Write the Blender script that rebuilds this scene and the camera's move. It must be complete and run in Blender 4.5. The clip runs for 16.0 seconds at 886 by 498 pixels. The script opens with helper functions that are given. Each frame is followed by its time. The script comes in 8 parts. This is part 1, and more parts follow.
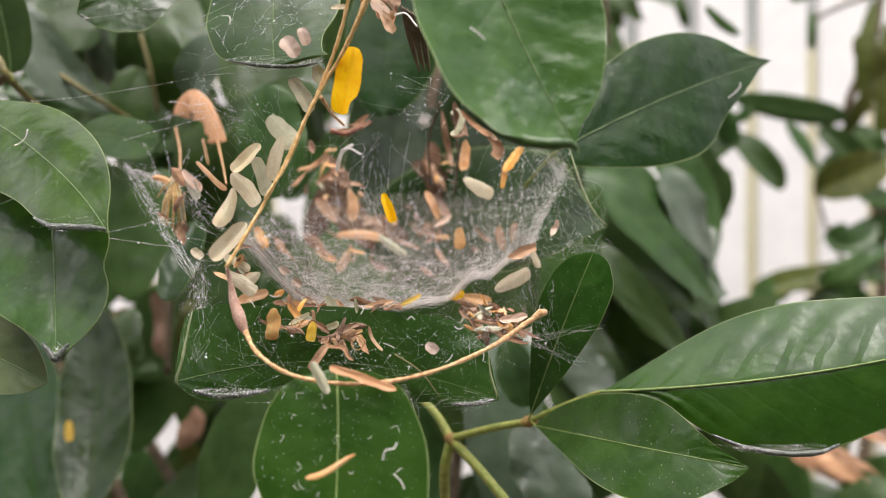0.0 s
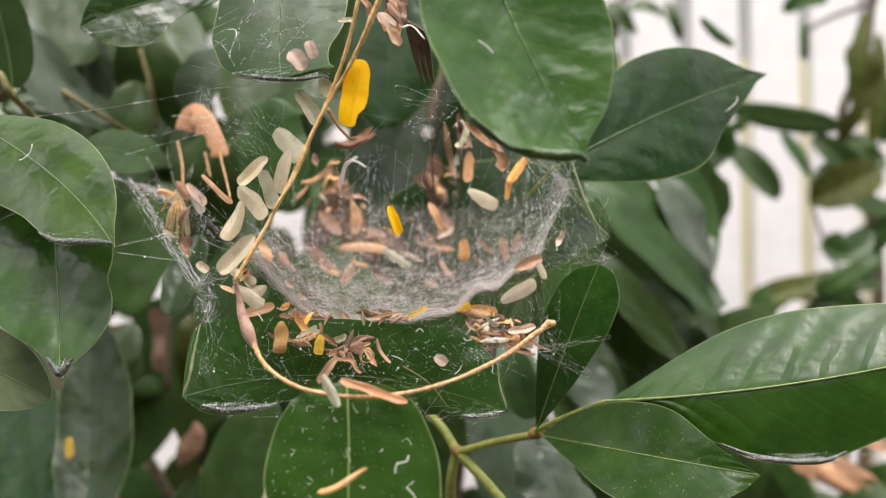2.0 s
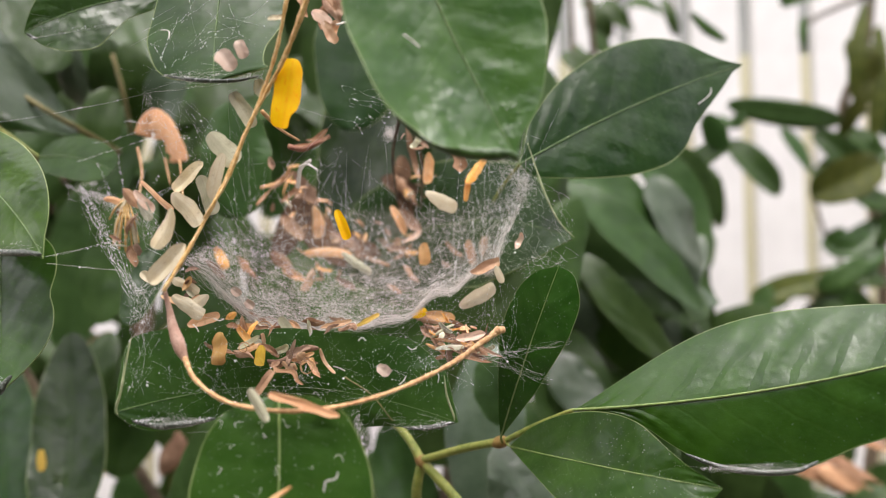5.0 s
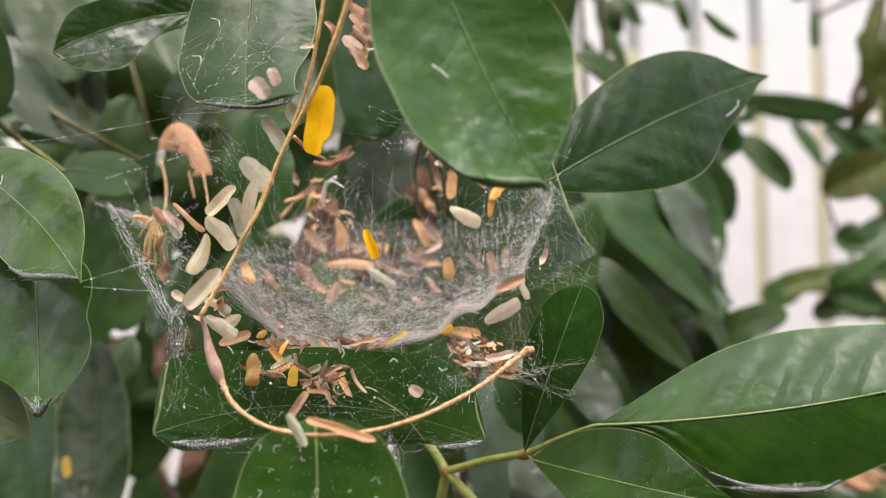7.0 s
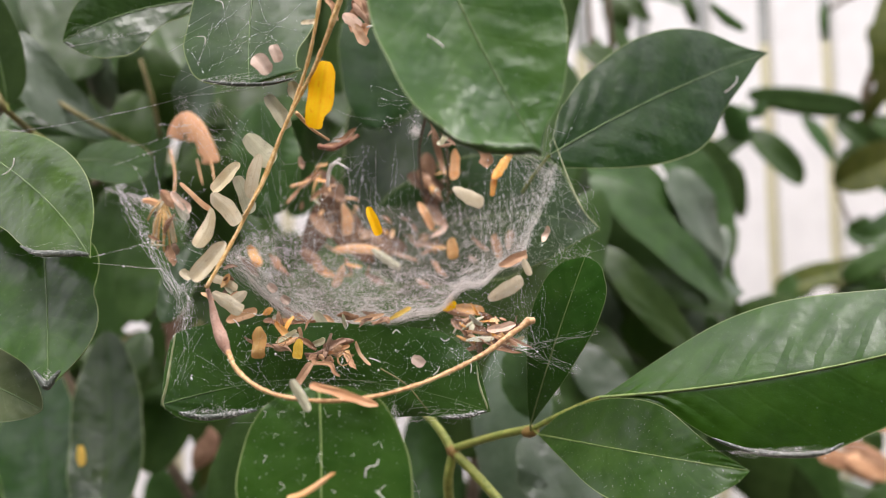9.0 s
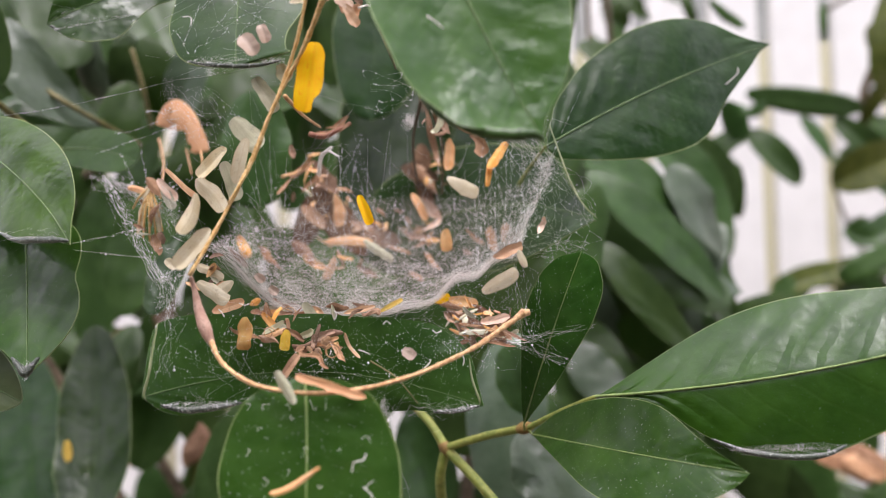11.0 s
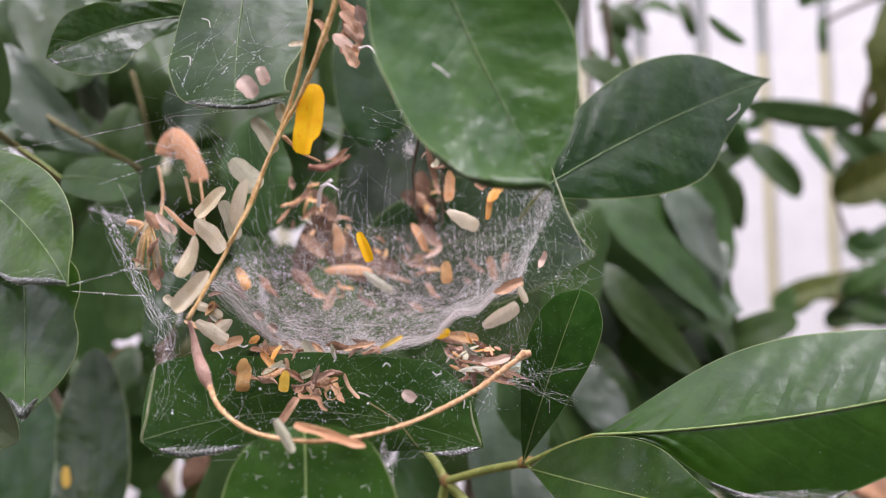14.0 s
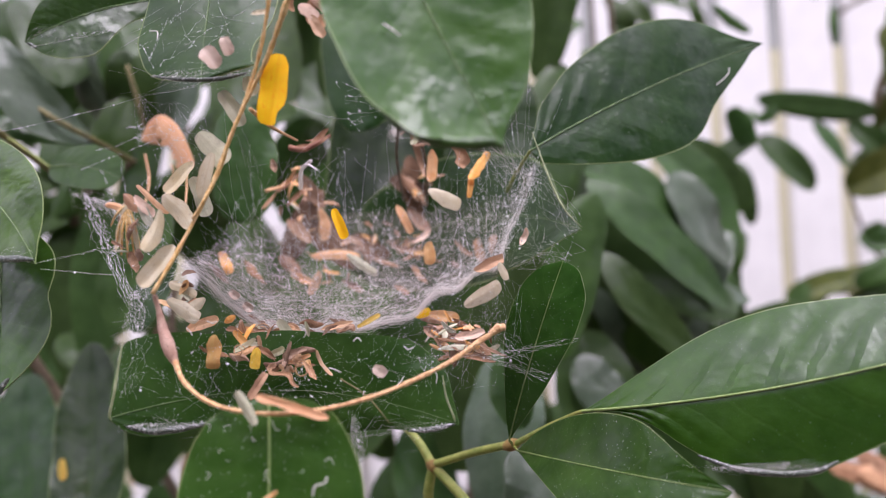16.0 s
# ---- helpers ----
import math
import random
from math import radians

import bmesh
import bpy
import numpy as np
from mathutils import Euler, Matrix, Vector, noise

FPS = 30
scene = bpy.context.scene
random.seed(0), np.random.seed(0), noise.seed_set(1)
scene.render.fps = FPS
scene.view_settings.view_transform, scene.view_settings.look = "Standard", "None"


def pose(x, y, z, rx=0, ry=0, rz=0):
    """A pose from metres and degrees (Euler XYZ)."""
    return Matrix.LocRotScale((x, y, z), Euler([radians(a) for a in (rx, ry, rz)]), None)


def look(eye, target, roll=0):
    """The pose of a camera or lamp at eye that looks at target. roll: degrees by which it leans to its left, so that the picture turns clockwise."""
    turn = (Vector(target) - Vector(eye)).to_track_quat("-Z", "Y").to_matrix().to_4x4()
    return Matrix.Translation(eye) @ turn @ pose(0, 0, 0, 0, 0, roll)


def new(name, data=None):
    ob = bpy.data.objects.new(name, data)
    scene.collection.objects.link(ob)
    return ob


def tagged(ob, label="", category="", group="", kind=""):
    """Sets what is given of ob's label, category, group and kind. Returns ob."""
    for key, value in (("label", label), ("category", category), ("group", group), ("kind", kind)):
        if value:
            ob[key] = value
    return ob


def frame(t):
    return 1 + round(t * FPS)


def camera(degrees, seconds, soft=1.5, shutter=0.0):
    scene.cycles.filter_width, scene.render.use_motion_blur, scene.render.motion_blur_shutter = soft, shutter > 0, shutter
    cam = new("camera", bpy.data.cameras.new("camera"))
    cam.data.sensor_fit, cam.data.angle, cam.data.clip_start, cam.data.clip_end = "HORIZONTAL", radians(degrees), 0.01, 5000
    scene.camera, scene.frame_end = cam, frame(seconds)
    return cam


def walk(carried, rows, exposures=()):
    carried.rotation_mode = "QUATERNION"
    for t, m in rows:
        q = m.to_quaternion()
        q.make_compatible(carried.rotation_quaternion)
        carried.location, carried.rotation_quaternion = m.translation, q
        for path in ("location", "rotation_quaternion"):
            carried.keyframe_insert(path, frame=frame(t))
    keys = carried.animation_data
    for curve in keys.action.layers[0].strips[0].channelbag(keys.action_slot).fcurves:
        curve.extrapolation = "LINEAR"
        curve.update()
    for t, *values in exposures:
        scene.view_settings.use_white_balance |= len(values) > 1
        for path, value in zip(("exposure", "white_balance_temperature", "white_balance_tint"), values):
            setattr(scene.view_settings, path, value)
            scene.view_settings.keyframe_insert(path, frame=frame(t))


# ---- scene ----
cam = camera(62, 16.0, soft=0.5)
EYE = 1.2
ROWS = [
    (0.0, 0.0003, -0.0000, 0.0003, -0.00, 0.00, -0.00),
    (0.3, 0.0021, -0.0016, 0.0026, -0.14, -0.06, -0.40),
    (0.5, 0.0005, -0.0036, 0.0022, -0.22, 0.04, 0.23),
    (0.7, -0.0012, -0.0068, 0.0017, -0.35, 0.30, -0.18),
    (1.0, 0.0012, -0.0048, -0.0030, -0.25, 0.53, 0.58),
    (1.3, 0.0030, -0.0020, -0.0030, -0.22, 0.51, 0.09),
    (1.5, 0.0008, -0.0008, -0.0020, -0.23, 0.72, 0.78),
    (1.7, -0.0009, 0.0017, 0.0019, -0.29, 0.56, -0.01),
    (2.0, -0.0033, 0.0003, 0.0001, -0.39, 0.95, 0.49),
    (2.3, 0.0004, 0.0017, 0.0037, -0.45, 0.69, 0.40),
    (2.5, -0.0019, -0.0005, 0.0075, -0.63, 0.34, -0.13),
    (2.6, -0.0017, -0.0014, 0.0026, -0.67, 0.65, 0.02),
    (2.7, 0.0040, 0.0034, -0.0055, -0.61, 0.95, 0.46),
    (2.8, 0.0065, 0.0040, -0.0028, -0.54, 0.56, 0.89),
    (3.0, 0.0037, 0.0025, 0.0051, -0.56, 0.51, 0.45),
    (3.3, 0.0001, 0.0021, 0.0001, -0.66, 0.58, 0.43),
    (3.5, 0.0061, 0.0075, 0.0006, -0.53, 0.58, 0.66),
    (3.7, 0.0024, 0.0016, 0.0003, -0.67, 0.54, 0.46),
    (4.0, 0.0101, 0.0073, 0.0013, -0.62, 0.51, 0.72),
    (4.2, 0.0152, 0.0092, 0.0002, -0.31, 1.14, 0.91),
    (6.3, 0.0129, 0.0047, 0.0023, 0.68, 0.88, 1.72),
    (6.5, 0.0130, 0.0042, 0.0023, 0.67, 0.87, 1.93),
    (6.7, 0.0122, 0.0068, -0.0009, 0.78, 0.86, 1.81),
    (7.0, 0.0084, 0.0055, 0.0091, 0.81, 0.47, 1.69),
    (7.3, 0.0102, 0.0052, 0.0015, 1.30, 0.73, 2.06),
    (7.5, 0.0107, 0.0057, 0.0018, 1.48, 0.62, 1.92),
    (7.7, 0.0093, 0.0053, -0.0022, 1.64, 0.84, 2.25),
    (8.0, 0.0073, 0.0036, 0.0030, 1.85, 0.86, 2.10),
    (8.3, 0.0088, 0.0045, 0.0027, 1.78, 0.82, 2.08),
    (8.5, 0.0083, 0.0025, 0.0018, 1.74, 0.81, 2.20),
    (8.7, 0.0107, 0.0023, 0.0001, 1.78, 0.84, 2.34),
    (10.8, 0.0124, 0.0086, 0.0049, 1.88, 0.28, 2.03),
    (11.0, 0.0122, 0.0091, -0.0024, 1.54, 0.76, 1.94),
    (11.3, 0.0143, 0.0114, -0.0027, 1.73, 0.79, 2.00),
    (11.5, 0.0146, 0.0122, -0.0002, 1.79, 0.77, 2.00),
    (11.7, 0.0159, 0.0128, -0.0016, 1.78, 0.88, 2.13),
    (12.0, 0.0182, 0.0112, -0.0002, 1.69, 1.27, 2.28),
    (12.3, 0.0194, 0.0100, -0.0043, 1.72, 1.65, 2.31),
    (12.5, 0.0180, 0.0081, -0.0009, 1.60, 1.64, 2.21),
    (12.7, 0.0125, 0.0045, 0.0030, 1.59, 1.57, 2.20),
    (13.0, 0.0048, 0.0027, 0.0099, 1.46, 1.33, 1.85),
    (13.3, 0.0067, 0.0001, 0.0029, 1.52, 1.38, 1.52),
    (13.5, 0.0110, 0.0071, 0.0055, 1.58, 1.32, 1.91),
    (13.7, 0.0098, 0.0075, 0.0052, 1.60, 1.35, 2.21),
    (14.0, 0.0125, 0.0102, 0.0065, 1.56, 1.34, 2.01),
    (14.3, 0.0166, 0.0125, 0.0069, 1.77, 1.50, 2.60),
    (14.5, 0.0151, 0.0103, 0.0011, 1.62, 1.70, 2.38),
    (14.7, 0.0200, 0.0114, 0.0027, 1.65, 1.64, 2.44),
    (15.0, 0.0180, 0.0119, 0.0036, 1.77, 1.59, 2.49),
    (15.3, 0.0183, 0.0155, 0.0061, 2.08, 1.33, 2.28),
    (15.5, 0.0211, 0.0156, 0.0055, 2.23, 1.48, 2.61),
    (15.7, 0.0196, 0.0144, 0.0014, 2.48, 1.54, 2.88),
    (16.0, 0.0239, 0.0148, -0.0021, 2.87, 1.67, 2.69),
]
EXPOSURES = [(0.0, 0.80, 6700, 15), (8.0, 0.79, 6650, 17), (11.0, 0.77, 6420, 20), (13.0, 0.76, 6230, 25), (16.0, 0.73, 6120, 30)]
walk(cam, [(t, pose(x, y, EYE + z, 90 + pitch, roll, yaw)) for t, x, y, z, yaw, pitch, roll in ROWS], EXPOSURES)
cam.data.dof.use_dof = True
cam.data.dof.focus_distance = 0.215
cam.data.dof.aperture_fstop = 7.8

# ---- light: bright overcast sky ----
world = bpy.data.worlds.new("overcast_sky")
scene.world = world
world.use_nodes = True
wn, wl = world.node_tree.nodes, world.node_tree.links
sky = wn.new("ShaderNodeTexSky")
sky.sky_type = "NISHITA"
sky.sun_disc = False
sky.sun_elevation, sky.sun_rotation = radians(80), radians(180)
sky.dust_density, sky.ozone_density = 4.0, 0.6
grey = wn.new("ShaderNodeHueSaturation")
grey.inputs["Saturation"].default_value = 0.1
wl.new(sky.outputs[0], grey.inputs["Color"])
wl.new(grey.outputs[0], wn["Background"].inputs["Color"])
wn["Background"].inputs["Strength"].default_value = 0.245
sun = new("sun", bpy.data.lights.new("sun", "SUN"))
sun.data.energy, sun.data.angle, sun.data.color = 1.8, radians(50), (1.0, 0.97, 0.93)
sun.matrix_world = look((0.2, -1.7, 4.6), (0, 0, 0))


# ---- materials ----
class Nodes:
    """A small writer of node trees."""

    def __init__(self, name):
        self.m = bpy.data.materials.new(name)
        self.m.use_nodes = True
        self.t = self.m.node_tree
        self.bsdf = self.t.nodes["Principled BSDF"]
        self.out = self.t.nodes["Material Output"]

    def put(self, target, value):
        if isinstance(value, bpy.types.NodeSocket):
            self.t.links.new(value, target)
        elif value is not None:
            target.default_value = value

    def node(self, kind, **values):
        n = self.t.nodes.new("ShaderNode" + kind)
        for k, v in values.items():
            self.put(n.inputs[k.replace("_", " ")], v)
        return n

    def math(self, op, a, b=None, c=None):
        n = self.t.nodes.new("ShaderNodeMath")
        n.operation = op
        for i, v in enumerate((a, b, c)):
            self.put(n.inputs[i], v)
        return n.outputs[0]

    def ramp(self, value, lo, hi, a=0.0, b=1.0):
        n = self.t.nodes.new("ShaderNodeMapRange")
        n.interpolation_type = "SMOOTHSTEP"
        for i, v in enumerate((value, lo, hi, a, b)):
            self.put(n.inputs[i], v)
        return n.outputs[0]

    def mix(self, f, a, b):
        n = self.t.nodes.new("ShaderNodeMix")
        n.data_type = "RGBA"
        self.put(n.inputs[0], f)
        self.put(n.inputs[6], (*a, 1) if isinstance(a, tuple) else a)
        self.put(n.inputs[7], (*b, 1) if isinstance(b, tuple) else b)
        return n.outputs[2]

    def noise(self, scale, detail=3.0, rough=0.55, where=None):
        n = self.node("TexNoise", Scale=scale, Detail=detail, Roughness=rough)
        self.put(n.inputs["Vector"], where if where else self.node("TexCoord").outputs["Object"])
        return n.outputs["Fac"]

    def random(self):
        return self.node("ObjectInfo").outputs["Random"]

    def bump(self, height, strength, distance):
        n = self.node("Bump", Height=height, Strength=strength, Distance=distance)
        self.put(self.bsdf.inputs["Normal"], n.outputs[0])
        return n

    def glow_through(self, colour, amount):
        """Lets part of the light through, as thin plant matter does."""
        tr = self.node("BsdfTranslucent")
        self.put(tr.inputs["Color"], (*colour, 1) if isinstance(colour, tuple) else colour)
        mx = self.node("MixShader")
        self.put(mx.inputs[0], amount)
        self.t.links.new(self.bsdf.outputs[0], mx.inputs[1])
        self.t.links.new(tr.outputs[0], mx.inputs[2])
        self.t.links.new(mx.outputs[0], self.out.inputs["Surface"])
        return mx


def leaf_material(name, dark, light, vein, rim, rough=0.3, through_light=0.18, veins=9.0, speck=0.70, gloss=0.0, wet=0.0, pleat=0.0):
    w = Nodes(name)
    uv = w.node("SeparateXYZ", Vector=w.node("TexCoord").outputs["UV"])
    s, v = uv.outputs[0], uv.outputs[1]
    across = w.math("ABSOLUTE", w.math("MULTIPLY_ADD", v, 2.0, -1.0))
    coarse, fine, grain = w.noise(70, 3), w.noise(420, 4), w.noise(2600, 2)
    lat = w.math("MULTIPLY_ADD", w.math("SUBTRACT", s, w.math("MULTIPLY", across, 0.2)), veins, w.math("MULTIPLY", coarse, 0.45))
    saw = w.math("ABSOLUTE", w.math("SUBTRACT", w.math("FRACT", lat), 0.5))
    side_vein = w.math("MULTIPLY", w.ramp(saw, 0.0, 0.10, 1.0, 0.0), w.ramp(across, 0.75, 0.95, 1.0, 0.0))
    col = w.mix(w.ramp(coarse, 0.32, 0.7), dark, light)
    col = w.mix(w.math("MULTIPLY", w.ramp(fine, 0.45, 0.75), 0.35), col, light)
    tint = w.node("HueSaturation", Color=col)
    w.put(tint.inputs["Hue"], w.math("MULTIPLY_ADD", w.random(), 0.025, 0.488))
    w.put(tint.inputs["Value"], w.math("MULTIPLY_ADD", w.random(), 0.4, 0.8))
    col = w.mix(w.math("MULTIPLY", side_vein, 0.06), tint.outputs[0], vein)
    col = w.mix(w.math("MULTIPLY", w.ramp(across, 0.012, 0.035, 1.0, 0.0), 0.12), col, vein)
    col = w.mix(w.math("MULTIPLY", w.ramp(across, 0.975, 0.995), 0.55), col, rim)
    specks = w.ramp(w.noise(1500, 2), speck, speck + 0.04)
    col = w.mix(w.math("MULTIPLY", specks, 0.25 + (0.2 if speck < 0.7 else 0)), col, (0.55, 0.57, 0.50))
    w.put(w.bsdf.inputs["Base Color"], col)
    w.put(w.bsdf.inputs["Roughness"], w.math("MULTIPLY_ADD", fine, 0.22, rough - 0.1))
    w.put(w.bsdf.inputs["IOR"], 1.45)
    w.put(w.bsdf.inputs["Specular IOR Level"], 0.15)
    worn = w.ramp(w.noise(85, 3, 0.6), 0.38, 0.62, 0.85 if gloss > 0.6 else 0.35, 1.2)
    w.put(w.bsdf.inputs["Coat Weight"], w.math("MULTIPLY", worn, gloss if gloss else 0.5 if rough < 0.41 else 0.2))
    w.put(w.bsdf.inputs["Coat Roughness"], w.math("MULTIPLY_ADD", fine, 0.18 if gloss > 0.6 else 0.14, 0.13 if gloss > 0.6 else 0.06))
    film = None
    if wet:
        film = w.math("MULTIPLY", w.ramp(s, wet, wet + 0.16), w.ramp(w.noise(130, 4, 0.62), 0.47, 0.62))
        w.put(w.bsdf.inputs["Coat Weight"], w.math("MAXIMUM", w.math("MULTIPLY", worn, gloss), film))
        w.put(w.bsdf.inputs["Coat Roughness"], w.math("MULTIPLY_ADD", film, -0.12, w.math("MULTIPLY_ADD", fine, 0.14, 0.16)))
    w.put(w.bsdf.inputs["Coat IOR"], 1.74 if gloss > 0.6 else 1.6)
    waves = w.math("MULTIPLY", w.noise(120, 2), 1.6 if gloss > 0.6 else 3.2)
    h = w.math("ADD", w.math("MULTIPLY", w.math("MULTIPLY", side_vein, w.ramp(across, 0.3, 0.8, 1.0, 0.25)), -0.16 if gloss > 0.6 else -0.1), w.math("ADD", w.math("ADD", waves, w.math("MULTIPLY", fine, 0.55 if gloss > 0.6 else 0.25)), w.math("MULTIPLY", grain, 0.16 if gloss > 0.6 else 0.06)))
    if pleat:
        saw_ = w.math("FRACT", w.math("MULTIPLY_ADD", across, -1.3, w.math("MULTIPLY_ADD", s, 10.0, w.math("MULTIPLY", coarse, 0.5))))
        rise = w.math("MINIMUM", w.math("DIVIDE", saw_, 0.76), w.math("DIVIDE", w.math("SUBTRACT", 1.0, saw_), 0.24))
        fold_ = w.math("MULTIPLY", rise, w.math("MULTIPLY", w.ramp(across, 0.05, 0.75, 1.0, 0.0), w.ramp(v, 0.495, 0.505)))
        h = w.math("ADD", h, w.math("MULTIPLY", fold_, pleat))
    if film:
        h = w.math("ADD", h, w.math("MULTIPLY", w.math("MULTIPLY", film, w.noise(110, 2, 0.5)), 0.7))
    relief = w.bump(h, 0.5, 0.0004)
    w.put(w.bsdf.inputs["Coat Normal"], relief.outputs[0])
    w.glow_through(w.mix(0.5, col, (0.10, 0.25, 0.02)), through_light)
    return w.m


def litter_material(name, a, b, spot, rough=0.6, through_light=0.3):
    withered = rough > 0.7
    w = Nodes(name)
    uv = w.node("SeparateXYZ", Vector=w.node("TexCoord").outputs["UV"])
    across = w.math("ABSOLUTE", w.math("MULTIPLY_ADD", uv.outputs[1], 2.0, -1.0))
    coarse, fine = w.noise(260, 4), w.noise(1400, 3)
    col = w.mix(w.ramp(coarse, 0.3, 0.7), a, b)
    tint = w.node("HueSaturation", Color=col)
    w.put(tint.inputs["Value"], w.math("MULTIPLY_ADD", w.random(), 0.35, 0.82))
    w.put(tint.inputs["Saturation"], w.math("MULTIPLY_ADD", w.random(), 0.3, 0.8))
    col = w.mix(w.math("MULTIPLY", w.ramp(fine, 0.58, 0.74), 0.55 if withered else 0.22), tint.outputs[0], spot)
    lines = w.math("SINE", w.math("MULTIPLY_ADD", across, 24.0, w.math("MULTIPLY", coarse, 9.0)))
    col = w.mix(w.math("MULTIPLY", w.ramp(lines, 0.2, 1.0), 0.25 if withered else 0.16), col, spot)
    col = w.mix(w.math("MULTIPLY", w.ramp(across, 0.86, 0.98), 0.35), col, spot)
    rib = w.ramp(across, 0.03, 0.10, 1.0, 0.0)
    col = w.mix(w.math("MULTIPLY", rib, 0.28), col, spot)
    veins = w.math("ABSOLUTE", w.math("SUBTRACT", w.math("FRACT", w.math("MULTIPLY", w.math("SUBTRACT", uv.outputs[0], w.math("MULTIPLY", across, 0.16)), 11.0)), 0.5))
    col = w.mix(w.math("MULTIPLY", w.ramp(veins, 0.0, 0.12, 1.0, 0.0), 0.14), col, spot)
    blotch = w.ramp(w.noise(620, 3, 0.6), 0.60, 0.68)
    col = w.mix(w.math("MULTIPLY", blotch, 0.3), col, tuple(c * 0.6 for c in spot))
    w.put(w.bsdf.inputs["Base Color"], col)
    w.put(w.bsdf.inputs["Roughness"], rough)
    w.bump(w.math("ADD", w.math("MULTIPLY", fine, 0.4), coarse), 0.6, 0.0007 if withered else 0.0003)
    w.glow_through(col, through_light)
    return w.m


def bark_material(name, a, b, rough=0.7, scale=300.0):
    w = Nodes(name)
    n, f = w.noise(scale, 4), w.noise(scale * 6, 3)
    w.put(w.bsdf.inputs["Base Color"], w.mix(w.ramp(f, 0.55, 0.75), w.mix(w.ramp(n, 0.35, 0.65), a, b), tuple(c * 0.45 for c in a)))
    w.put(w.bsdf.inputs["Roughness"], rough)
    w.bump(w.math("ADD", n, f), 0.6, 0.0004)
    return w.m


LEAF = leaf_material("glossy_dark_leaf", (0.021, 0.062, 0.005), (0.043, 0.108, 0.010), (0.13, 0.20, 0.045), (0.34, 0.42, 0.17), 0.34)
LEAF_DULL = leaf_material("dull_dark_leaf", (0.032, 0.070, 0.018), (0.052, 0.102, 0.028), (0.10, 0.15, 0.05), (0.16, 0.21, 0.09), 0.40, 0.32, 9.0, 0.72, 0.32)
LEAF_YOUNG = leaf_material("bright_green_leaf", (0.026, 0.072, 0.009), (0.050, 0.108, 0.017), (0.13, 0.23, 0.07), (0.34, 0.44, 0.20), 0.38, 0.24, 9.0, 0.70, 0.36, 0.62)
LEAF_WEBBED = leaf_material("webbed_leaf", (0.019, 0.066, 0.007), (0.036, 0.102, 0.014), (0.10, 0.16, 0.04), (0.34, 0.42, 0.17), 0.36, 0.2, 8.0, 0.675, 0.5)
LEAF_UNDER = leaf_material("webbed_shaded_leaf", (0.021, 0.062, 0.009), (0.038, 0.094, 0.015), (0.08, 0.14, 0.03), (0.05, 0.10, 0.02), 0.38, 0.18, 8.0, 0.668, 0.45)
LEAF_VEILED = leaf_material("veiled_leaf", (0.015, 0.044, 0.007), (0.029, 0.068, 0.012), (0.10, 0.16, 0.04), (0.34, 0.42, 0.17), 0.42, 0.15, 8.0, 0.69, 0.14)
LEAF_GLOSS = leaf_material("waxy_dark_leaf", (0.022, 0.074, 0.005), (0.040, 0.112, 0.010), (0.14, 0.22, 0.05), (0.36, 0.45, 0.18), 0.34, 0.38, 9.0, 0.70, 0.95, 0.0, -2.1)
LEAF_WET = leaf_material("wet_dark_leaf", (0.014, 0.046, 0.006), (0.026, 0.075, 0.010), (0.10, 0.16, 0.04), (0.34, 0.42, 0.17), 0.3, 0.18, 9.0, 0.70, 0.5, 0.2)
# Grey mixed into the green stands in for sky sheen on tilted leaves.
LEAF_SHEEN = leaf_material("grey_sheen_leaf", (0.058, 0.090, 0.052), (0.088, 0.124, 0.078), (0.13, 0.17, 0.10), (0.17, 0.21, 0.13), 0.42, 0.2, 9.0, 0.72, 0.6)
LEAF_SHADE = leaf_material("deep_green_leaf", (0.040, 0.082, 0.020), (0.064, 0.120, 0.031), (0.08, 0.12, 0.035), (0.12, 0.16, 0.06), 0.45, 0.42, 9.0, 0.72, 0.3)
LEAF_OLIVE = leaf_material("olive_leaf", (0.050, 0.062, 0.010), (0.09, 0.10, 0.02), (0.16, 0.17, 0.06), (0.16, 0.17, 0.06), 0.5, 0.25)
# Dark green; on inner leaves the darkness also stands in for shade.
LEAF_DEEP_SHADED = leaf_material("deep_shaded_waxy_leaf", (0.011, 0.032, 0.007), (0.020, 0.048, 0.010), (0.08, 0.13, 0.04), (0.36, 0.44, 0.20), 0.34, 0.16, 9.0, 0.71, 0.3)
LEAF_PALE = leaf_material("pale_leaf_underside", (0.10, 0.15, 0.06), (0.15, 0.20, 0.09), (0.20, 0.25, 0.12), (0.44, 0.50, 0.30), 0.5, 0.2)
MIDRIB_DARK = bark_material("green_midrib", (0.055, 0.12, 0.02), (0.10, 0.17, 0.04), 0.45)
MIDRIB = bark_material("pale_midrib", (0.13, 0.20, 0.05), (0.20, 0.28, 0.08), 0.45)
GREEN_STEM = bark_material("green_stem", (0.19, 0.24, 0.04), (0.30, 0.32, 0.07), 0.5)
OLIVE_STEM = bark_material("olive_brown_stem", (0.12, 0.11, 0.035), (0.19, 0.16, 0.05), 0.6)
NODE = bark_material("brown_node", (0.20, 0.11, 0.03), (0.30, 0.19, 0.05), 0.7)
RUST = bark_material("rusty_brown_scrap", (0.20, 0.075, 0.045), (0.32, 0.14, 0.08), 0.7, 400)
POD = bark_material("dusky_pink_stalk_base", (0.40, 0.23, 0.17), (0.54, 0.35, 0.27), 0.6, 350)
PALE_RIM = bark_material("pale_leaf_edge", (0.30, 0.35, 0.17), (0.44, 0.48, 0.28), 0.5)
LIP = bark_material("leaf_underside_green", (0.022, 0.060, 0.010), (0.036, 0.085, 0.014), 0.4, 150)
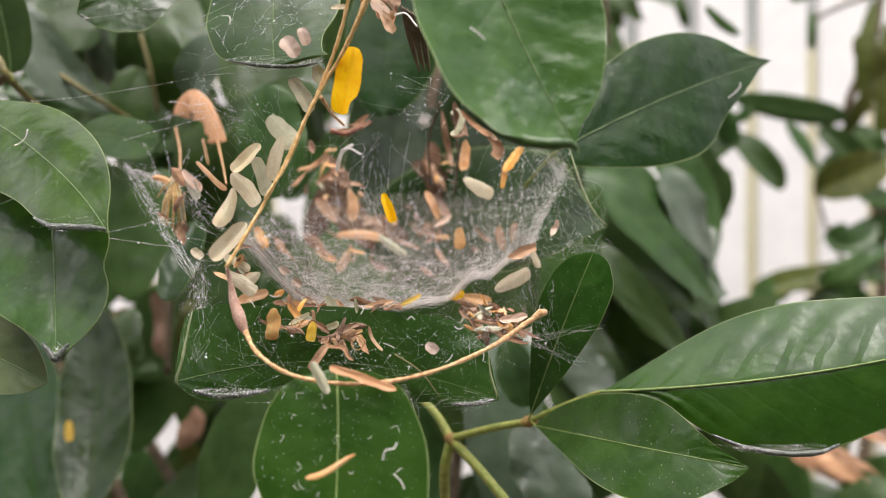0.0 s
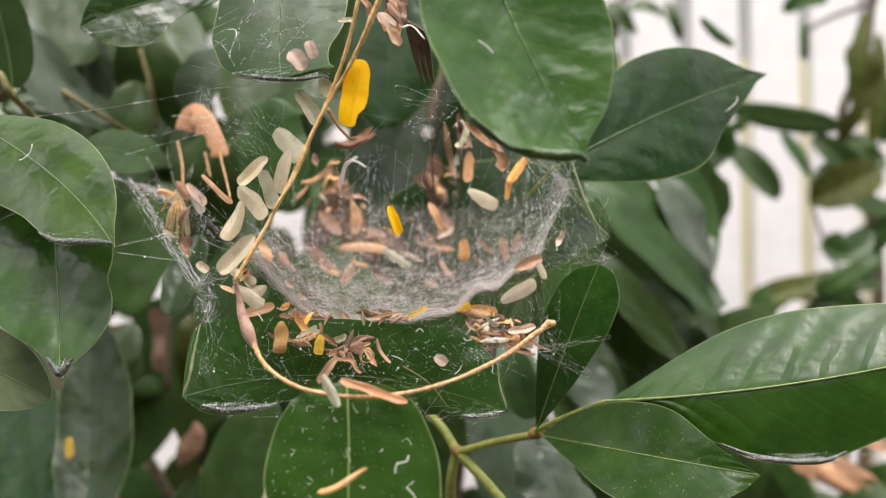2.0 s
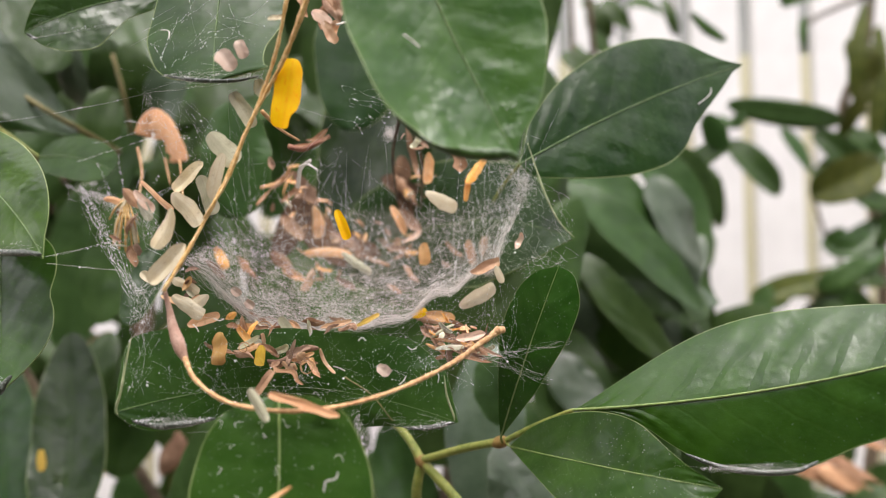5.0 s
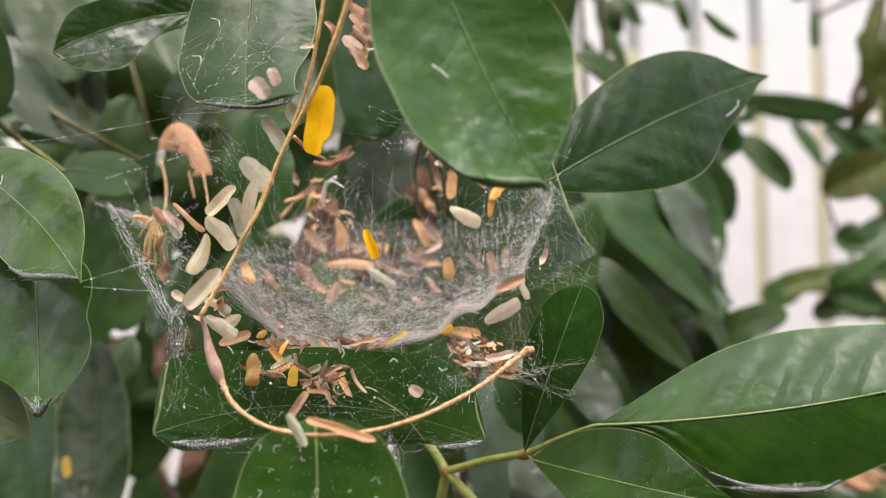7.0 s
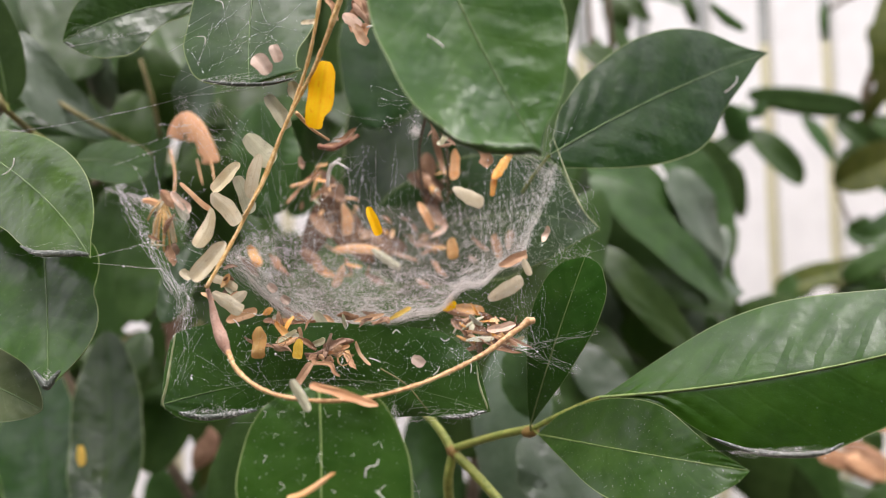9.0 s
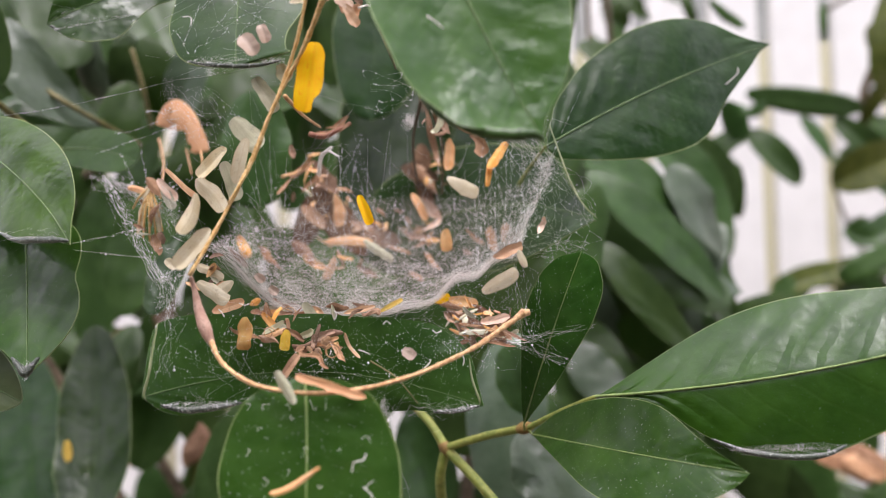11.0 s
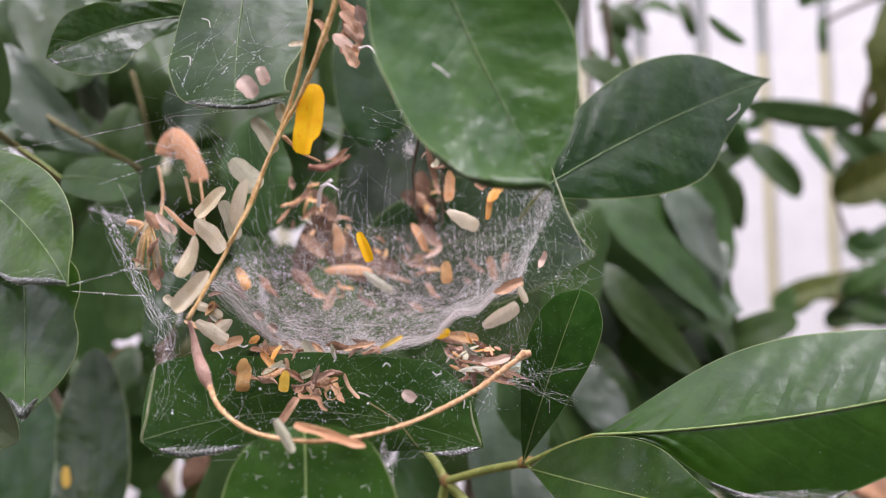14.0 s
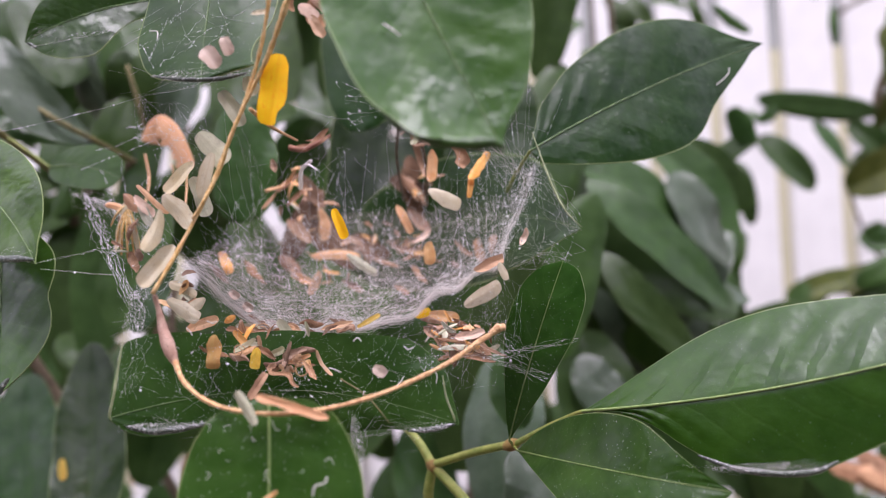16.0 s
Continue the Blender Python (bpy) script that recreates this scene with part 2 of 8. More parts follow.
BARK = bark_material("grey_brown_bark", (0.09, 0.065, 0.04), (0.16, 0.12, 0.075), 0.85, 120)
STRAW = bark_material("straw_stem", (0.66, 0.38, 0.11), (0.90, 0.64, 0.30), 0.5, 700)
STRAW_PINK = bark_material("pinkish_straw_stem", (0.54, 0.28, 0.12), (0.80, 0.51, 0.26), 0.5, 700)
LITTER = {
    "yellow": litter_material("bright_yellow_leaflet", (1.0, 0.68, 0.005), (1.0, 0.75, 0.01), (0.95, 0.54, 0.006), 0.5, 0.45),
    "cream": litter_material("cream_leaflet", (0.78, 0.67, 0.43), (0.85, 0.77, 0.57), (0.56, 0.42, 0.20)),
    "sage": litter_material("pale_sage_leaflet", (0.62, 0.61, 0.44), (0.73, 0.71, 0.55), (0.42, 0.40, 0.24)),
    "orange": litter_material("orange_leaflet", (0.84, 0.45, 0.13), (0.90, 0.58, 0.23), (0.58, 0.24, 0.05)),
    "amber": litter_material("amber_leaflet", (0.90, 0.45, 0.04), (0.93, 0.58, 0.09), (0.64, 0.26, 0.03)),
    "umber": litter_material("umber_dead_leaf", (0.13, 0.065, 0.030), (0.22, 0.115, 0.055), (0.06, 0.03, 0.018), 0.8, 0.2),
    "ochre": litter_material("ochre_leaf", (0.20, 0.15, 0.03), (0.30, 0.22, 0.05), (0.12, 0.08, 0.02), 0.7, 0.25),
    "peach": litter_material("peach_leaflet", (0.78, 0.45, 0.22), (0.82, 0.56, 0.33), (0.55, 0.26, 0.12)),
    "apricot": litter_material("apricot_dead_leaf", (0.80, 0.40, 0.17), (0.86, 0.50, 0.25), (0.60, 0.25, 0.10)),
    "pink": litter_material("dusky_pink_leaflet", (0.46, 0.26, 0.15), (0.58, 0.37, 0.23), (0.28, 0.13, 0.08), 0.8, 0.2),
    "brown": litter_material("withered_brown_leaflet", (0.29, 0.155, 0.085), (0.43, 0.25, 0.15), (0.14, 0.07, 0.04), 0.8, 0.15),
    "blush": litter_material("pale_blush_leaflet", (0.76, 0.56, 0.43), (0.82, 0.66, 0.55), (0.58, 0.36, 0.26)),
}


def silk_material(name, colour, through_light):
    w = Nodes(name)
    w.put(w.bsdf.inputs["Base Color"], (*colour, 1))
    w.put(w.bsdf.inputs["Roughness"], 0.4)
    w.glow_through(colour, through_light)
    return w.m


SILK = silk_material("white_silk", (0.88, 0.85, 0.82), 0.34)


def sheet_material():
    """A mat of silk too fine to part into threads: it covers some of what lies behind, denser in patches."""
    w = Nodes("fine_silk_mat")
    w.put(w.bsdf.inputs["Base Color"], (0.40, 0.345, 0.315, 1))
    w.put(w.bsdf.inputs["Roughness"], 0.7)
    uv = w.node("SeparateXYZ", Vector=w.node("TexCoord").outputs["UV"])
    dense = w.noise(110, 4, 0.65)
    cells = w.node("CombineXYZ", X=w.math("MULTIPLY", uv.outputs[0], 260.0), Y=w.math("MULTIPLY", uv.outputs[1], 95.0)).outputs[0]
    mesh = w.noise(1.0, 3, 0.7, cells)
    hair = w.noise(2.6, 2, 0.7, cells)
    front = w.ramp(uv.outputs[1], 0.0, 0.8, 0.82, 0.28)
    cover = w.math("MULTIPLY", w.ramp(mesh, 0.47, 0.56), w.ramp(dense, 0.38, 0.62, 0.25, 1.05))
    cover = w.math("MULTIPLY", w.math("MULTIPLY_ADD", w.ramp(hair, 0.50, 0.62), 0.22, cover), front)
    mx = w.glow_through((0.40, 0.345, 0.315), 0.4)
    clear = w.node("BsdfTransparent")
    top = w.node("MixShader")
    w.put(top.inputs[0], cover)
    w.t.links.new(clear.outputs[0], top.inputs[1])
    w.t.links.new(mx.outputs[0], top.inputs[2])
    w.t.links.new(top.outputs[0], w.out.inputs["Surface"])
    return w.m


SHEET = sheet_material()


def wet_material():
    """The dark rolled rim of a leaf, wet and streaked with silk."""
    w = Nodes("wet_rolled_rim")
    n = w.noise(1500, 4, 0.75)
    w.put(w.bsdf.inputs["Base Color"], w.mix(w.ramp(n, 0.55, 0.66), (0.035, 0.048, 0.032), (0.50, 0.51, 0.50)))
    w.put(w.bsdf.inputs["Roughness"], 0.4)
    w.put(w.bsdf.inputs["Coat Weight"], 0.35)
    w.put(w.bsdf.inputs["Coat Roughness"], 0.1)
    w.bump(n, 0.6, 0.0006)
    return w.m


WET = wet_material()


def drop_material():
    w = Nodes("water_drop")
    # Almost opaque white: the glint of clear water is put into the colour.
    w.put(w.bsdf.inputs["Base Color"], (0.9, 0.92, 0.92, 1))
    w.put(w.bsdf.inputs["Roughness"], 0.08)
    w.put(w.bsdf.inputs["Transmission Weight"], 0.12)
    w.put(w.bsdf.inputs["IOR"], 1.33)
    return w.m


DROP = drop_material()


def plain_material(name, a, b, rough, scale, bump=0.002):
    w = Nodes(name)
    n, f = w.noise(scale, 5), w.noise(scale * 9, 3)
    w.put(w.bsdf.inputs["Base Color"], w.mix(w.math("MULTIPLY", w.ramp(f, 0.5, 0.8), 0.4), w.mix(w.ramp(n, 0.3, 0.7), a, b), a))
    w.put(w.bsdf.inputs["Roughness"], rough)
    w.bump(w.math("ADD", n, w.math("MULTIPLY", f, 0.5)), 0.4, bump)
    return w.m


WHITE = plain_material("white_fence_paint", (0.71, 0.70, 0.69), (0.77, 0.76, 0.75), 0.5, 14)
CREAM_WALL = plain_material("cream_yellow_wall", (0.45, 0.43, 0.29), (0.53, 0.50, 0.35), 0.8, 6)
GREY_BAND = plain_material("grey_wall_band", (0.22, 0.23, 0.22), (0.30, 0.31, 0.30), 0.8, 6)
# For the added wall out of view; dark so that leaves mirror little.
DARK_WALL = plain_material("unseen_dark_wall", (0.055, 0.065, 0.045), (0.09, 0.10, 0.075), 0.9, 5, 0.01)
SOIL = plain_material("garden_soil", (0.06, 0.05, 0.035), (0.11, 0.09, 0.06), 0.95, 9, 0.02)


# ---- geometry ----
def mesh_object(name, verts, faces, material, parent=None, label="", uvs=None, at=(0, 0, 0), smooth=True):
    me = bpy.data.meshes.new(name)
    me.from_pydata([tuple(v) for v in verts], [], faces)
    if uvs is not None:
        layer = me.uv_layers.new(name="UVMap")
        idx = np.empty(len(me.loops), int)
        me.loops.foreach_get("vertex_index", idx)
        layer.data.foreach_set("uv", np.asarray(uvs, float)[idx].ravel())
    if smooth:
        me.polygons.foreach_set("use_smooth", [True] * len(me.polygons))
    me.materials.append(material)
    ob = new(name, me)
    ob.location = at
    if parent is not None:
        ob.parent = parent
    if label:
        tagged(ob, label)
    return ob


def unit(v):
    v = np.asarray(v, float)
    return v / max(np.linalg.norm(v), 1e-12)


def arc(a, m, b, n):
    """n + 1 points on the parabola from a over m (half way) to b, closer together near the ends."""
    a, m, b = (np.asarray(p, float) for p in (a, m, b))
    c = 2 * m - (a + b) / 2
    t = (1 - np.cos(np.linspace(0, np.pi, n + 1)))[:, None] / 2
    return (1 - t) ** 2 * a + 2 * t * (1 - t) * c + t * t * b


def smooth_line(points, n):
    """A smooth line (Catmull-Rom) over some points, in n steps a span."""
    p = np.asarray(points, float)
    p = np.vstack([2 * p[0] - p[1], p, 2 * p[-1] - p[-2]])
    out = []
    for i in range(1, len(p) - 2):
        t = np.linspace(0, 1, n, endpoint=False)[:, None]
        out.append(0.5 * (2 * p[i] + (p[i + 1] - p[i - 1]) * t + (2 * p[i - 1] - 5 * p[i] + 4 * p[i + 1] - p[i + 2]) * t * t + (3 * p[i] - p[i - 1] - 3 * p[i + 1] + p[i + 2]) * t ** 3))
    return np.vstack(out + [p[-2:-1]])


def tube(line, radii, sides=8):
    """Vertices and faces of a tube with its own radius at each point and closed ends."""
    line = np.asarray(line, float)
    radii = np.broadcast_to(np.asarray(radii, float), len(line))
    tang = np.gradient(line, axis=0)
    ref = np.array([0.31, 0.17, 0.93])
    verts, faces = [], []
    for p, t, r in zip(line, tang, radii):
        t = unit(t)
        u = unit(np.cross(t, ref))
        w = np.cross(t, u)
        for k in range(sides):
            a = 2 * math.pi * k / sides
            verts.append(p + r * (math.cos(a) * u + math.sin(a) * w))
    for i in range(len(line) - 1):
        for k in range(sides):
            a, b = i * sides + k, i * sides + (k + 1) % sides
            faces.append((a, b, b + sides, a + sides))
    faces.append(tuple(range(sides))[::-1])
    faces.append(tuple(range((len(line) - 1) * sides, len(line) * sides)))
    return verts, faces


def taper(n, a, b, ends=0.0):
    t = np.linspace(0, 1, n)
    return a + (b - a) * t


def blade_mesh(mid, face, wl, wr, peak, round_, fold, droop, ripple, ribs, wavy, thick, nv, seed, curl=0.0, outline=None):
    """A leaf blade round its midrib: vertices, faces, uv. wl and wr are its half widths, peak where it is widest,
    round_ how full its ends are, fold the degrees by which the halves rise, curl the degrees by which it rolls across."""
    rng = np.random.RandomState(seed)
    ns = len(mid) - 1
    s = (1 - np.cos(np.linspace(0, np.pi, ns + 1))) / 2
    if outline is None:
        a, b = round_ * peak, round_ * (1 - peak)
        prof = s ** a * (1 - s) ** b
        half_l, half_r = wl * prof / prof.max(), wr * prof / prof.max()
    else:
        half_l, half_r = (np.interp(np.linspace(0, 1, ns + 1), np.linspace(0, 1, 6 * (len(o) - 1) + 1), smooth_line([(w, 0, 0) for w in o], 6)[:, 0]) for o in outline)
        wl, wr = max(outline[0]), max(outline[1])
    tang = np.array([unit(t) for t in np.gradient(mid, axis=0)])
    n = np.array([unit(np.asarray(face, float) - np.dot(face, t) * t) for t in tang])
    side = np.cross(n, tang)
    v = np.linspace(-1, 1, nv + 1)
    ph = rng.uniform(0, 6.28, 6)
    top, uv = [], []
    for i in range(ns + 1):
        edge_l = 1 + wavy * 0.5 * (math.sin(11 * s[i] + ph[0]) + 0.6 * math.sin(23 * s[i] + ph[1]))
        edge_r = 1 + wavy * 0.5 * (math.sin(12 * s[i] + ph[2]) + 0.6 * math.sin(21 * s[i] + ph[3]))
        for x in v:
            w = half_l[i] * edge_l if x >= 0 else half_r[i] * edge_r
            ax = abs(x)
            f = radians(fold)
            out, up = x * w * math.cos(f), ax * w * math.sin(f) - droop * w * ax ** 2.2
            if curl:
                r = w / radians(curl)
                out, up = r * math.sin(radians(curl) * x), r * (1 - math.cos(radians(curl) * x))
            rib = math.cos(2 * math.pi * (ribs * (s[i] - 0.2 * ax) + 0.5 + 0.25 * math.sin(5 * s[i] + ph[0] + x))) * (0.6 + 0.5 * math.sin(9 * s[i] + 2 * x + ph[1]))
            up += ripple * rib * (ax * (1 - ax) * 4) * min(1, 8 * s[i] * (1 - s[i]))
            up += wavy * 0.5 * (wl + wr) * ax ** 3 * math.sin((14 if x > 0 else 17) * s[i] + ph[4 if x > 0 else 5]) * min(1, 6 * s[i] * (1 - s[i]))
            top.append(mid[i] + side[i] * out + n[i] * up)
            uv.append((s[i], (x + 1) / 2))
    top = np.array(top)
    nn = np.repeat(n, nv + 1, axis=0)
    verts = np.vstack([top, top - nn * thick])
    uv = uv + uv
    m, faces = nv + 1, []
    off = (ns + 1) * m
    for i in range(ns):
        for k in range(nv):
            q = (i * m + k, (i + 1) * m + k, (i + 1) * m + k + 1, i * m + k + 1)
            faces.append(q)
            faces.append(tuple(j + off for j in q[::-1]))
    loop = [k for k in range(m)] + [i * m + nv for i in range(1, ns + 1)] + [ns * m + k for k in range(nv - 1, -1, -1)] + [i * m for i in range(ns - 1, 0, -1)]
    verts = np.vstack([verts, verts[loop], verts[[p + off for p in loop]]])
    uv = uv + [uv[p] for p in loop] * 2
    first, k = 2 * off, len(loop)
    for i in range(k):
        j = (i + 1) % k
        faces.append((first + i, first + j, first + k + j, first + k + i))
    return verts, faces, uv, n


def leaf(plant, base, mid, tip, wl, wr, face, material=None, peak=0.5, full=1.05, fold=8, droop=0.05, ripple=0.00015, wavy=0.015,
         stalk=None, fine=True, rib_size=0.00042, seed=1, name="leaf", label="", outline=None, loose=True):
    """One leaf of a plant, with a raised midrib and, where stalk gives its far end, a stalk."""
    base = np.asarray(base, float)
    ns, nv = (44, 22) if fine else (20, 10)
    if not fine and loose:
        lr = random.Random(seed * 7 + 3)
        face = np.asarray(face, float) + np.array([lr.gauss(0, 0.34), 0, lr.gauss(0.05, 0.3)])
        fold, droop = fold * lr.uniform(0.3, 2.4), droop + lr.uniform(-0.1, 0.3)
    line = arc((0, 0, 0), np.asarray(mid) - base, np.asarray(tip) - base, ns)
    verts, faces, uv, n = blade_mesh(line, face, wl, wr, peak, full, fold, droop, ripple, 8.5, wavy, 0.00035, nv, seed, 0.0, outline)
    blade = mesh_object(name, verts, faces, material or LEAF, plant, label, uv, base - np.array(plant.location))
    if fine:
        r = taper(ns + 1, rib_size, rib_size * 0.25)
        rib = MIDRIB if material in (LEAF_GLOSS, LEAF_WEBBED) else MIDRIB_DARK
        mesh_object("midrib", *tube(line + n * r[:, None] * 0.25, r, 6), rib, blade)
    if stalk is not None:
        end = np.asarray(stalk) - base
        mesh_object("petiole", *tube(arc(end, end * 0.5 + np.array((0, 0, 0.0006)), (0, 0, 0), 8), taper(9, rib_size * 1.9, rib_size * 1.1), 8), GREEN_STEM, blade)
    return blade


def stem(plant, points, r0, r1, material=None, name="stem", steps=6, sides=8):
    line = smooth_line(np.asarray(points, float) - np.array(plant.location), steps)
    return mesh_object(name, *tube(line, taper(len(line), r0, r1), sides), material or GREEN_STEM, plant)


litter_count = [0]


def leaflet(a, b, width, colour, label, face=(0, -1, 0.3), bow=0.0, curl=17.0, peak=0.5, full=0.36, warp=1.0, sides=None, name="leaflet", group="fallen leaflets in the web"):
    """A small fallen leaflet from a to b: a thin oblong blade, rolled across, bowed along and warped as it dried."""
    litter_count[0] += 1
    a, b = np.asarray(a, float), np.asarray(b, float)
    length = np.linalg.norm(b - a)
    lr = random.Random(litter_count[0])
    peak, full = peak + lr.uniform(-0.12, 0.08), full * lr.uniform(0.75, 1.5)
    bow, curl = bow + lr.uniform(-0.05, 0.05), curl * lr.uniform(0.3, 1.2) * (1 if lr.random() < 0.45 else -1)
    up = unit(np.cross(np.cross(b - a, face), b - a))
    line = arc((0, 0, 0), (b - a) / 2 - up * bow * length, b - a, 14)
    crease = lr.choice((0, 9, 14, -10, -16, 22))
    if colour in ("brown", "pink", "umber"):
        warp *= 2.1
        full *= 1.5
    edge = sides and [[width / 2 * x for x in side] for side in sides]
    if not sides and colour not in ("brown", "pink", "umber") and full < 0.8:
        ends = lr.uniform(0.02, 0.16), lr.uniform(0.02, 0.3)
        edge = [[width / 2 * x for x in (ends[0], lr.uniform(0.38, 0.62), lr.uniform(0.72, 0.9), lr.uniform(0.9, 1.04), lr.uniform(0.94, 1.06), lr.uniform(0.88, 1.02), lr.uniform(0.6, 0.85), ends[1])] for _ in range(2)]
    verts, faces, uv, n = blade_mesh(line, face, width / 2, width / 2, peak, full, crease, 0, 0.0002, 2.3, 0.06, 0.00016, 8, litter_count[0], 0 if crease else curl, edge)
    for k, size in enumerate((1.3, 0.8, 0.45, 0.3)):
        wave = np.array([lr.gauss(0, 1) for _ in range(3)]) * 3.2 / (size * length)
        push = np.array([lr.gauss(0, 1) for _ in range(3)]) * length * 0.022 * size * warp
        verts = verts + push * np.sin(verts @ wave + lr.uniform(0, 6.28))[:, None]
    ob = mesh_object(name, verts, faces, LITTER[colour], None, "", uv, a)
    return tagged(ob, label, "leaflet", group)


# ---- setting: ground, fence and wall behind the shrub ----
def slab(name, lo, hi, material, parent=None, label="", bevel=0.002):
    bm = bmesh.new()
    bmesh.ops.create_cube(bm, size=1)
    for v in bm.verts:
        v.co = [(a + b) / 2 + c * (b - a) for a, b, c in zip(lo, hi, v.co)]
    if bevel:
        bmesh.ops.bevel(bm, geom=bm.edges[:], offset=bevel, segments=2, affect="EDGES")
    me = bpy.data.meshes.new(name)
    bm.to_mesh(me)
    bm.free()
    me.materials.append(material)
    ob = new(name, me)
    if parent is not None:
        ob.parent = parent
    if label:
        tagged(ob, label)
    return ob


tagged(slab("ground", (-60, -60, -0.5), (60, 60, 0.0), SOIL, bevel=0), "dark bare garden soil under the shrub", "ground", kind="structure")
wall = tagged(slab("wall_back", (-6, 2.75, 0), (6, 2.95, 1.95), CREAM_WALL), "cream-yellow wall seen through the fence gaps", "wall", kind="structure")
tagged(slab("wall_back_band", (-6, 2.77, 1.954), (6, 2.93, 3.2), GREY_BAND), "grey upper part of the wall behind the fence", "wall", kind="structure")
# Added wall behind the camera, never in view: blocks low sky from reflections.
tagged(slab("wall_unseen", (-5.2, -1.9, 0), (5.2, -1.7, 2.75), DARK_WALL), "added dark wall, out of view, that darkens leaf reflections", "wall", kind="structure")
fence = tagged(new("fence"), "white painted board fence with narrow gaps", "fence", kind="structure")
BOARD, PITCH = 0.104, 0.1345
first = slab("board", (0.7058, 1.64, 0.03), (0.7058 + BOARD, 1.662, 2.3), WHITE, fence)
for i in range(-40, 34):
    if i:
        b = new("board", first.data)
        b.parent = fence
        b.location = (i * PITCH, 0, 0)
for z in (0.35, 2.15):
    slab("rail", (-4.9, 1.664, z), (4.9, 1.70, z + 0.09), WHITE, fence)
for x in (-4.6, -2.2, -0.3, 2.2, 4.6):
    slab("post", (x, 1.702, 0.0), (x + 0.09, 1.79, 2.3), WHITE, fence)


# ---- the shrub: stems and leaves ----
shrub = new("shrub")
shrub.location = (0.0, 0.5, 0.0)
tagged(shrub, "broad-leaved evergreen shrub with glossy dark green leaves", "shrub")

stem(shrub, [(0, 0.5, 0), (0.01, 0.5, 0.4), (-0.02, 0.47, 0.8), (0.005, 0.42, 1), (0.0014, 0.3, 1.0945)], 0.0090, 0.0030, BARK, name='branch')
stem(shrub, [(0, 0.5, 0.35), (-0.12, 0.6, 0.8), (-0.3, 0.66, 1.1), (-0.3155, 0.62, 1.2527), (-0.1727, 0.43, 1.2695)], 0.0070, 0.0018, BARK, name='branch')
stem(shrub, [(0, 0.5, 0.5), (0.12, 0.8, 0.9), (0.2, 0.84, 1.2), (0.1815, 0.8, 1.3478), (0.1586, 0.75, 1.5972)], 0.0070, 0.0025, BARK, name='branch')
stem(shrub, [(-0.02, 0.47, 0.8), (0.02, 0.62, 1.1), (0.0361, 0.62, 1.267), (0.0228, 0.45, 1.4073), (0.0026, 0.21, 1.3193)], 0.0060, 0.0016, BARK, name='branch')
stem(shrub, [(-0.12, 0.5, 0.8), (-0.25, 0.5, 1.1), (-0.291, 0.42, 1.2454), (-0.1886, 0.32, 1.2763)], 0.0050, 0.0018, BARK, name='branch')
stem(shrub, [(0.002, 0.43, 1.3256), (-0.0052, 0.42, 1.2905), (-0.0103, 0.42, 1.2583), (-0.0121, 0.44, 1.2071)], 0.0028, 0.0036, BARK, name='branch')
stem(shrub, [(0.0014, 0.3, 1.0945), (0.0009, 0.287, 1.1144), (0.0033, 0.285, 1.127)], 0.00210, 0.00190, GREEN_STEM)
stem(shrub, [(0.024, 0.27, 1.1071), (0.0141, 0.278, 1.1171), (0.0033, 0.285, 1.127)], 0.00190, 0.00180, GREEN_STEM)
stem(shrub, [(-0.0113, 0.3, 1.1427), (-0.002, 0.29, 1.1347), (0.0033, 0.285, 1.127)], 0.00150, 0.00180, GREEN_STEM)
branchlet = \
stem(shrub, [(0.0033, 0.285, 1.127), (0.0182, 0.276, 1.1332), (0.0316, 0.268, 1.1376)], 0.00150, 0.00140, GREEN_STEM)
mesh_object('node', *tube(smooth_line([np.array((0.0291, 0.269, 1.1367)), np.array((0.0316, 0.268, 1.1376)), np.array((0.0344, 0.267, 1.1386))], 3) - np.array(shrub.location), [0.0012, 0.0017, 0.0021, 0.0022, 0.0021, 0.0017, 0.0012], 10), NODE, shrub)
mesh_object('node', *tube(smooth_line([np.array((0.0013, 0.287, 1.129)), np.array((0.0033, 0.285, 1.127)), np.array((0.0048, 0.284, 1.1245))], 3) - np.array(shrub.location), [0.0012, 0.0017, 0.0022, 0.0024, 0.0022, 0.0017, 0.0012], 10), NODE, shrub)
stem(shrub, [(-0.1863, 0.31, 1.281), (-0.182, 0.31, 1.272), (-0.1831, 0.33, 1.266), (-0.1777, 0.36, 1.2527)], 0.00140, 0.00160, OLIVE_STEM)
stem(shrub, [(-0.194, 0.37, 1.2896), (-0.1798, 0.37, 1.2797), (-0.171, 0.39, 1.2726), (-0.1687, 0.42, 1.2679)], 0.00120, 0.00150, OLIVE_STEM)
stem(shrub, [(-0.1842, 0.45, 1.3314), (-0.178, 0.45, 1.3073), (-0.1777, 0.46, 1.285)], 0.00120, 0.00150, OLIVE_STEM)
leaf_top = leaf(shrub, (0.0022, 0.176, 1.2925), (0.0145, 0.173, 1.2578), (0.0309, 0.165, 1.2214), 0, 0, (0.05, -1, 0.4), LEAF_YOUNG, ripple=0.00022, wavy=0.03, fold=6, droop=-0.14, outline=((0.0, 0.0006, 0.0024, 0.0054, 0.009, 0.0114, 0.0141, 0.0164, 0.0183, 0.0202, 0.0205, 0.0194, 0.0168, 0.0133, 0.0092, 0.0031, 0.0006, 0.0002, 0.0), (0.0, 0.0007, 0.0027, 0.006, 0.0098, 0.013, 0.0166, 0.0191, 0.0207, 0.0221, 0.0228, 0.0229, 0.0214, 0.018, 0.015, 0.0059, 0.0009, 0.0002, 0.0)), stalk=(0.0026, 0.21, 1.3193), seed=11)
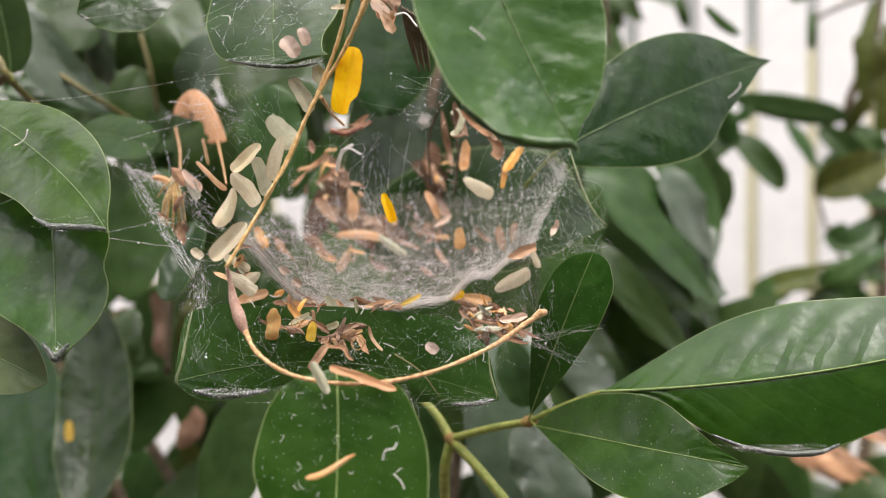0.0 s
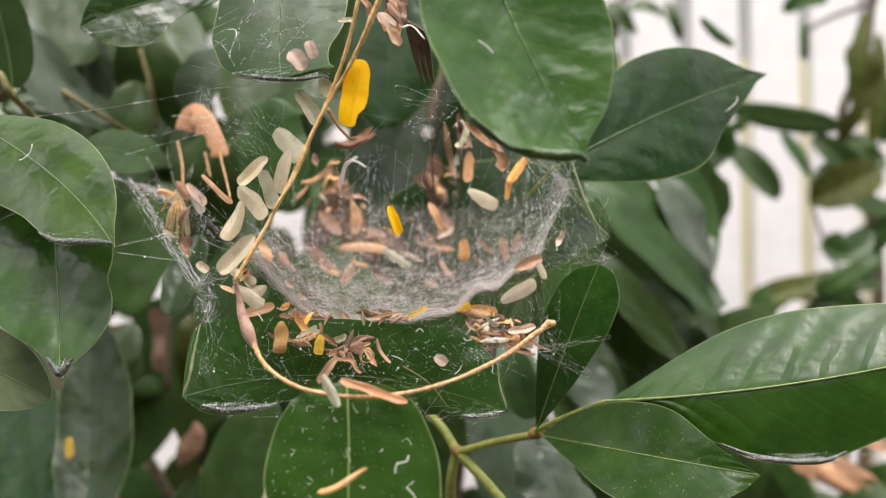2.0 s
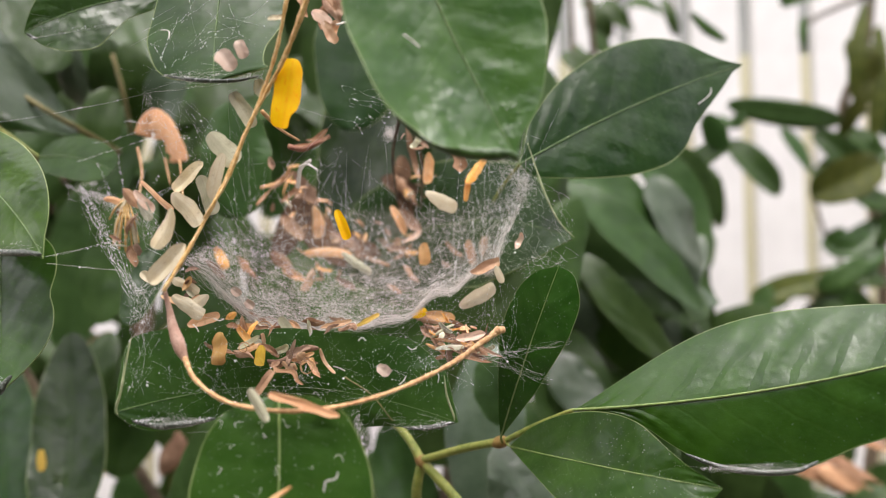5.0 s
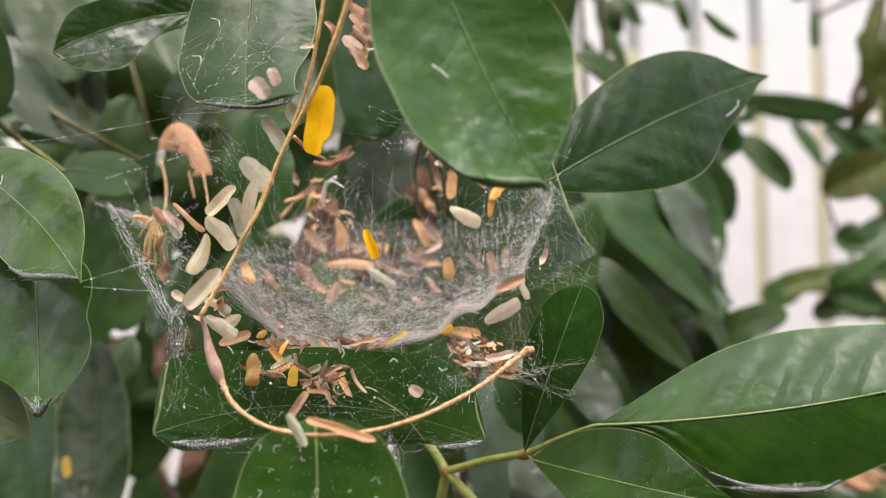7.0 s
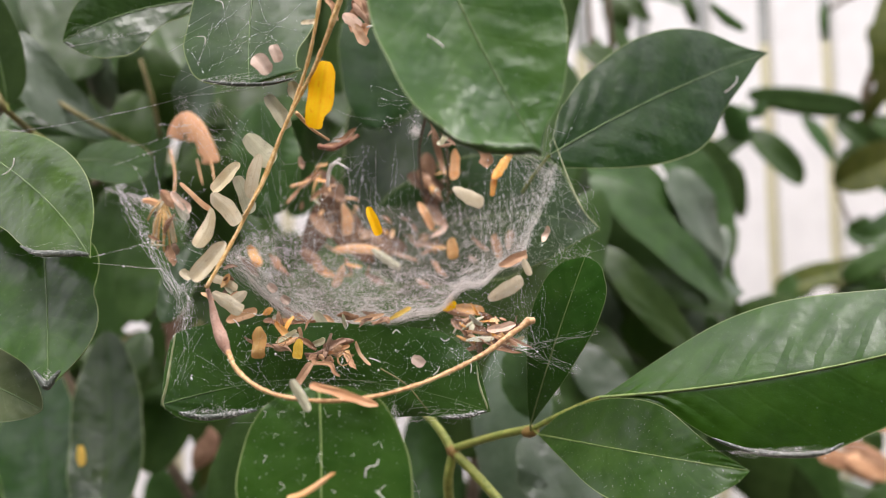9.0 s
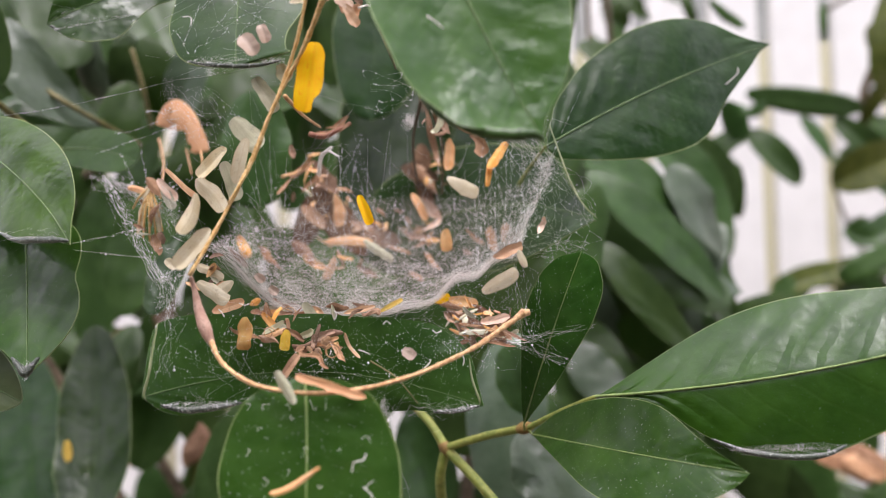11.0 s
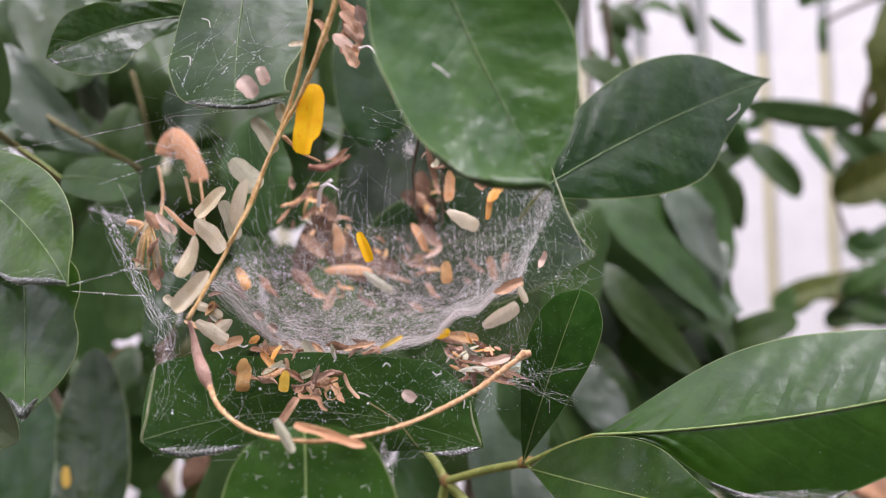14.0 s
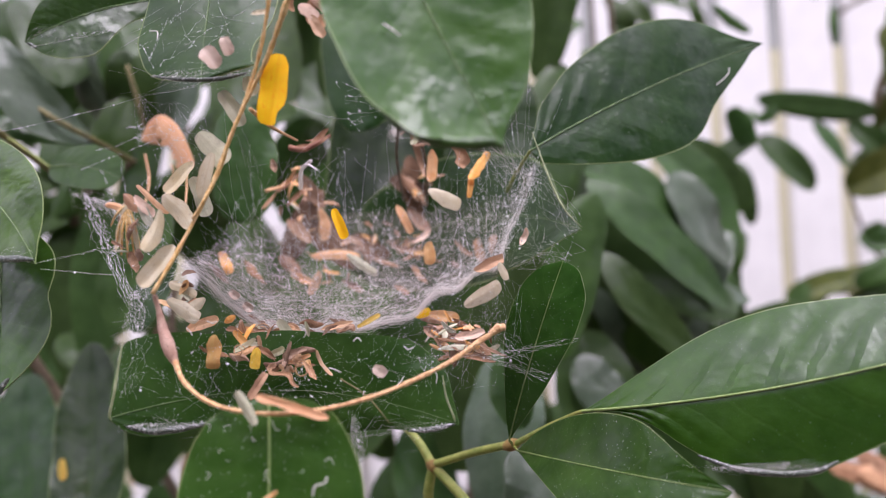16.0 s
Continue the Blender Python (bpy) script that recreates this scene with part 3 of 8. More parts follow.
leaf_upper_right = leaf(shrub, (0.0404, 0.262, 1.2347), (0.0861, 0.28, 1.2582), (0.1338, 0.3, 1.277), 0, 0, (0.1, -1, 0.2), LEAF_DEEP_SHADED, ripple=0.0005, fold=6, droop=0.12, outline=((0.0, 0.0007, 0.003, 0.0067, 0.0116, 0.0149, 0.0188, 0.0213, 0.023, 0.0243, 0.024, 0.0227, 0.0201, 0.0154, 0.0082, 0.0038, 0.0017, 0.0004, 0.0), (0.0, 0.0049, 0.0072, 0.0098, 0.013, 0.0164, 0.0197, 0.0228, 0.0246, 0.0248, 0.0222, 0.0165, 0.0122, 0.0085, 0.0051, 0.0019, 0.0008, 0.0002, 0.0)), stalk=(0.0336, 0.3, 1.2255), seed=12)
leaf_big = leaf(shrub, (0.0525, 0.244, 1.1531), (0.1006, 0.213, 1.1636), (0.1421, 0.19, 1.1783), 0, 0, (-0.1, -0.9, 0.45), LEAF_GLOSS, fold=-11, droop=0.1, ripple=0.0006, rib_size=0.0006, outline=((0, 0.0006, 0.0024, 0.0054, 0.0095, 0.014, 0.0186, 0.0225, 0.0248, 0.0252, 0.0243, 0.0228, 0.0207, 0.0185, 0.016, 0.0135, 0.0092, 0.0037, 0), (0, 0.0001, 0.0004, 0.0011, 0.0023, 0.0055, 0.0121, 0.0178, 0.021, 0.0222, 0.02, 0.0174, 0.0163, 0.0135, 0.01, 0.0059, 0.0025, 0.0007, 0)), stalk=(0.0316, 0.268, 1.1376), seed=13)
leaf_lower_right = leaf(shrub, (0.0332, 0.264, 1.1371), (0.0577, 0.214, 1.1428), (0.0816, 0.196, 1.1422), 0, 0, (0.08, -0.95, 0.3), LEAF_WEBBED, rib_size=0.0003, fold=10, droop=0.05, outline=((0, 0.0008, 0.0032, 0.0068, 0.0097, 0.0122, 0.014, 0.0149, 0.0151, 0.0149, 0.0134, 0.0101, 0.0069, 0.0044, 0.0027, 0.0015, 0.0007, 0.0002, 0), (0, 0.0003, 0.0011, 0.0025, 0.0044, 0.0067, 0.0095, 0.0124, 0.0145, 0.0156, 0.0151, 0.0137, 0.0118, 0.0088, 0.0061, 0.0039, 0.0019, 0.0005, 0)), stalk=(0.0316, 0.268, 1.1376), seed=14)
leaf_upright = leaf(shrub, (0.0301, 0.252, 1.1432), (0.0384, 0.24, 1.1726), (0.0481, 0.234, 1.1995), 0, 0, (-0.1, -0.85, 0.55), LEAF_WEBBED, rib_size=0.0003, fold=10, droop=0.05, outline=((0.0, 0.0002, 0.0007, 0.0016, 0.0028, 0.004, 0.0053, 0.0067, 0.0082, 0.0097, 0.0104, 0.0105, 0.0099, 0.0091, 0.0075, 0.0057, 0.0025, 0.0006, 0.0), (0.0, 0.0002, 0.0007, 0.0014, 0.0025, 0.0038, 0.0052, 0.0068, 0.008, 0.0091, 0.0101, 0.011, 0.0111, 0.0109, 0.0099, 0.008, 0.0064, 0.0039, 0.0)), stalk=(0.0316, 0.268, 1.1376), seed=15)
leaf_behind_web = leaf(shrub, (-0.0381, 0.345, 1.2003), (0.0192, 0.33, 1.218), (0.0573, 0.258, 1.2077), 0, 0, (0, -1, 0.2), LEAF_DEEP_SHADED, fold=5, outline=((0.0, 0.0012, 0.0046, 0.0105, 0.0188, 0.0244, 0.0267, 0.03, 0.0296, 0.0292, 0.0278, 0.0261, 0.0213, 0.0127, 0.0071, 0.0036, 0.0016, 0.0004, 0.0), (0.0, 0.002, 0.0076, 0.0157, 0.0197, 0.0232, 0.0263, 0.0286, 0.0294, 0.03, 0.0306, 0.0311, 0.0317, 0.032, 0.03, 0.0254, 0.0189, 0.0017, 0.0)), seed=16)
leaf_under_web = leaf(shrub, (-0.0713, 0.197, 1.1647), (-0.0313, 0.222, 1.1661), (0.0164, 0.21, 1.1573), 0, 0, (0.05, -1, 0.08), LEAF_UNDER, fold=3, droop=0.1, rib_size=0.0002, ripple=0.0005, wavy=0.06, outline=((0.0, 0.0020, 0.0085, 0.0172, 0.0188, 0.0185, 0.0176, 0.0168, 0.0163, 0.0162, 0.0165, 0.0170, 0.0179, 0.0187, 0.0163, 0.0123, 0.0054, 0.0013, 0.0), (0.0, 0.0012, 0.0040, 0.0064, 0.0080, 0.0086, 0.0078, 0.0072, 0.0074, 0.0085, 0.0110, 0.0108, 0.0091, 0.0072, 0.0058, 0.0039, 0.002, 0.0005, 0.0)), seed=17)
leaf_bottom = leaf(shrub, (-0.0264, 0.184, 1.1708), (-0.025, 0.177, 1.1513), (-0.0255, 0.17, 1.1233), 0, 0, (0, -0.9, 0.4), LEAF_WEBBED, fold=7, droop=-0.05, outline=((0.0, 0.0009, 0.0035, 0.0085, 0.012, 0.0155, 0.0175, 0.0192, 0.0207, 0.0218, 0.0224, 0.0223, 0.0216, 0.0191, 0.0155, 0.0102, 0.0052, 0.0013, 0.0), (0.0, 0.002, 0.0078, 0.0103, 0.0131, 0.0147, 0.0164, 0.0177, 0.0189, 0.0196, 0.0192, 0.0176, 0.0153, 0.0127, 0.0099, 0.0071, 0.0032, 0.0008, 0.0)), seed=18)
leaf_left = leaf(shrub, (-0.2074, 0.275, 1.2677), (-0.1364, 0.236, 1.2364), (-0.0903, 0.199, 1.2047), 0, 0, (-0.1, -1, 0.4), LEAF, fold=6, droop=0.16, outline=((0.0, 0.0001, 0.0005, 0.0012, 0.0023, 0.0029, 0.0034, 0.0056, 0.0099, 0.014, 0.0152, 0.0145, 0.0128, 0.0101, 0.0067, 0.0031, 0.0013, 0.0003, 0.0), (0.0, 0.0009, 0.0035, 0.0075, 0.0126, 0.0155, 0.0179, 0.0195, 0.0193, 0.0184, 0.0163, 0.0146, 0.0143, 0.0126, 0.0084, 0.0046, 0.0018, 0.0005, 0.0)), seed=19)
leaf_left_low = leaf(shrub, (-0.1334, 0.25, 1.2213), (-0.1214, 0.231, 1.1931), (-0.1122, 0.214, 1.1674), 0, 0, (0, -1, 0.1), LEAF, fold=10, droop=0.06, wavy=0.02, outline=((0.0, 0.0006, 0.0024, 0.0052, 0.0092, 0.0124, 0.0154, 0.0182, 0.0196, 0.0195, 0.0173, 0.018, 0.0176, 0.0155, 0.0121, 0.0075, 0.0029, 0.0007, 0.0), (0.0, 0.0179, 0.0186, 0.0199, 0.0215, 0.0221, 0.0228, 0.0232, 0.0226, 0.0217, 0.0196, 0.0156, 0.0108, 0.007, 0.0044, 0.0024, 0.0011, 0.0003, 0.0)), seed=20)
leaf(shrub, (-0.1813, 0.250, 1.1755), (-0.1505, 0.240, 1.1676), (-0.1245, 0.232, 1.1581), 0.0130, 0.0130, (0, -1, 0.3), LEAF_PALE, peak=0.45, full=1.25, fold=8, seed=21)
leaf_web_top = leaf(shrub, (-0.0478, 0.236, 1.3141), (-0.05, 0.222, 1.2801), (-0.0454, 0.2, 1.2497), 0, 0, (0, -1, -0.05), LEAF_VEILED, fold=4, droop=0.15, wavy=0.02, outline=((0.0, 0.0011, 0.0042, 0.0091, 0.0124, 0.0147, 0.017, 0.0187, 0.0194, 0.0199, 0.0195, 0.0186, 0.0167, 0.0148, 0.014, 0.0137, 0.0138, 0.0138, 0.0), (0.0, 0.0006, 0.0024, 0.0055, 0.0098, 0.0124, 0.0147, 0.0174, 0.0184, 0.0195, 0.0203, 0.0206, 0.0191, 0.0172, 0.0132, 0.0076, 0.0032, 0.0008, 0.0)), seed=22)
leaf_top_left = leaf(shrub, (-0.0784, 0.27, 1.2991), (-0.1036, 0.263, 1.2941), (-0.1281, 0.258, 1.2828), 0, 0, (0, -1, 0.12), LEAF_WET, ripple=0.0002, fold=10, wavy=0.03, outline=((0.0, 0.0003, 0.001, 0.0023, 0.0038, 0.0055, 0.0065, 0.0074, 0.0099, 0.0133, 0.016, 0.0166, 0.0156, 0.0142, 0.0111, 0.0081, 0.0038, 0.001, 0.0), (0.0, 0.0003, 0.0011, 0.0026, 0.0047, 0.0054, 0.0063, 0.0075, 0.0084, 0.0094, 0.0106, 0.0109, 0.0114, 0.0096, 0.0067, 0.004, 0.0018, 0.0004, 0.0)), stalk=(-0.0722, 0.3, 1.3152), seed=23)
leaf(shrub, (-0.1604, 0.325, 1.2506), (-0.1398, 0.315, 1.2485), (-0.1194, 0.305, 1.2414), 0.0099, 0.0099, (0, -1, 0.3), LEAF_DULL, peak=0.55, full=0.75, fold=6, stalk=(-0.1831, 0.33, 1.266), seed=24)
leaf(shrub, (-0.1815, 0.31, 1.2744), (-0.1844, 0.31, 1.2953), (-0.1934, 0.31, 1.3285), 0.0118, 0.0116, (0, -1, 0.3), LEAF_DULL, peak=0.5, full=0.9, fold=10, stalk=(-0.181, 0.31, 1.271), seed=25)
leaf(shrub, (-0.175, 0.391, 1.2752), (-0.1911, 0.37, 1.2939), (-0.2115, 0.37, 1.3251), 0.0179, 0.0081, (0, -0.8, 0.6), LEAF_SHEEN, ripple=0.0008, wavy=0.03, peak=0.5, full=0.95, fine=False, loose=False, seed=26)
leaf(shrub, (-0.1828, 0.412, 1.2761), (-0.1984, 0.384, 1.2812), (-0.2195, 0.37, 1.2783), 0.01, 0.0133, (0, -1, 0.2), LEAF_DULL, ripple=0.0012, wavy=0.05, peak=0.5, full=0.95, fine=False, seed=27)
leaf(shrub, (-0.2176, 0.482, 1.302), (-0.2184, 0.468, 1.3223), (-0.2209, 0.468, 1.351), 0.0109, 0.0101, (0, -1, 0.5), LEAF_SHEEN, ripple=0.0012, wavy=0.05, peak=0.5, full=0.9, fine=False, seed=28)
leaf(shrub, (-0.2091, 0.482, 1.302), (-0.1969, 0.468, 1.3223), (-0.1951, 0.468, 1.3474), 0.0125, 0.0107, (0, -1, 0.5), LEAF_DULL, ripple=0.0012, wavy=0.05, peak=0.5, full=0.9, fine=False, seed=29)
leaf(shrub, (-0.1736, 0.468, 1.2864), (-0.1701, 0.454, 1.3117), (-0.1788, 0.454, 1.3395), 0.011, 0.0125, (0, -1, 0.2), LEAF_SHADE, ripple=0.0012, wavy=0.05, peak=0.5, full=0.9, fine=False, seed=30)
leaf(shrub, (-0.1434, 0.412, 1.2729), (-0.1339, 0.398, 1.2918), (-0.1263, 0.398, 1.3162), 0.0138, 0.0138, (0, -0.8, 0.6), LEAF_SHEEN, ripple=0.0008, wavy=0.03, peak=0.5, full=0.9, fine=False, loose=False, seed=31)
leaf(shrub, (-0.1307, 0.412, 1.2572), (-0.1019, 0.398, 1.275), (-0.0659, 0.384, 1.2812), 0.015, 0.015, (0, -1, 0.5), LEAF_SHADE, ripple=0.0012, wavy=0.05, peak=0.5, full=0.9, fine=False, seed=32)
leaf(shrub, (-0.0794, 0.33, 1.2736), (-0.0762, 0.325, 1.2476), (-0.0726, 0.32, 1.2223), 0.0179, 0.0169, (0, -1, 0.3), LEAF_DULL, ripple=0.0012, wavy=0.05, peak=0.52, full=0.8, fine=False, seed=33)
# Leaves behind the web: its dark interior is put into their colour.
leaf(shrub, (-0.0238, 0.37, 1.3591), (-0.0259, 0.36, 1.3106), (-0.0279, 0.35, 1.2633), 0.0266, 0.0224, (0, -1, 0.4), LEAF_DEEP_SHADED, ripple=0.0012, wavy=0.05, peak=0.5, full=0.95, fine=False, seed=34)
leaf(shrub, (0.002, 0.44, 1.3555), (-0.0202, 0.412, 1.2793), (-0.0408, 0.37, 1.206), 0.0355, 0.0306, (0, -1, 0.1), LEAF_DEEP_SHADED, ripple=0.0012, wavy=0.05, peak=0.5, full=1, fine=False, seed=35)
leaf(shrub, (0.0391, 0.44, 1.3184), (0.0313, 0.426, 1.2689), (0.0114, 0.412, 1.2193), 0.028, 0.0247, (0, -1, 0.1), LEAF_DEEP_SHADED, ripple=0.0012, wavy=0.05, peak=0.5, full=1, fine=False, seed=36)
leaf(shrub, (-0.1064, 0.32, 1.2125), (-0.1098, 0.31, 1.1955), (-0.1122, 0.3, 1.1791), 0.0086, 0.0081, (0, -1, -0.15), LEAF_DEEP_SHADED, ripple=0.0012, wavy=0.05, peak=0.5, full=0.85, fine=False, seed=37)
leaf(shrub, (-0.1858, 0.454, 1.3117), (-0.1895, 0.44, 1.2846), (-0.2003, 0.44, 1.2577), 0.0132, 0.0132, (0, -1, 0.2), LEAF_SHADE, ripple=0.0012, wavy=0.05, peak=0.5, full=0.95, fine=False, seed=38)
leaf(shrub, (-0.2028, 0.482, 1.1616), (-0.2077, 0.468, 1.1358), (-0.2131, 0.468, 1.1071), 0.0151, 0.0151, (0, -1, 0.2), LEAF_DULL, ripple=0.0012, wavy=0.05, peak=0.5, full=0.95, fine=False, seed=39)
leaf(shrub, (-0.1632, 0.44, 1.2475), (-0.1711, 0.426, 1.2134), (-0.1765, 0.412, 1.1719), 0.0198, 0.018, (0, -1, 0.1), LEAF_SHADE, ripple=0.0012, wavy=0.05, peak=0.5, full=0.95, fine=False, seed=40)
leaf(shrub, (-0.2071, 0.44, 1.1649), (-0.1932, 0.412, 1.1056), (-0.1866, 0.384, 1.0634), 0.0242, 0.022, (0, -1, -0.1), LEAF_DEEP_SHADED, ripple=0.0012, wavy=0.05, peak=0.5, full=1.05, fine=False, fold=16, loose=False, seed=41)
leaf(shrub, (-0.264, 0.468, 1.1448), (-0.2475, 0.44, 1.0924), (-0.2239, 0.412, 1.0424), 0.028, 0.0272, (0, -1, 0), LEAF_DEEP_SHADED, ripple=0.0012, wavy=0.05, peak=0.5, full=1.05, fine=False, fold=16, loose=False, seed=42)
leaf(shrub, (-0.2379, 0.622, 1.1719), (-0.2404, 0.608, 1.1026), (-0.2522, 0.594, 1.0366), 0.0312, 0.0292, (0, -1, 0.1), LEAF_SHADE, ripple=0.0012, wavy=0.05, peak=0.5, full=1.05, fine=False, seed=43)
leaf(shrub, (-0.214, 0.636, 1.0591), (-0.2126, 0.622, 1.0241), (-0.2093, 0.622, 0.986), 0.0101, 0.0091, (0, -1, 0.6), LEAF_OLIVE, ripple=0.0012, wavy=0.05, peak=0.5, full=1, fine=False, seed=44)
leaf(shrub, (-0.0839, 0.36, 1.1341), (-0.0976, 0.35, 1.1064), (-0.1053, 0.34, 1.07), 0.0169, 0.0155, (0, -1, 0.4), LEAF_DULL, ripple=0.0012, wavy=0.05, peak=0.5, full=0.95, fine=False, seed=45)
# Low leaves with the pale sky sheen put into their colour.
leaf(shrub, (0.0398, 0.412, 1.1561), (0.0312, 0.384, 1.1179), (0.0329, 0.37, 1.0642), 0.0208, 0.0208, (0, -0.85, 0.55), LEAF_SHEEN, ripple=0.0012, wavy=0.05, peak=0.5, full=1, fine=False, seed=46)
leaf(shrub, (0.0341, 0.34, 1.1182), (0.0483, 0.33, 1.0966), (0.0579, 0.32, 1.0678), 0.0161, 0.0161, (0.05, -0.82, 0.6), LEAF_SHEEN, ripple=0.0022, wavy=0.12, peak=0.5, full=0.95, fine=False, seed=47)
leaf(shrub, (-0.0089, 0.482, 1.1043), (-0.0158, 0.468, 1.0748), (-0.0084, 0.454, 1.0299), 0.0217, 0.0217, (0, -0.85, 0.55), LEAF_DULL, ripple=0.0012, wavy=0.05, peak=0.5, full=0.95, fine=False, seed=48)
leaf(shrub, (0.0956, 0.552, 1.2639), (0.1527, 0.552, 1.2068), (0.2004, 0.538, 1.1571), 0.0259, 0.0326, (0.1, -0.82, 0.57), LEAF_DULL, fold=-8, ripple=0.0012, wavy=0.03, peak=0.5, full=1, fine=False, loose=False, seed=49)
leaf(shrub, (0.1761, 0.664, 1.2972), (0.2147, 0.65, 1.2553), (0.2198, 0.636, 1.1956), 0.0238, 0.0261, (0, -1, 0.4), LEAF_DULL, ripple=0.0012, wavy=0.05, peak=0.55, full=0.9, fine=False, seed=51)
leaf(shrub, (0.0988, 0.524, 1.2606), (0.1309, 0.524, 1.2446), (0.163, 0.524, 1.2084), 0.0243, 0.0243, (0, -0.8, 0.6), LEAF_DULL, ripple=0.0012, wavy=0.05, peak=0.5, full=0.9, fine=False, seed=52)
leaf(shrub, (0.2153, 0.692, 1.3066), (0.2471, 0.692, 1.2748), (0.2609, 0.692, 1.2377), 0.0165, 0.0165, (0, -1, 0.3), LEAF_DULL, ripple=0.0012, wavy=0.05, peak=0.6, full=0.8, fine=False, seed=53)
leaf(shrub, (0.2578, 0.692, 1.3331), (0.2657, 0.692, 1.3146), (0.2737, 0.692, 1.2949), 0.0111, 0.0111, (0, -1, 0.3), LEAF_DULL, ripple=0.0012, wavy=0.05, peak=0.5, full=0.9, fine=False, seed=54)
leaf(shrub, (0.157, 0.692, 1.1581), (0.1835, 0.692, 1.1104), (0.2206, 0.692, 1.052), 0.031, 0.0281, (0, -1, 0.3), LEAF_SHEEN, ripple=0.0012, wavy=0.05, peak=0.5, full=0.95, fine=False, seed=55)
leaf(shrub, (0.2653, 0.832, 1.1496), (0.2525, 0.832, 1.0986), (0.2589, 0.832, 1.0412), 0.0334, 0.0334, (0, -1, 0.6), LEAF_SHADE, ripple=0.0012, wavy=0.05, peak=0.5, full=0.95, fine=False, seed=56)
leaf(shrub, (0.2949, 0.692, 1.0202), (0.3108, 0.692, 0.9831), (0.3214, 0.692, 0.9407), 0.0355, 0.0355, (0, -1, 0.4), LEAF_SHADE, ripple=0.0012, wavy=0.05, peak=0.5, full=0.95, fine=False, seed=57)
leaf(shrub, (0.2903, 0.72, 1.4102), (0.2737, 0.72, 1.4213), (0.2571, 0.72, 1.4378), 0.0057, 0.0057, (0, -1, 0.3), LEAF_SHADE, ripple=0.0012, wavy=0.05, peak=0.5, full=0.9, fine=False, seed=58)
leaf(shrub, (0.1729, 0.692, 1.3543), (0.157, 0.692, 1.3755), (0.1252, 0.692, 1.3915), 0.0146, 0.0159, (0, -1, 0.4), LEAF_SHADE, ripple=0.0012, wavy=0.05, peak=0.5, full=0.9, fine=False, seed=59)
leaf(shrub, (-0.154, 0.552, 1.2173), (-0.1583, 0.538, 1.1757), (-0.1622, 0.524, 1.1281), 0.0261, 0.024, (0, -1, 0.1), LEAF_SHADE, ripple=0.0012, wavy=0.05, peak=0.5, full=1, fine=False, seed=60)
leaf(shrub, (-0.1921, 0.552, 1.175), (-0.1789, 0.538, 1.1344), (-0.1823, 0.524, 1.0719), 0.0242, 0.022, (0, -1, 0.1), LEAF_SHADE, ripple=0.0012, wavy=0.05, peak=0.5, full=1, fine=False, seed=61)
leaf(shrub, (-0.031, 0.482, 1.156), (-0.0516, 0.468, 1.125), (-0.0779, 0.454, 1.0786), 0.0272, 0.0254, (0, -1, 0.1), LEAF_SHADE, ripple=0.0012, wavy=0.05, peak=0.5, full=1, fine=False, seed=62)
leaf(shrub, (0.0244, 0.482, 1.156), (0.0165, 0.468, 1.125), (0.0056, 0.454, 1.0786), 0.0272, 0.0254, (0, -1, 0.1), LEAF_SHADE, ripple=0.0012, wavy=0.05, peak=0.5, full=1, fine=False, seed=63)
leaf(shrub, (-0.064, 0.58, 1.2627), (-0.0694, 0.552, 1.2089), (-0.0578, 0.524, 1.1522), 0.0366, 0.0345, (0, -1, 0.1), LEAF_SHADE, ripple=0.0012, wavy=0.05, peak=0.5, full=1, fine=False, seed=64)
leaf(shrub, (0.0914, 0.552, 1.3443), (0.0787, 0.524, 1.2727), (0.0669, 0.496, 1.2042), 0.0306, 0.0286, (0, -1, 0.1), LEAF_SHADE, ripple=0.0012, wavy=0.05, peak=0.5, full=1, fine=False, seed=65)
leaf(shrub, (0.0914, 0.552, 1.1497), (0.0988, 0.524, 1.104), (0.1049, 0.496, 1.0483), 0.0309, 0.0289, (0, -1, 0.1), LEAF_SHADE, ripple=0.0012, wavy=0.05, peak=0.5, full=1, fine=False, seed=66)
leaf(shrub, (-0.2259, 0.552, 1.4204), (-0.1944, 0.524, 1.361), (-0.1726, 0.496, 1.3068), 0.025, 0.025, (0, -1, 0.1), LEAF_SHADE, ripple=0.0012, wavy=0.05, peak=0.5, full=1, fine=False, seed=67)
leaf(shrub, (-0.2675, 0.482, 1.4072), (-0.2417, 0.468, 1.3654), (-0.2276, 0.454, 1.3221), 0.0265, 0.0227, (0, -1, 0.2), LEAF_DULL, ripple=0.0012, wavy=0.05, peak=0.5, full=1, fine=False, seed=68)
leaf(shrub, (-0.1286, 0.552, 1.4289), (-0.1301, 0.524, 1.353), (-0.1308, 0.496, 1.2916), 0.034, 0.0297, (0, -1, 0.1), LEAF_SHADE, ripple=0.0012, wavy=0.05, peak=0.5, full=1, fine=False, seed=69)
leaf(shrub, (0.213, 0.72, 1.2778), (0.2467, 0.706, 1.2655), (0.2684, 0.692, 1.2748), 0.016, 0.016, (0, -1, 0.35), LEAF_DULL, ripple=0.0012, wavy=0.05, peak=0.5, full=0.85, fine=False, seed=70)
leaf(shrub, (0.202, 0.72, 1.2337), (0.2413, 0.706, 1.2114), (0.2551, 0.692, 1.2005), 0.0209, 0.0209, (0, -1, 0.35), LEAF_DULL, ripple=0.0012, wavy=0.05, peak=0.5, full=0.85, fine=False, seed=72)
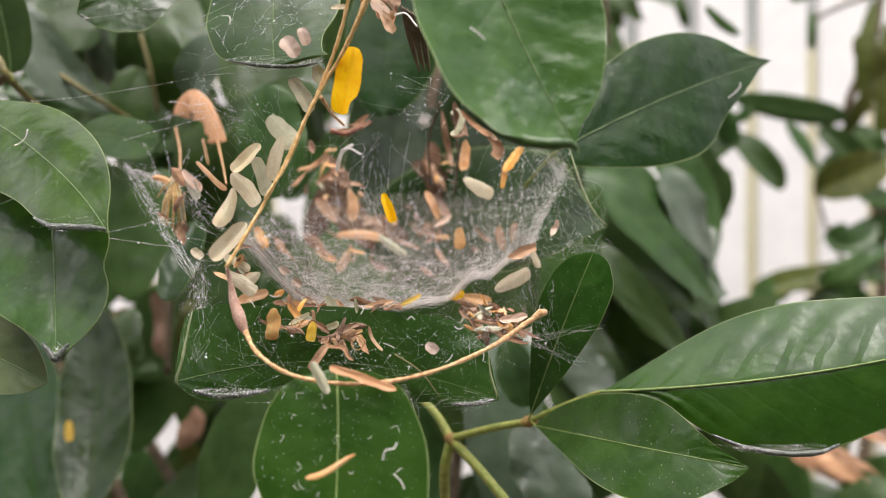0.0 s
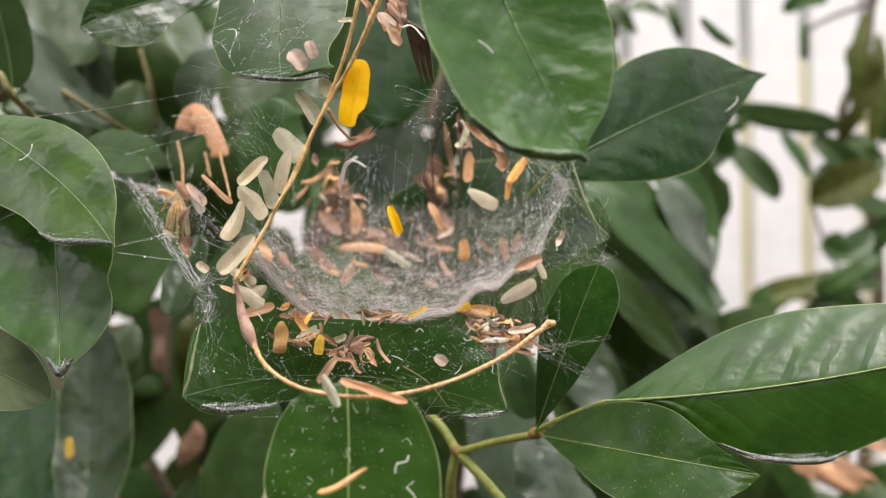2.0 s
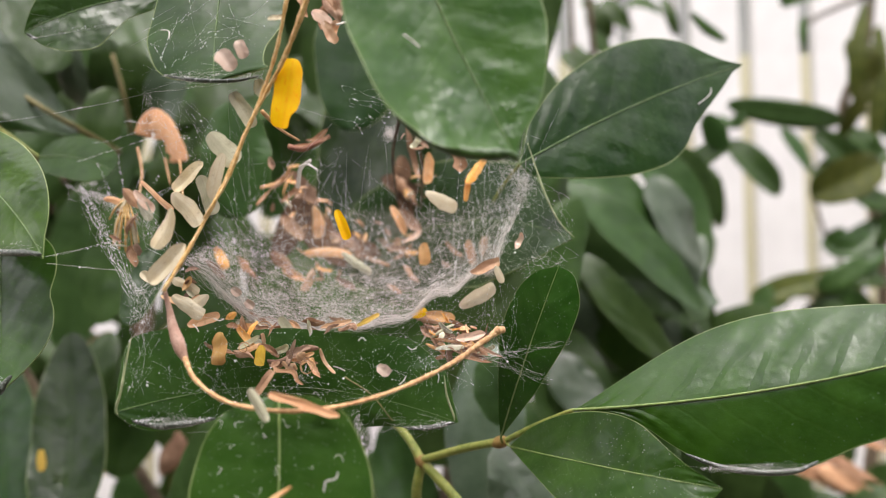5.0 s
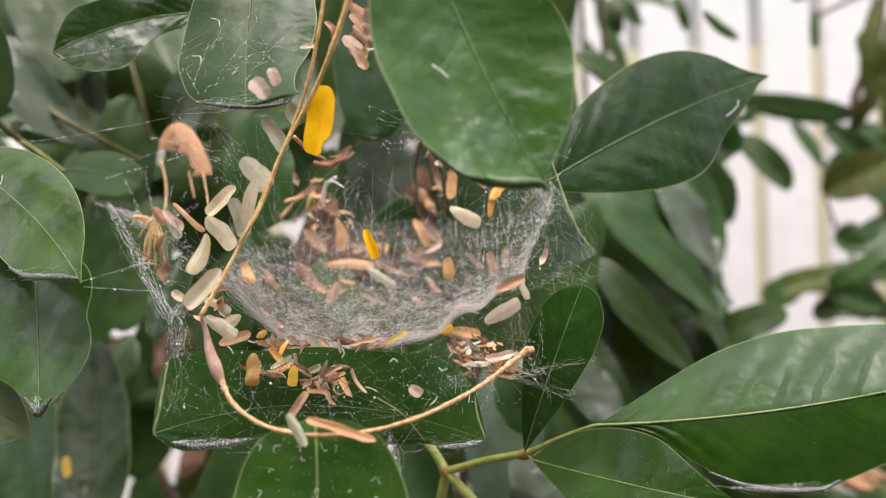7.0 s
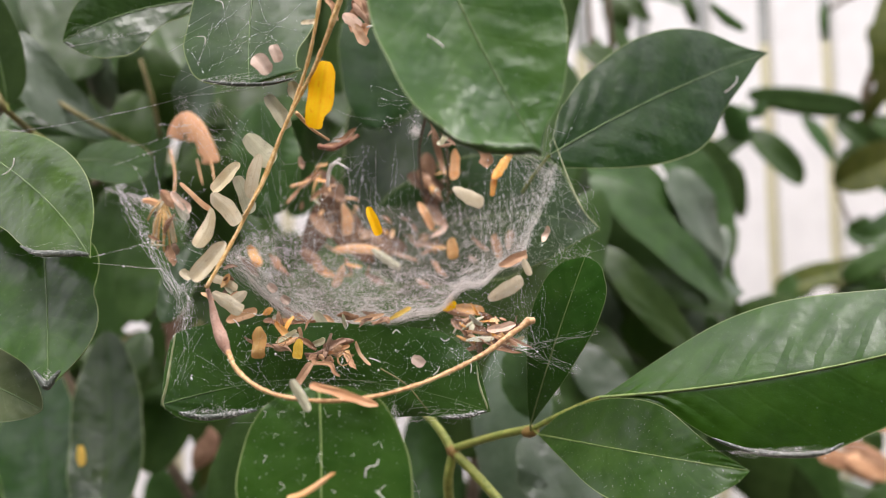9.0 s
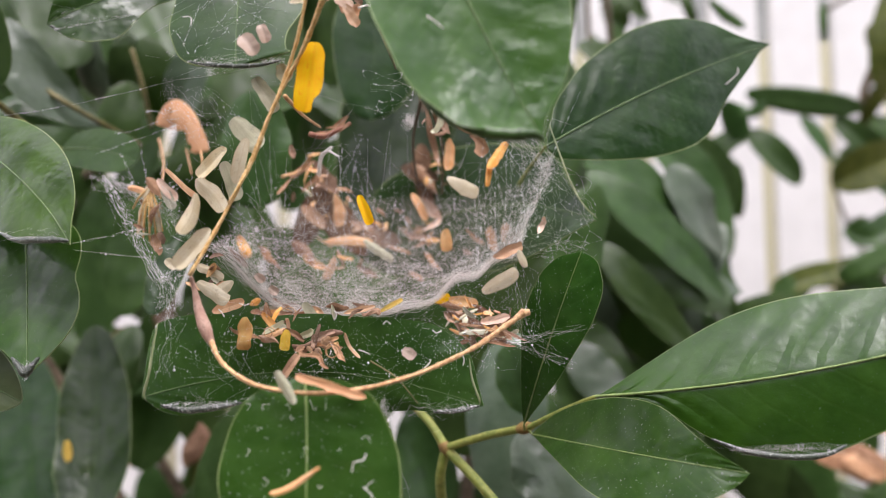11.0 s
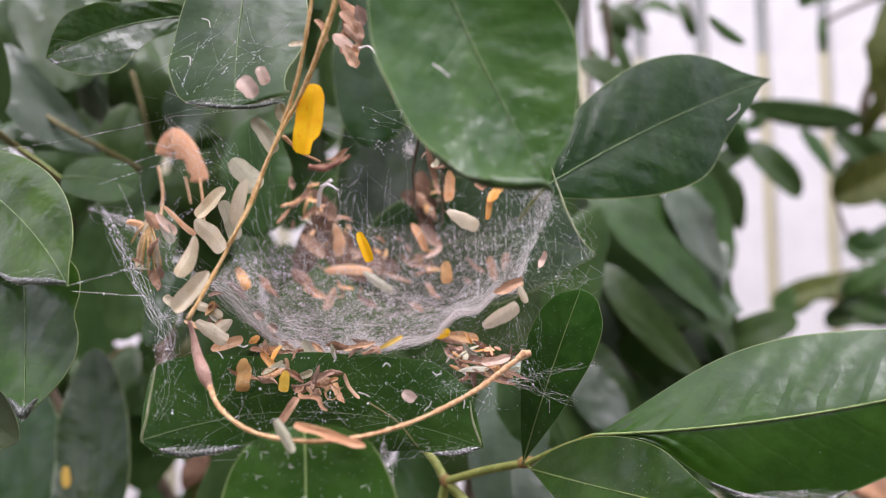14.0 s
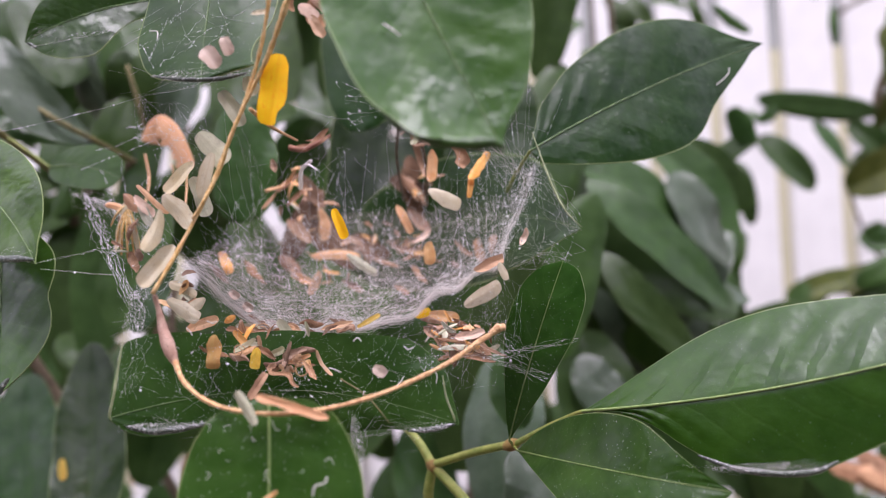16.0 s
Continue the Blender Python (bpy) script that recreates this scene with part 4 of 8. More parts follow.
leaf(shrub, (0.2185, 0.72, 1.2778), (0.2521, 0.706, 1.2925), (0.279, 0.692, 1.3093), 0.0137, 0.0137, (0, -1, 0.35), LEAF_DULL, ripple=0.0012, wavy=0.05, peak=0.5, full=0.85, fine=False, seed=73)
leaf(shrub, (0.2296, 0.72, 1.1343), (0.2576, 0.706, 1.114), (0.2896, 0.692, 1.1157), 0.0208, 0.0208, (0, -1, 0.35), LEAF_DULL, ripple=0.0012, wavy=0.05, peak=0.5, full=0.85, fine=False, seed=74)
leaf(shrub, (0.1633, 0.72, 1.2116), (0.2034, 0.706, 1.1573), (0.2206, 0.692, 1.0945), 0.0264, 0.0264, (0, -1, 0.35), LEAF_DULL, ripple=0.0012, wavy=0.05, peak=0.5, full=0.85, fine=False, seed=75)
leaf(shrub, (0.0678, 0.44, 1.2105), (0.0395, 0.426, 1.1742), (0.0208, 0.412, 1.1308), 0.0205, 0.0198, (0, -1, 0.1), LEAF_SHADE, ripple=0.0012, wavy=0.05, peak=0.5, full=1, fine=False, seed=76)
leaf(shrub, (0.0406, 0.552, 1.2089), (0.0272, 0.538, 1.1509), (0.0466, 0.524, 1.088), 0.0292, 0.0292, (0, -1, 0.1), LEAF_SHADE, ripple=0.0012, wavy=0.05, peak=0.5, full=1, fine=False, seed=77)
leaf(shrub, (0.0931, 0.44, 1.2374), (0.0754, 0.426, 1.1971), (0.0635, 0.412, 1.1466), 0.0173, 0.0167, (0, -1, 0.1), LEAF_SHADE, ripple=0.0012, wavy=0.05, peak=0.5, full=1, fine=False, seed=78)
leaf(shrub, (-0.0736, 0.552, 1.2068), (-0.0965, 0.538, 1.186), (-0.1261, 0.524, 1.1522), 0.0212, 0.0212, (0, -1, 0.1), LEAF_SHADE, ripple=0.0012, wavy=0.05, peak=0.5, full=1, fine=False, seed=79)
leaf(shrub, (0.0908, 0.524, 1.1361), (0.1001, 0.51, 1.1144), (0.1163, 0.496, 1.0939), 0.0159, 0.0159, (0.1, -0.82, 0.57), LEAF_SHEEN, ripple=0.0012, wavy=0.05, peak=0.5, full=1, fine=False, seed=83)
leaf(shrub, (0.032, 0.36, 1.1561), (0.0351, 0.35, 1.1413), (0.0399, 0.345, 1.1262), 0.0095, 0.0095, (0, -0.8, 0.7), LEAF_DULL, ripple=0.0012, wavy=0.05, peak=0.5, full=1, fine=False, seed=84)
leaf(shrub, (-0.2471, 0.552, 1.2639), (-0.2523, 0.538, 1.2087), (-0.2506, 0.524, 1.1361), 0.0204, 0.0204, (0, -1, 0.1), LEAF_SHADE, ripple=0.0012, wavy=0.05, peak=0.5, full=1, fine=False, seed=85)
leaf(shrub, (-0.2374, 0.58, 1.2493), (-0.2468, 0.566, 1.2048), (-0.2513, 0.552, 1.1581), 0.0146, 0.0146, (0, -1, 0.2), LEAF_DULL, ripple=0.0012, wavy=0.05, peak=0.5, full=1, fine=False, seed=86)
leaf(shrub, (0.122, 0.622, 1.1862), (0.117, 0.608, 1.1539), (0.1029, 0.594, 1.1094), 0.0143, 0.0162, (0, -1, 0.3), LEAF_DULL, ripple=0.0012, wavy=0.05, peak=0.5, full=1, fine=False, seed=87)
leaf(shrub, (-0.0398, 0.552, 1.065), (-0.047, 0.538, 1.0355), (-0.0578, 0.524, 1.0036), 0.0183, 0.0167, (0, -1, 0.2), LEAF_DULL, ripple=0.0012, wavy=0.05, peak=0.5, full=1, fine=False, seed=88)
leaf(shrub, (-0.08, 0.552, 1.2787), (-0.1011, 0.552, 1.2597), (-0.1201, 0.552, 1.2385), 0.0151, 0.0133, (0, -1, 0.1), LEAF_SHADE, ripple=0.0012, wavy=0.05, peak=0.5, full=1, fine=False, seed=89)
leaf(shrub, (-0.0897, 0.636, 1.3028), (-0.0972, 0.622, 1.2624), (-0.1139, 0.622, 1.21), 0.0197, 0.0177, (0, -1, 0.1), LEAF_SHADE, ripple=0.0012, wavy=0.05, peak=0.5, full=1, fine=False, seed=90)
leaf(shrub, (-0.3165, 0.622, 1.2577), (-0.3141, 0.608, 1.1958), (-0.3023, 0.594, 1.1231), 0.0297, 0.0275, (0, -1, 0.1), LEAF_SHADE, ripple=0.0012, wavy=0.05, peak=0.5, full=1, fine=False, seed=91)
leaf(shrub, (-0.3125, 0.664, 1.287), (-0.3158, 0.65, 1.2453), (-0.3285, 0.636, 1.2005), 0.0251, 0.0228, (0, -1, 0.1), LEAF_SHADE, ripple=0.0012, wavy=0.05, peak=0.5, full=1, fine=False, seed=92)
leaf(shrub, (-0.0588, 0.552, 1.4416), (-0.0715, 0.552, 1.3866), (-0.0821, 0.552, 1.3273), 0.0192, 0.0175, (0, -1, 0.1), LEAF_SHADE, ripple=0.0012, wavy=0.05, peak=0.5, full=1, fine=False, seed=93)
leaf(shrub, (-0.3486, 0.552, 1.12), (-0.3338, 0.552, 1.065), (-0.3274, 0.552, 1.0058), 0.0251, 0.0231, (0, -1, 0.1), LEAF_SHADE, ripple=0.0012, wavy=0.05, peak=0.5, full=1, fine=False, seed=94)
leaf(shrub, (-0.2471, 0.552, 1.3062), (-0.2682, 0.552, 1.2808), (-0.2936, 0.552, 1.2512), 0.0175, 0.0175, (0, -1, 0.1), LEAF_SHADE, ripple=0.0012, wavy=0.05, peak=0.5, full=1, fine=False, seed=95)
leaf(shrub, (-0.1268, 0.692, 1.3464), (-0.1427, 0.692, 1.3039), (-0.1559, 0.692, 1.2578), 0.0256, 0.0256, (0, -1, 0.1), LEAF_SHADE, ripple=0.0012, wavy=0.05, peak=0.5, full=1, fine=False, seed=96)
leaf(shrub, (-0.2291, 0.692, 1.2058), (-0.2381, 0.692, 1.1581), (-0.2461, 0.692, 1.1051), 0.0204, 0.0204, (0, -1, 0.1), LEAF_SHADE, ripple=0.0012, wavy=0.05, peak=0.5, full=1, fine=False, seed=97)
leaf(shrub, (0.1745, 0.622, 1.148), (0.1602, 0.622, 1.1004), (0.1459, 0.622, 1.0479), 0.0226, 0.0216, (0, -1, 0.3), LEAF_DULL, ripple=0.0012, wavy=0.05, peak=0.5, full=1, fine=False, seed=98)
leaf(shrub, (-0.1114, 0.664, 1.4957), (-0.1216, 0.664, 1.4295), (-0.1293, 0.664, 1.3583), 0.0222, 0.0211, (0, -1, 0.1), LEAF_SHADE, ripple=0.0012, wavy=0.05, peak=0.5, full=1, fine=False, seed=99)
leaf(shrub, (-0.1271, 0.482, 1.2558), (-0.1191, 0.468, 1.2255), (-0.1145, 0.454, 1.1969), 0.0112, 0.0127, (0, -1, 0.1), LEAF_SHADE, ripple=0.0012, wavy=0.05, peak=0.5, full=1, fine=False, seed=100)
leaf(shrub, (-0.0827, 0.482, 1.2521), (-0.075, 0.468, 1.2326), (-0.0745, 0.454, 1.2073), 0.0095, 0.0095, (0, -1, 0.1), LEAF_SHADE, ripple=0.0012, wavy=0.05, peak=0.5, full=1, fine=False, seed=101)
leaf(shrub, (0.0956, 0.552, 1.4373), (0.085, 0.552, 1.3866), (0.0745, 0.552, 1.3316), 0.0193, 0.0193, (0, -1, 0.1), LEAF_SHADE, ripple=0.0012, wavy=0.05, peak=0.5, full=1, fine=False, seed=102)
leaf(shrub, (0.1294, 0.58, 1.2093), (0.1671, 0.58, 1.1738), (0.2021, 0.566, 1.1267), 0.0228, 0.0251, (0.1, -0.82, 0.57), LEAF_SHEEN, ripple=0.0012, wavy=0.05, fine=False, loose=False, seed=82)
leaf(shrub, (0.1256, 0.594, 1.1868), (0.153, 0.594, 1.1458), (0.1894, 0.594, 1.1003), 0.0287, 0.0287, (0.05, -0.9, 0.4), LEAF_YOUNG, ripple=0.0012, wavy=0.03, fine=False, loose=False, seed=103)
leaf(shrub, (0.2407, 0.8, 1.2459), (0.2648, 0.79, 1.2024), (0.2850, 0.8, 1.1497), 0.021, 0.021, (0.1, -1, 0.3), LEAF_SHADE, ripple=0.0012, wavy=0.05, fine=False, seed=140)
leaf(shrub, (0.1367, 0.75, 1.3134), (0.1652, 0.74, 1.2667), (0.1934, 0.75, 1.2084), 0.026, 0.022, (0, -1, 0.3), LEAF_SHADE, ripple=0.0012, wavy=0.05, fine=False, seed=141)
leaf(shrub, (0.2387, 0.78, 1.3231), (0.2563, 0.77, 1.2807), (0.2860, 0.78, 1.2472), 0.020, 0.020, (0.1, -1, 0.4), LEAF_DULL, ripple=0.0012, wavy=0.05, fine=False, seed=142)
leaf(shrub, (0.1426, 0.7, 1.1864), (0.1690, 0.69, 1.1376), (0.1900, 0.7, 1.0834), 0.030, 0.030, (0, -1, 0.3), LEAF_SHADE, ripple=0.0012, wavy=0.05, fine=False, seed=143)
leaf(shrub, (0.0584, 0.6, 1.2675), (0.0857, 0.59, 1.2208), (0.1083, 0.6, 1.1649), 0.028, 0.028, (0, -1, 0.3), LEAF_SHADE, ripple=0.0012, wavy=0.05, fine=False, seed=144)
leaf(shrub, (-0.1523, 0.46, 1.2798), (-0.1422, 0.45, 1.2553), (-0.1349, 0.46, 1.2297), 0.026, 0.026, (0, -1, 0.2), LEAF_SHADE, ripple=0.0012, wavy=0.05, fine=False, seed=145)
leaf(shrub, (-0.3064, 0.580, 1.3250), (-0.2912, 0.570, 1.2961), (-0.2867, 0.580, 1.2705), 0.022, 0.022, (0, -1, 0.3), LEAF_DULL, ripple=0.0012, wavy=0.05, fine=False, seed=146)
leaf(shrub, (-0.2531, 0.560, 1.3508), (-0.2587, 0.550, 1.3206), (-0.2741, 0.560, 1.2946), 0.02, 0.02, (0, -1, 0.3), LEAF_SHADE, ripple=0.0012, wavy=0.05, fine=False, seed=147)
leaf(shrub, (-0.3570, 0.600, 1.4389), (-0.3458, 0.590, 1.4013), (-0.3468, 0.600, 1.3703), 0.024, 0.024, (0, -1, 0.3), LEAF_DULL, ripple=0.0012, wavy=0.05, fine=False, seed=148)
leaf(shrub, (0.1408, 0.620, 1.1779), (0.1553, 0.610, 1.1430), (0.1746, 0.620, 1.1060), 0.028, 0.028, (0, -1, 0.3), LEAF_DULL, ripple=0.0012, wavy=0.05, fine=False, seed=149)
leaf(shrub, (0.1789, 0.660, 1.1887), (0.2099, 0.650, 1.1644), (0.2471, 0.660, 1.1388), 0.026, 0.026, (0, -1, 0.3), LEAF_SHADE, ripple=0.0012, wavy=0.05, fine=False, seed=150)
leaf(shrub, (0.1302, 0.600, 1.2103), (0.1224, 0.590, 1.1750), (0.1186, 0.600, 1.1386), 0.024, 0.024, (0, -1, 0.3), LEAF_SHADE, ripple=0.0012, wavy=0.05, fine=False, seed=151)
leaf(shrub, (0.0970, 0.500, 1.2521), (0.1373, 0.488, 1.2130), (0.1831, 0.500, 1.1658), 0.0165, 0.0165, (0.2, -0.85, 0.45), LEAF_DULL, ripple=0.0010, wavy=0.05, fine=False, loose=False, seed=153)
leaf(shrub, (0.1016, 0.480, 1.2039), (0.1237, 0.468, 1.1695), (0.1604, 0.480, 1.1317), 0.0125, 0.0125, (-0.1, -0.85, 0.5), LEAF_DULL, ripple=0.0010, wavy=0.05, fine=False, loose=False, seed=154)
# The next two carry painted grey sheen as well.
leaf(shrub, (0.1674, 0.540, 1.2600), (0.1754, 0.528, 1.2281), (0.1985, 0.540, 1.1954), 0.02, 0.02, (0.2, -0.75, 0.65), LEAF_SHEEN, ripple=0.0010, wavy=0.05, fine=False, loose=False, seed=155)
leaf(shrub, (0.2054, 0.560, 1.2167), (0.1773, 0.548, 1.1829), (0.1572, 0.560, 1.1527), 0.018, 0.018, (0.1, -0.8, 0.6), LEAF_SHEEN, ripple=0.0010, wavy=0.05, fine=False, loose=False, seed=156)
leaf(shrub, (-0.1745, 0.560, 1.0876), (-0.1726, 0.548, 1.0713), (-0.1814, 0.560, 1.0452), 0.018, 0.018, (0, -1, 0.3), LEAF_DULL, ripple=0.0010, wavy=0.05, fine=False, loose=False, seed=157)
leaf(shrub, (-0.1604, 0.470, 1.1683), (-0.1592, 0.458, 1.1465), (-0.1616, 0.470, 1.1183), 0.0065, 0.0065, (0, -1, 0.3), LEAF_OLIVE, ripple=0.0010, wavy=0.05, fine=False, loose=False, seed=158)
stem(shrub, [(-0.1932, 0.530, 1.1988), (-0.1929, 0.520, 1.1592), (-0.1938, 0.520, 1.1117)], 0.0032, 0.0022, BARK, name="branch")
leaf(shrub, (0.2073, 0.630, 1.1923), (0.2190, 0.620, 1.1687), (0.2253, 0.630, 1.1352), 0.018, 0.018, (0.1, -0.75, 0.65), LEAF_DULL, ripple=0.0010, wavy=0.05, fine=False, loose=False, seed=162)
leaf(shrub, (0.1126, 0.600, 1.1986), (0.1335, 0.590, 1.1579), (0.1490, 0.600, 1.1119), 0.026, 0.026, (0.1, -0.75, 0.65), LEAF_SHEEN, ripple=0.0010, wavy=0.05, fine=False, loose=False, seed=163)
leaf(shrub, (0.1434, 0.580, 1.1842), (0.1736, 0.570, 1.1513), (0.2008, 0.580, 1.1215), 0.022, 0.022, (0.1, -0.75, 0.65), LEAF_DULL, ripple=0.0010, wavy=0.05, fine=False, loose=False, seed=164)
leaf(shrub, (0.1880, 0.600, 1.1822), (0.2044, 0.590, 1.1729), (0.2316, 0.600, 1.1648), 0.012, 0.012, (0.1, -0.75, 0.65), LEAF_SHEEN, ripple=0.0010, wavy=0.05, fine=False, loose=False, seed=165)
leaf(shrub, (0.2460, 0.700, 1.1200), (0.2798, 0.690, 1.1385), (0.3187, 0.700, 1.1467), 0.016, 0.016, (0, -0.9, 0.4), LEAF_SHADE, ripple=0.0010, wavy=0.05, fine=False, loose=False, seed=169)

# Added leaves overhead, out of view, to shade the shrub and vary reflections.
ur = np.random.RandomState(31)
for k in range(30):
    y = ur.uniform(0.2, 0.6)
    x, z = ur.uniform(-0.35, 0.35), 1.2 + y * ur.uniform(0.62, 1.25)
    d = unit(np.array([ur.normal(0, 1), ur.normal(-0.4, 0.5), ur.normal(-0.3, 0.4)])) * ur.uniform(0.06, 0.09)
    c = np.array([x, y, z])
    leaf(shrub, c - d / 2, c + np.array([0, 0, 0.005]), c + d / 2, 0.017, 0.017, (ur.normal(0, 0.4), ur.normal(-0.4, 0.3), 1), LEAF, 0.5, 1.0, 8, 0.08, 0.0008, 0.03, fine=False, seed=400 + k)

# One more unseen leaf, put here only to shade leaf_web_top.
leaf(shrub, (-0.02, 0.21, 1.352), (-0.06, 0.17, 1.350), (-0.10, 0.13, 1.338), 0.015, 0.015, (0, -0.2, 1), LEAF, fine=False, seed=159)

hedge = new("shrub")
hedge.location = (-0.35, 0.95, 0.0)
tagged(hedge, "dark leafy shrub in the shade behind the near leaves", "shrub")
for k, (x, y) in enumerate(((-0.55, 0.95), (-0.3, 0.9), (-0.05, 0.95), (0.15, 0.9))):
    stem(hedge, [(-0.35 + 0.02 * k, 0.95, 0.0), ((x - 0.35) / 2, y, 0.45), (x, y, 0.95), (x * 1.1, y - 0.05, 1.65)], 0.009, 0.002, BARK, name="branch")
hr = np.random.RandomState(11)


def hedge_leaf(x, y, z, material):
    """A hanging leaf of the shrub behind."""
    length = hr.uniform(0.07, 0.12)
    d = unit(hr.normal(0, 1, 3) * np.array([0.8, 0.3, 0.45]) + np.array([0, -0.1, -0.7]))
    b = np.array([x, y, z]) - d * length / 2
    m = np.array([x, y, z]) + np.array([0, -0.006, 0.006])
    w = length * hr.uniform(0.19, 0.25)
    face, seed = (hr.normal(0, 0.35), -1, hr.uniform(0, 0.9)), hr.randint(9999)
    if 0.37 < x / y < 0.48 and z - 1.2 > -0.095 * y:
        return
    leaf(hedge, b, m, b + d * length, w, w, face, material, 0.5, 1.0, 10, 0.1, 0.0014, 0.05, fine=False, seed=seed)


count = 0
while count < 330:
    y = hr.uniform(0.55, 1.15)
    u, v = hr.uniform(-0.75, 0.62), hr.uniform(-0.48, 0.48)
    if u > 0.16 and v > -0.09 + 0.10 * math.sin(u * 21):
        continue
    if (u + 0.40) ** 2 + (v + 0.245) ** 2 < 0.0035 or (u + 0.20) ** 2 + (v - 0.03) ** 2 < 0.0012 or (u + 0.36) ** 2 + (v - 0.28) ** 2 < 0.0012 or (u + 0.43) ** 2 + (v - 0.11) ** 2 < 0.0003:
        continue
    hedge_leaf(u * y, y, 1.2 + v * y, (LEAF_SHADE, LEAF_SHADE, LEAF_DULL, LEAF_SHADE)[hr.randint(4)])
    count += 1


sapling = new("shrub")
sapling.location = (0.62, 1.25, 0.0)
tagged(sapling, "open small-leaved shrub before the white fence", "shrub")

stem(sapling, [(0.62, 1.25, 0), (0.68, 1.25, 0.6), (0.7434, 1.25, 1.086), (0.729, 1.25, 1.3063), (0.6859, 1.25, 1.4309), (0.7162, 1.22, 1.5562), (0.7229, 1.2, 1.7435)], 0.0130, 0.0050, BARK, name='branch')
stem(sapling, [(0.7434, 1.25, 1.086), (0.6401, 1.2, 1.2009), (0.6033, 1.2, 1.3021)], 0.0040, 0.0020, BARK, name='branch')
stem(sapling, [(0.6859, 1.25, 1.4309), (0.5941, 1.2, 1.4354), (0.5021, 1.2, 1.4308)], 0.0040, 0.0020, BARK, name='branch')
stem(sapling, [(0.7229, 1.2, 1.624), (0.6636, 1.3, 1.6095), (0.6436, 1.3, 1.5597)], 0.0040, 0.0030, BARK, name='branch')
stem(sapling, [(0.7229, 1.2, 1.7159), (0.4194, 1.2, 1.6608), (0.3964, 1.2, 1.5688)], 0.0040, 0.0020, BARK, name='branch')
stem(sapling, [(0.4194, 1.2, 1.6608), (0.2998, 1.2, 1.624), (0.2676, 1.2, 1.5504), (0.309, 1.2, 1.486)], 0.0040, 0.0020, BARK, name='branch')
leaf(sapling, (0.6585, 1.2, 1.417), (0.5661, 1.18, 1.4252), (0.4706, 1.19, 1.4453), 0.0236, 0.0212, (0, -1, 0.3), LEAF_DULL, peak=0.5, full=0.85, fine=False, seed=104)
leaf(sapling, (0.4746, 1.2, 1.3867), (0.5073, 1.18, 1.3411), (0.5509, 1.19, 1.2994), 0.0282, 0.0254, (0, -1, 0.3), LEAF_DULL, peak=0.5, full=0.85, fine=False, seed=105)
leaf(sapling, (0.5619, 1.2, 1.4078), (0.5797, 1.18, 1.3682), (0.6074, 1.19, 1.3286), 0.0177, 0.016, (0, -1, 0.3), LEAF_DULL, peak=0.5, full=0.85, fine=False, seed=106)
leaf(sapling, (0.6125, 1.2, 1.3987), (0.6475, 1.18, 1.3592), (0.694, 1.19, 1.3286), 0.0228, 0.0205, (0, -1, 0.3), LEAF_DULL, peak=0.5, full=0.85, fine=False, seed=107)
leaf(sapling, (0.6033, 1.2, 1.3205), (0.6475, 1.18, 1.3094), (0.715, 1.19, 1.3286), 0.0252, 0.0227, (0, -1, 0.3), LEAF_OLIVE, peak=0.5, full=0.85, fine=False, seed=108)
leaf(sapling, (0.721, 1.2, 1.3757), (0.6837, 1.18, 1.3366), (0.653, 1.19, 1.3012), 0.0222, 0.02, (0, -1, 0.3), LEAF_SHADE, peak=0.5, full=0.85, fine=False, seed=109)
leaf(sapling, (0.6309, 1.2, 1.2009), (0.6566, 1.18, 1.219), (0.715, 1.19, 1.2556), 0.0183, 0.0164, (0, -1, 0.3), LEAF_DULL, peak=0.5, full=0.85, fine=False, seed=110)
leaf(sapling, (0.5665, 1.2, 1.1411), (0.6023, 1.18, 1.1557), (0.6712, 1.19, 1.1736), 0.0257, 0.0231, (0, -1, 0.3), LEAF_OLIVE, peak=0.5, full=0.85, fine=False, seed=111)
leaf(sapling, (0.6401, 1.2, 1.1457), (0.6746, 1.18, 1.1647), (0.7168, 1.19, 1.1553), 0.0242, 0.0218, (0, -1, 0.3), LEAF_SHADE, peak=0.5, full=0.85, fine=False, seed=112)
leaf(sapling, (0.7137, 1.2, 1.2193), (0.6837, 1.18, 1.1919), (0.6439, 1.19, 1.1644), 0.0184, 0.0166, (0, -1, 0.3), LEAF_DULL, peak=0.5, full=0.85, fine=False, seed=113)
leaf(sapling, (0.5021, 1.2, 1.1273), (0.548, 1.18, 1.1466), (0.6256, 1.19, 1.1644), 0.0221, 0.0199, (0, -1, 0.3), LEAF_OLIVE, peak=0.5, full=0.85, fine=False, seed=114)
leaf(sapling, (0.6999, 1.2, 1.4216), (0.6746, 1.18, 1.4903), (0.6986, 1.19, 1.6022), 0.0147, 0.0132, (0, -1, 0.3), LEAF_OLIVE, peak=0.5, full=0.85, fine=False, seed=115)
leaf(sapling, (0.6493, 1.2, 1.3849), (0.6746, 1.18, 1.436), (0.7077, 1.19, 1.4928), 0.015, 0.0135, (0, -1, 0.3), LEAF_OLIVE, peak=0.5, full=0.85, fine=False, seed=116)
leaf(sapling, (0.6125, 1.2, 1.2101), (0.6204, 1.18, 1.2262), (0.653, 1.19, 1.2374), 0.011, 0.0099, (0, -1, 0.3), LEAF_SHADE, peak=0.5, full=0.85, fine=False, seed=117)
leaf(sapling, (0.2538, 1.2, 1.6056), (0.2722, 1.18, 1.5446), (0.2973, 1.19, 1.4928), 0.016, 0.0144, (0, -1, 0.3), LEAF_SHADE, peak=0.5, full=0.85, fine=False, seed=118)
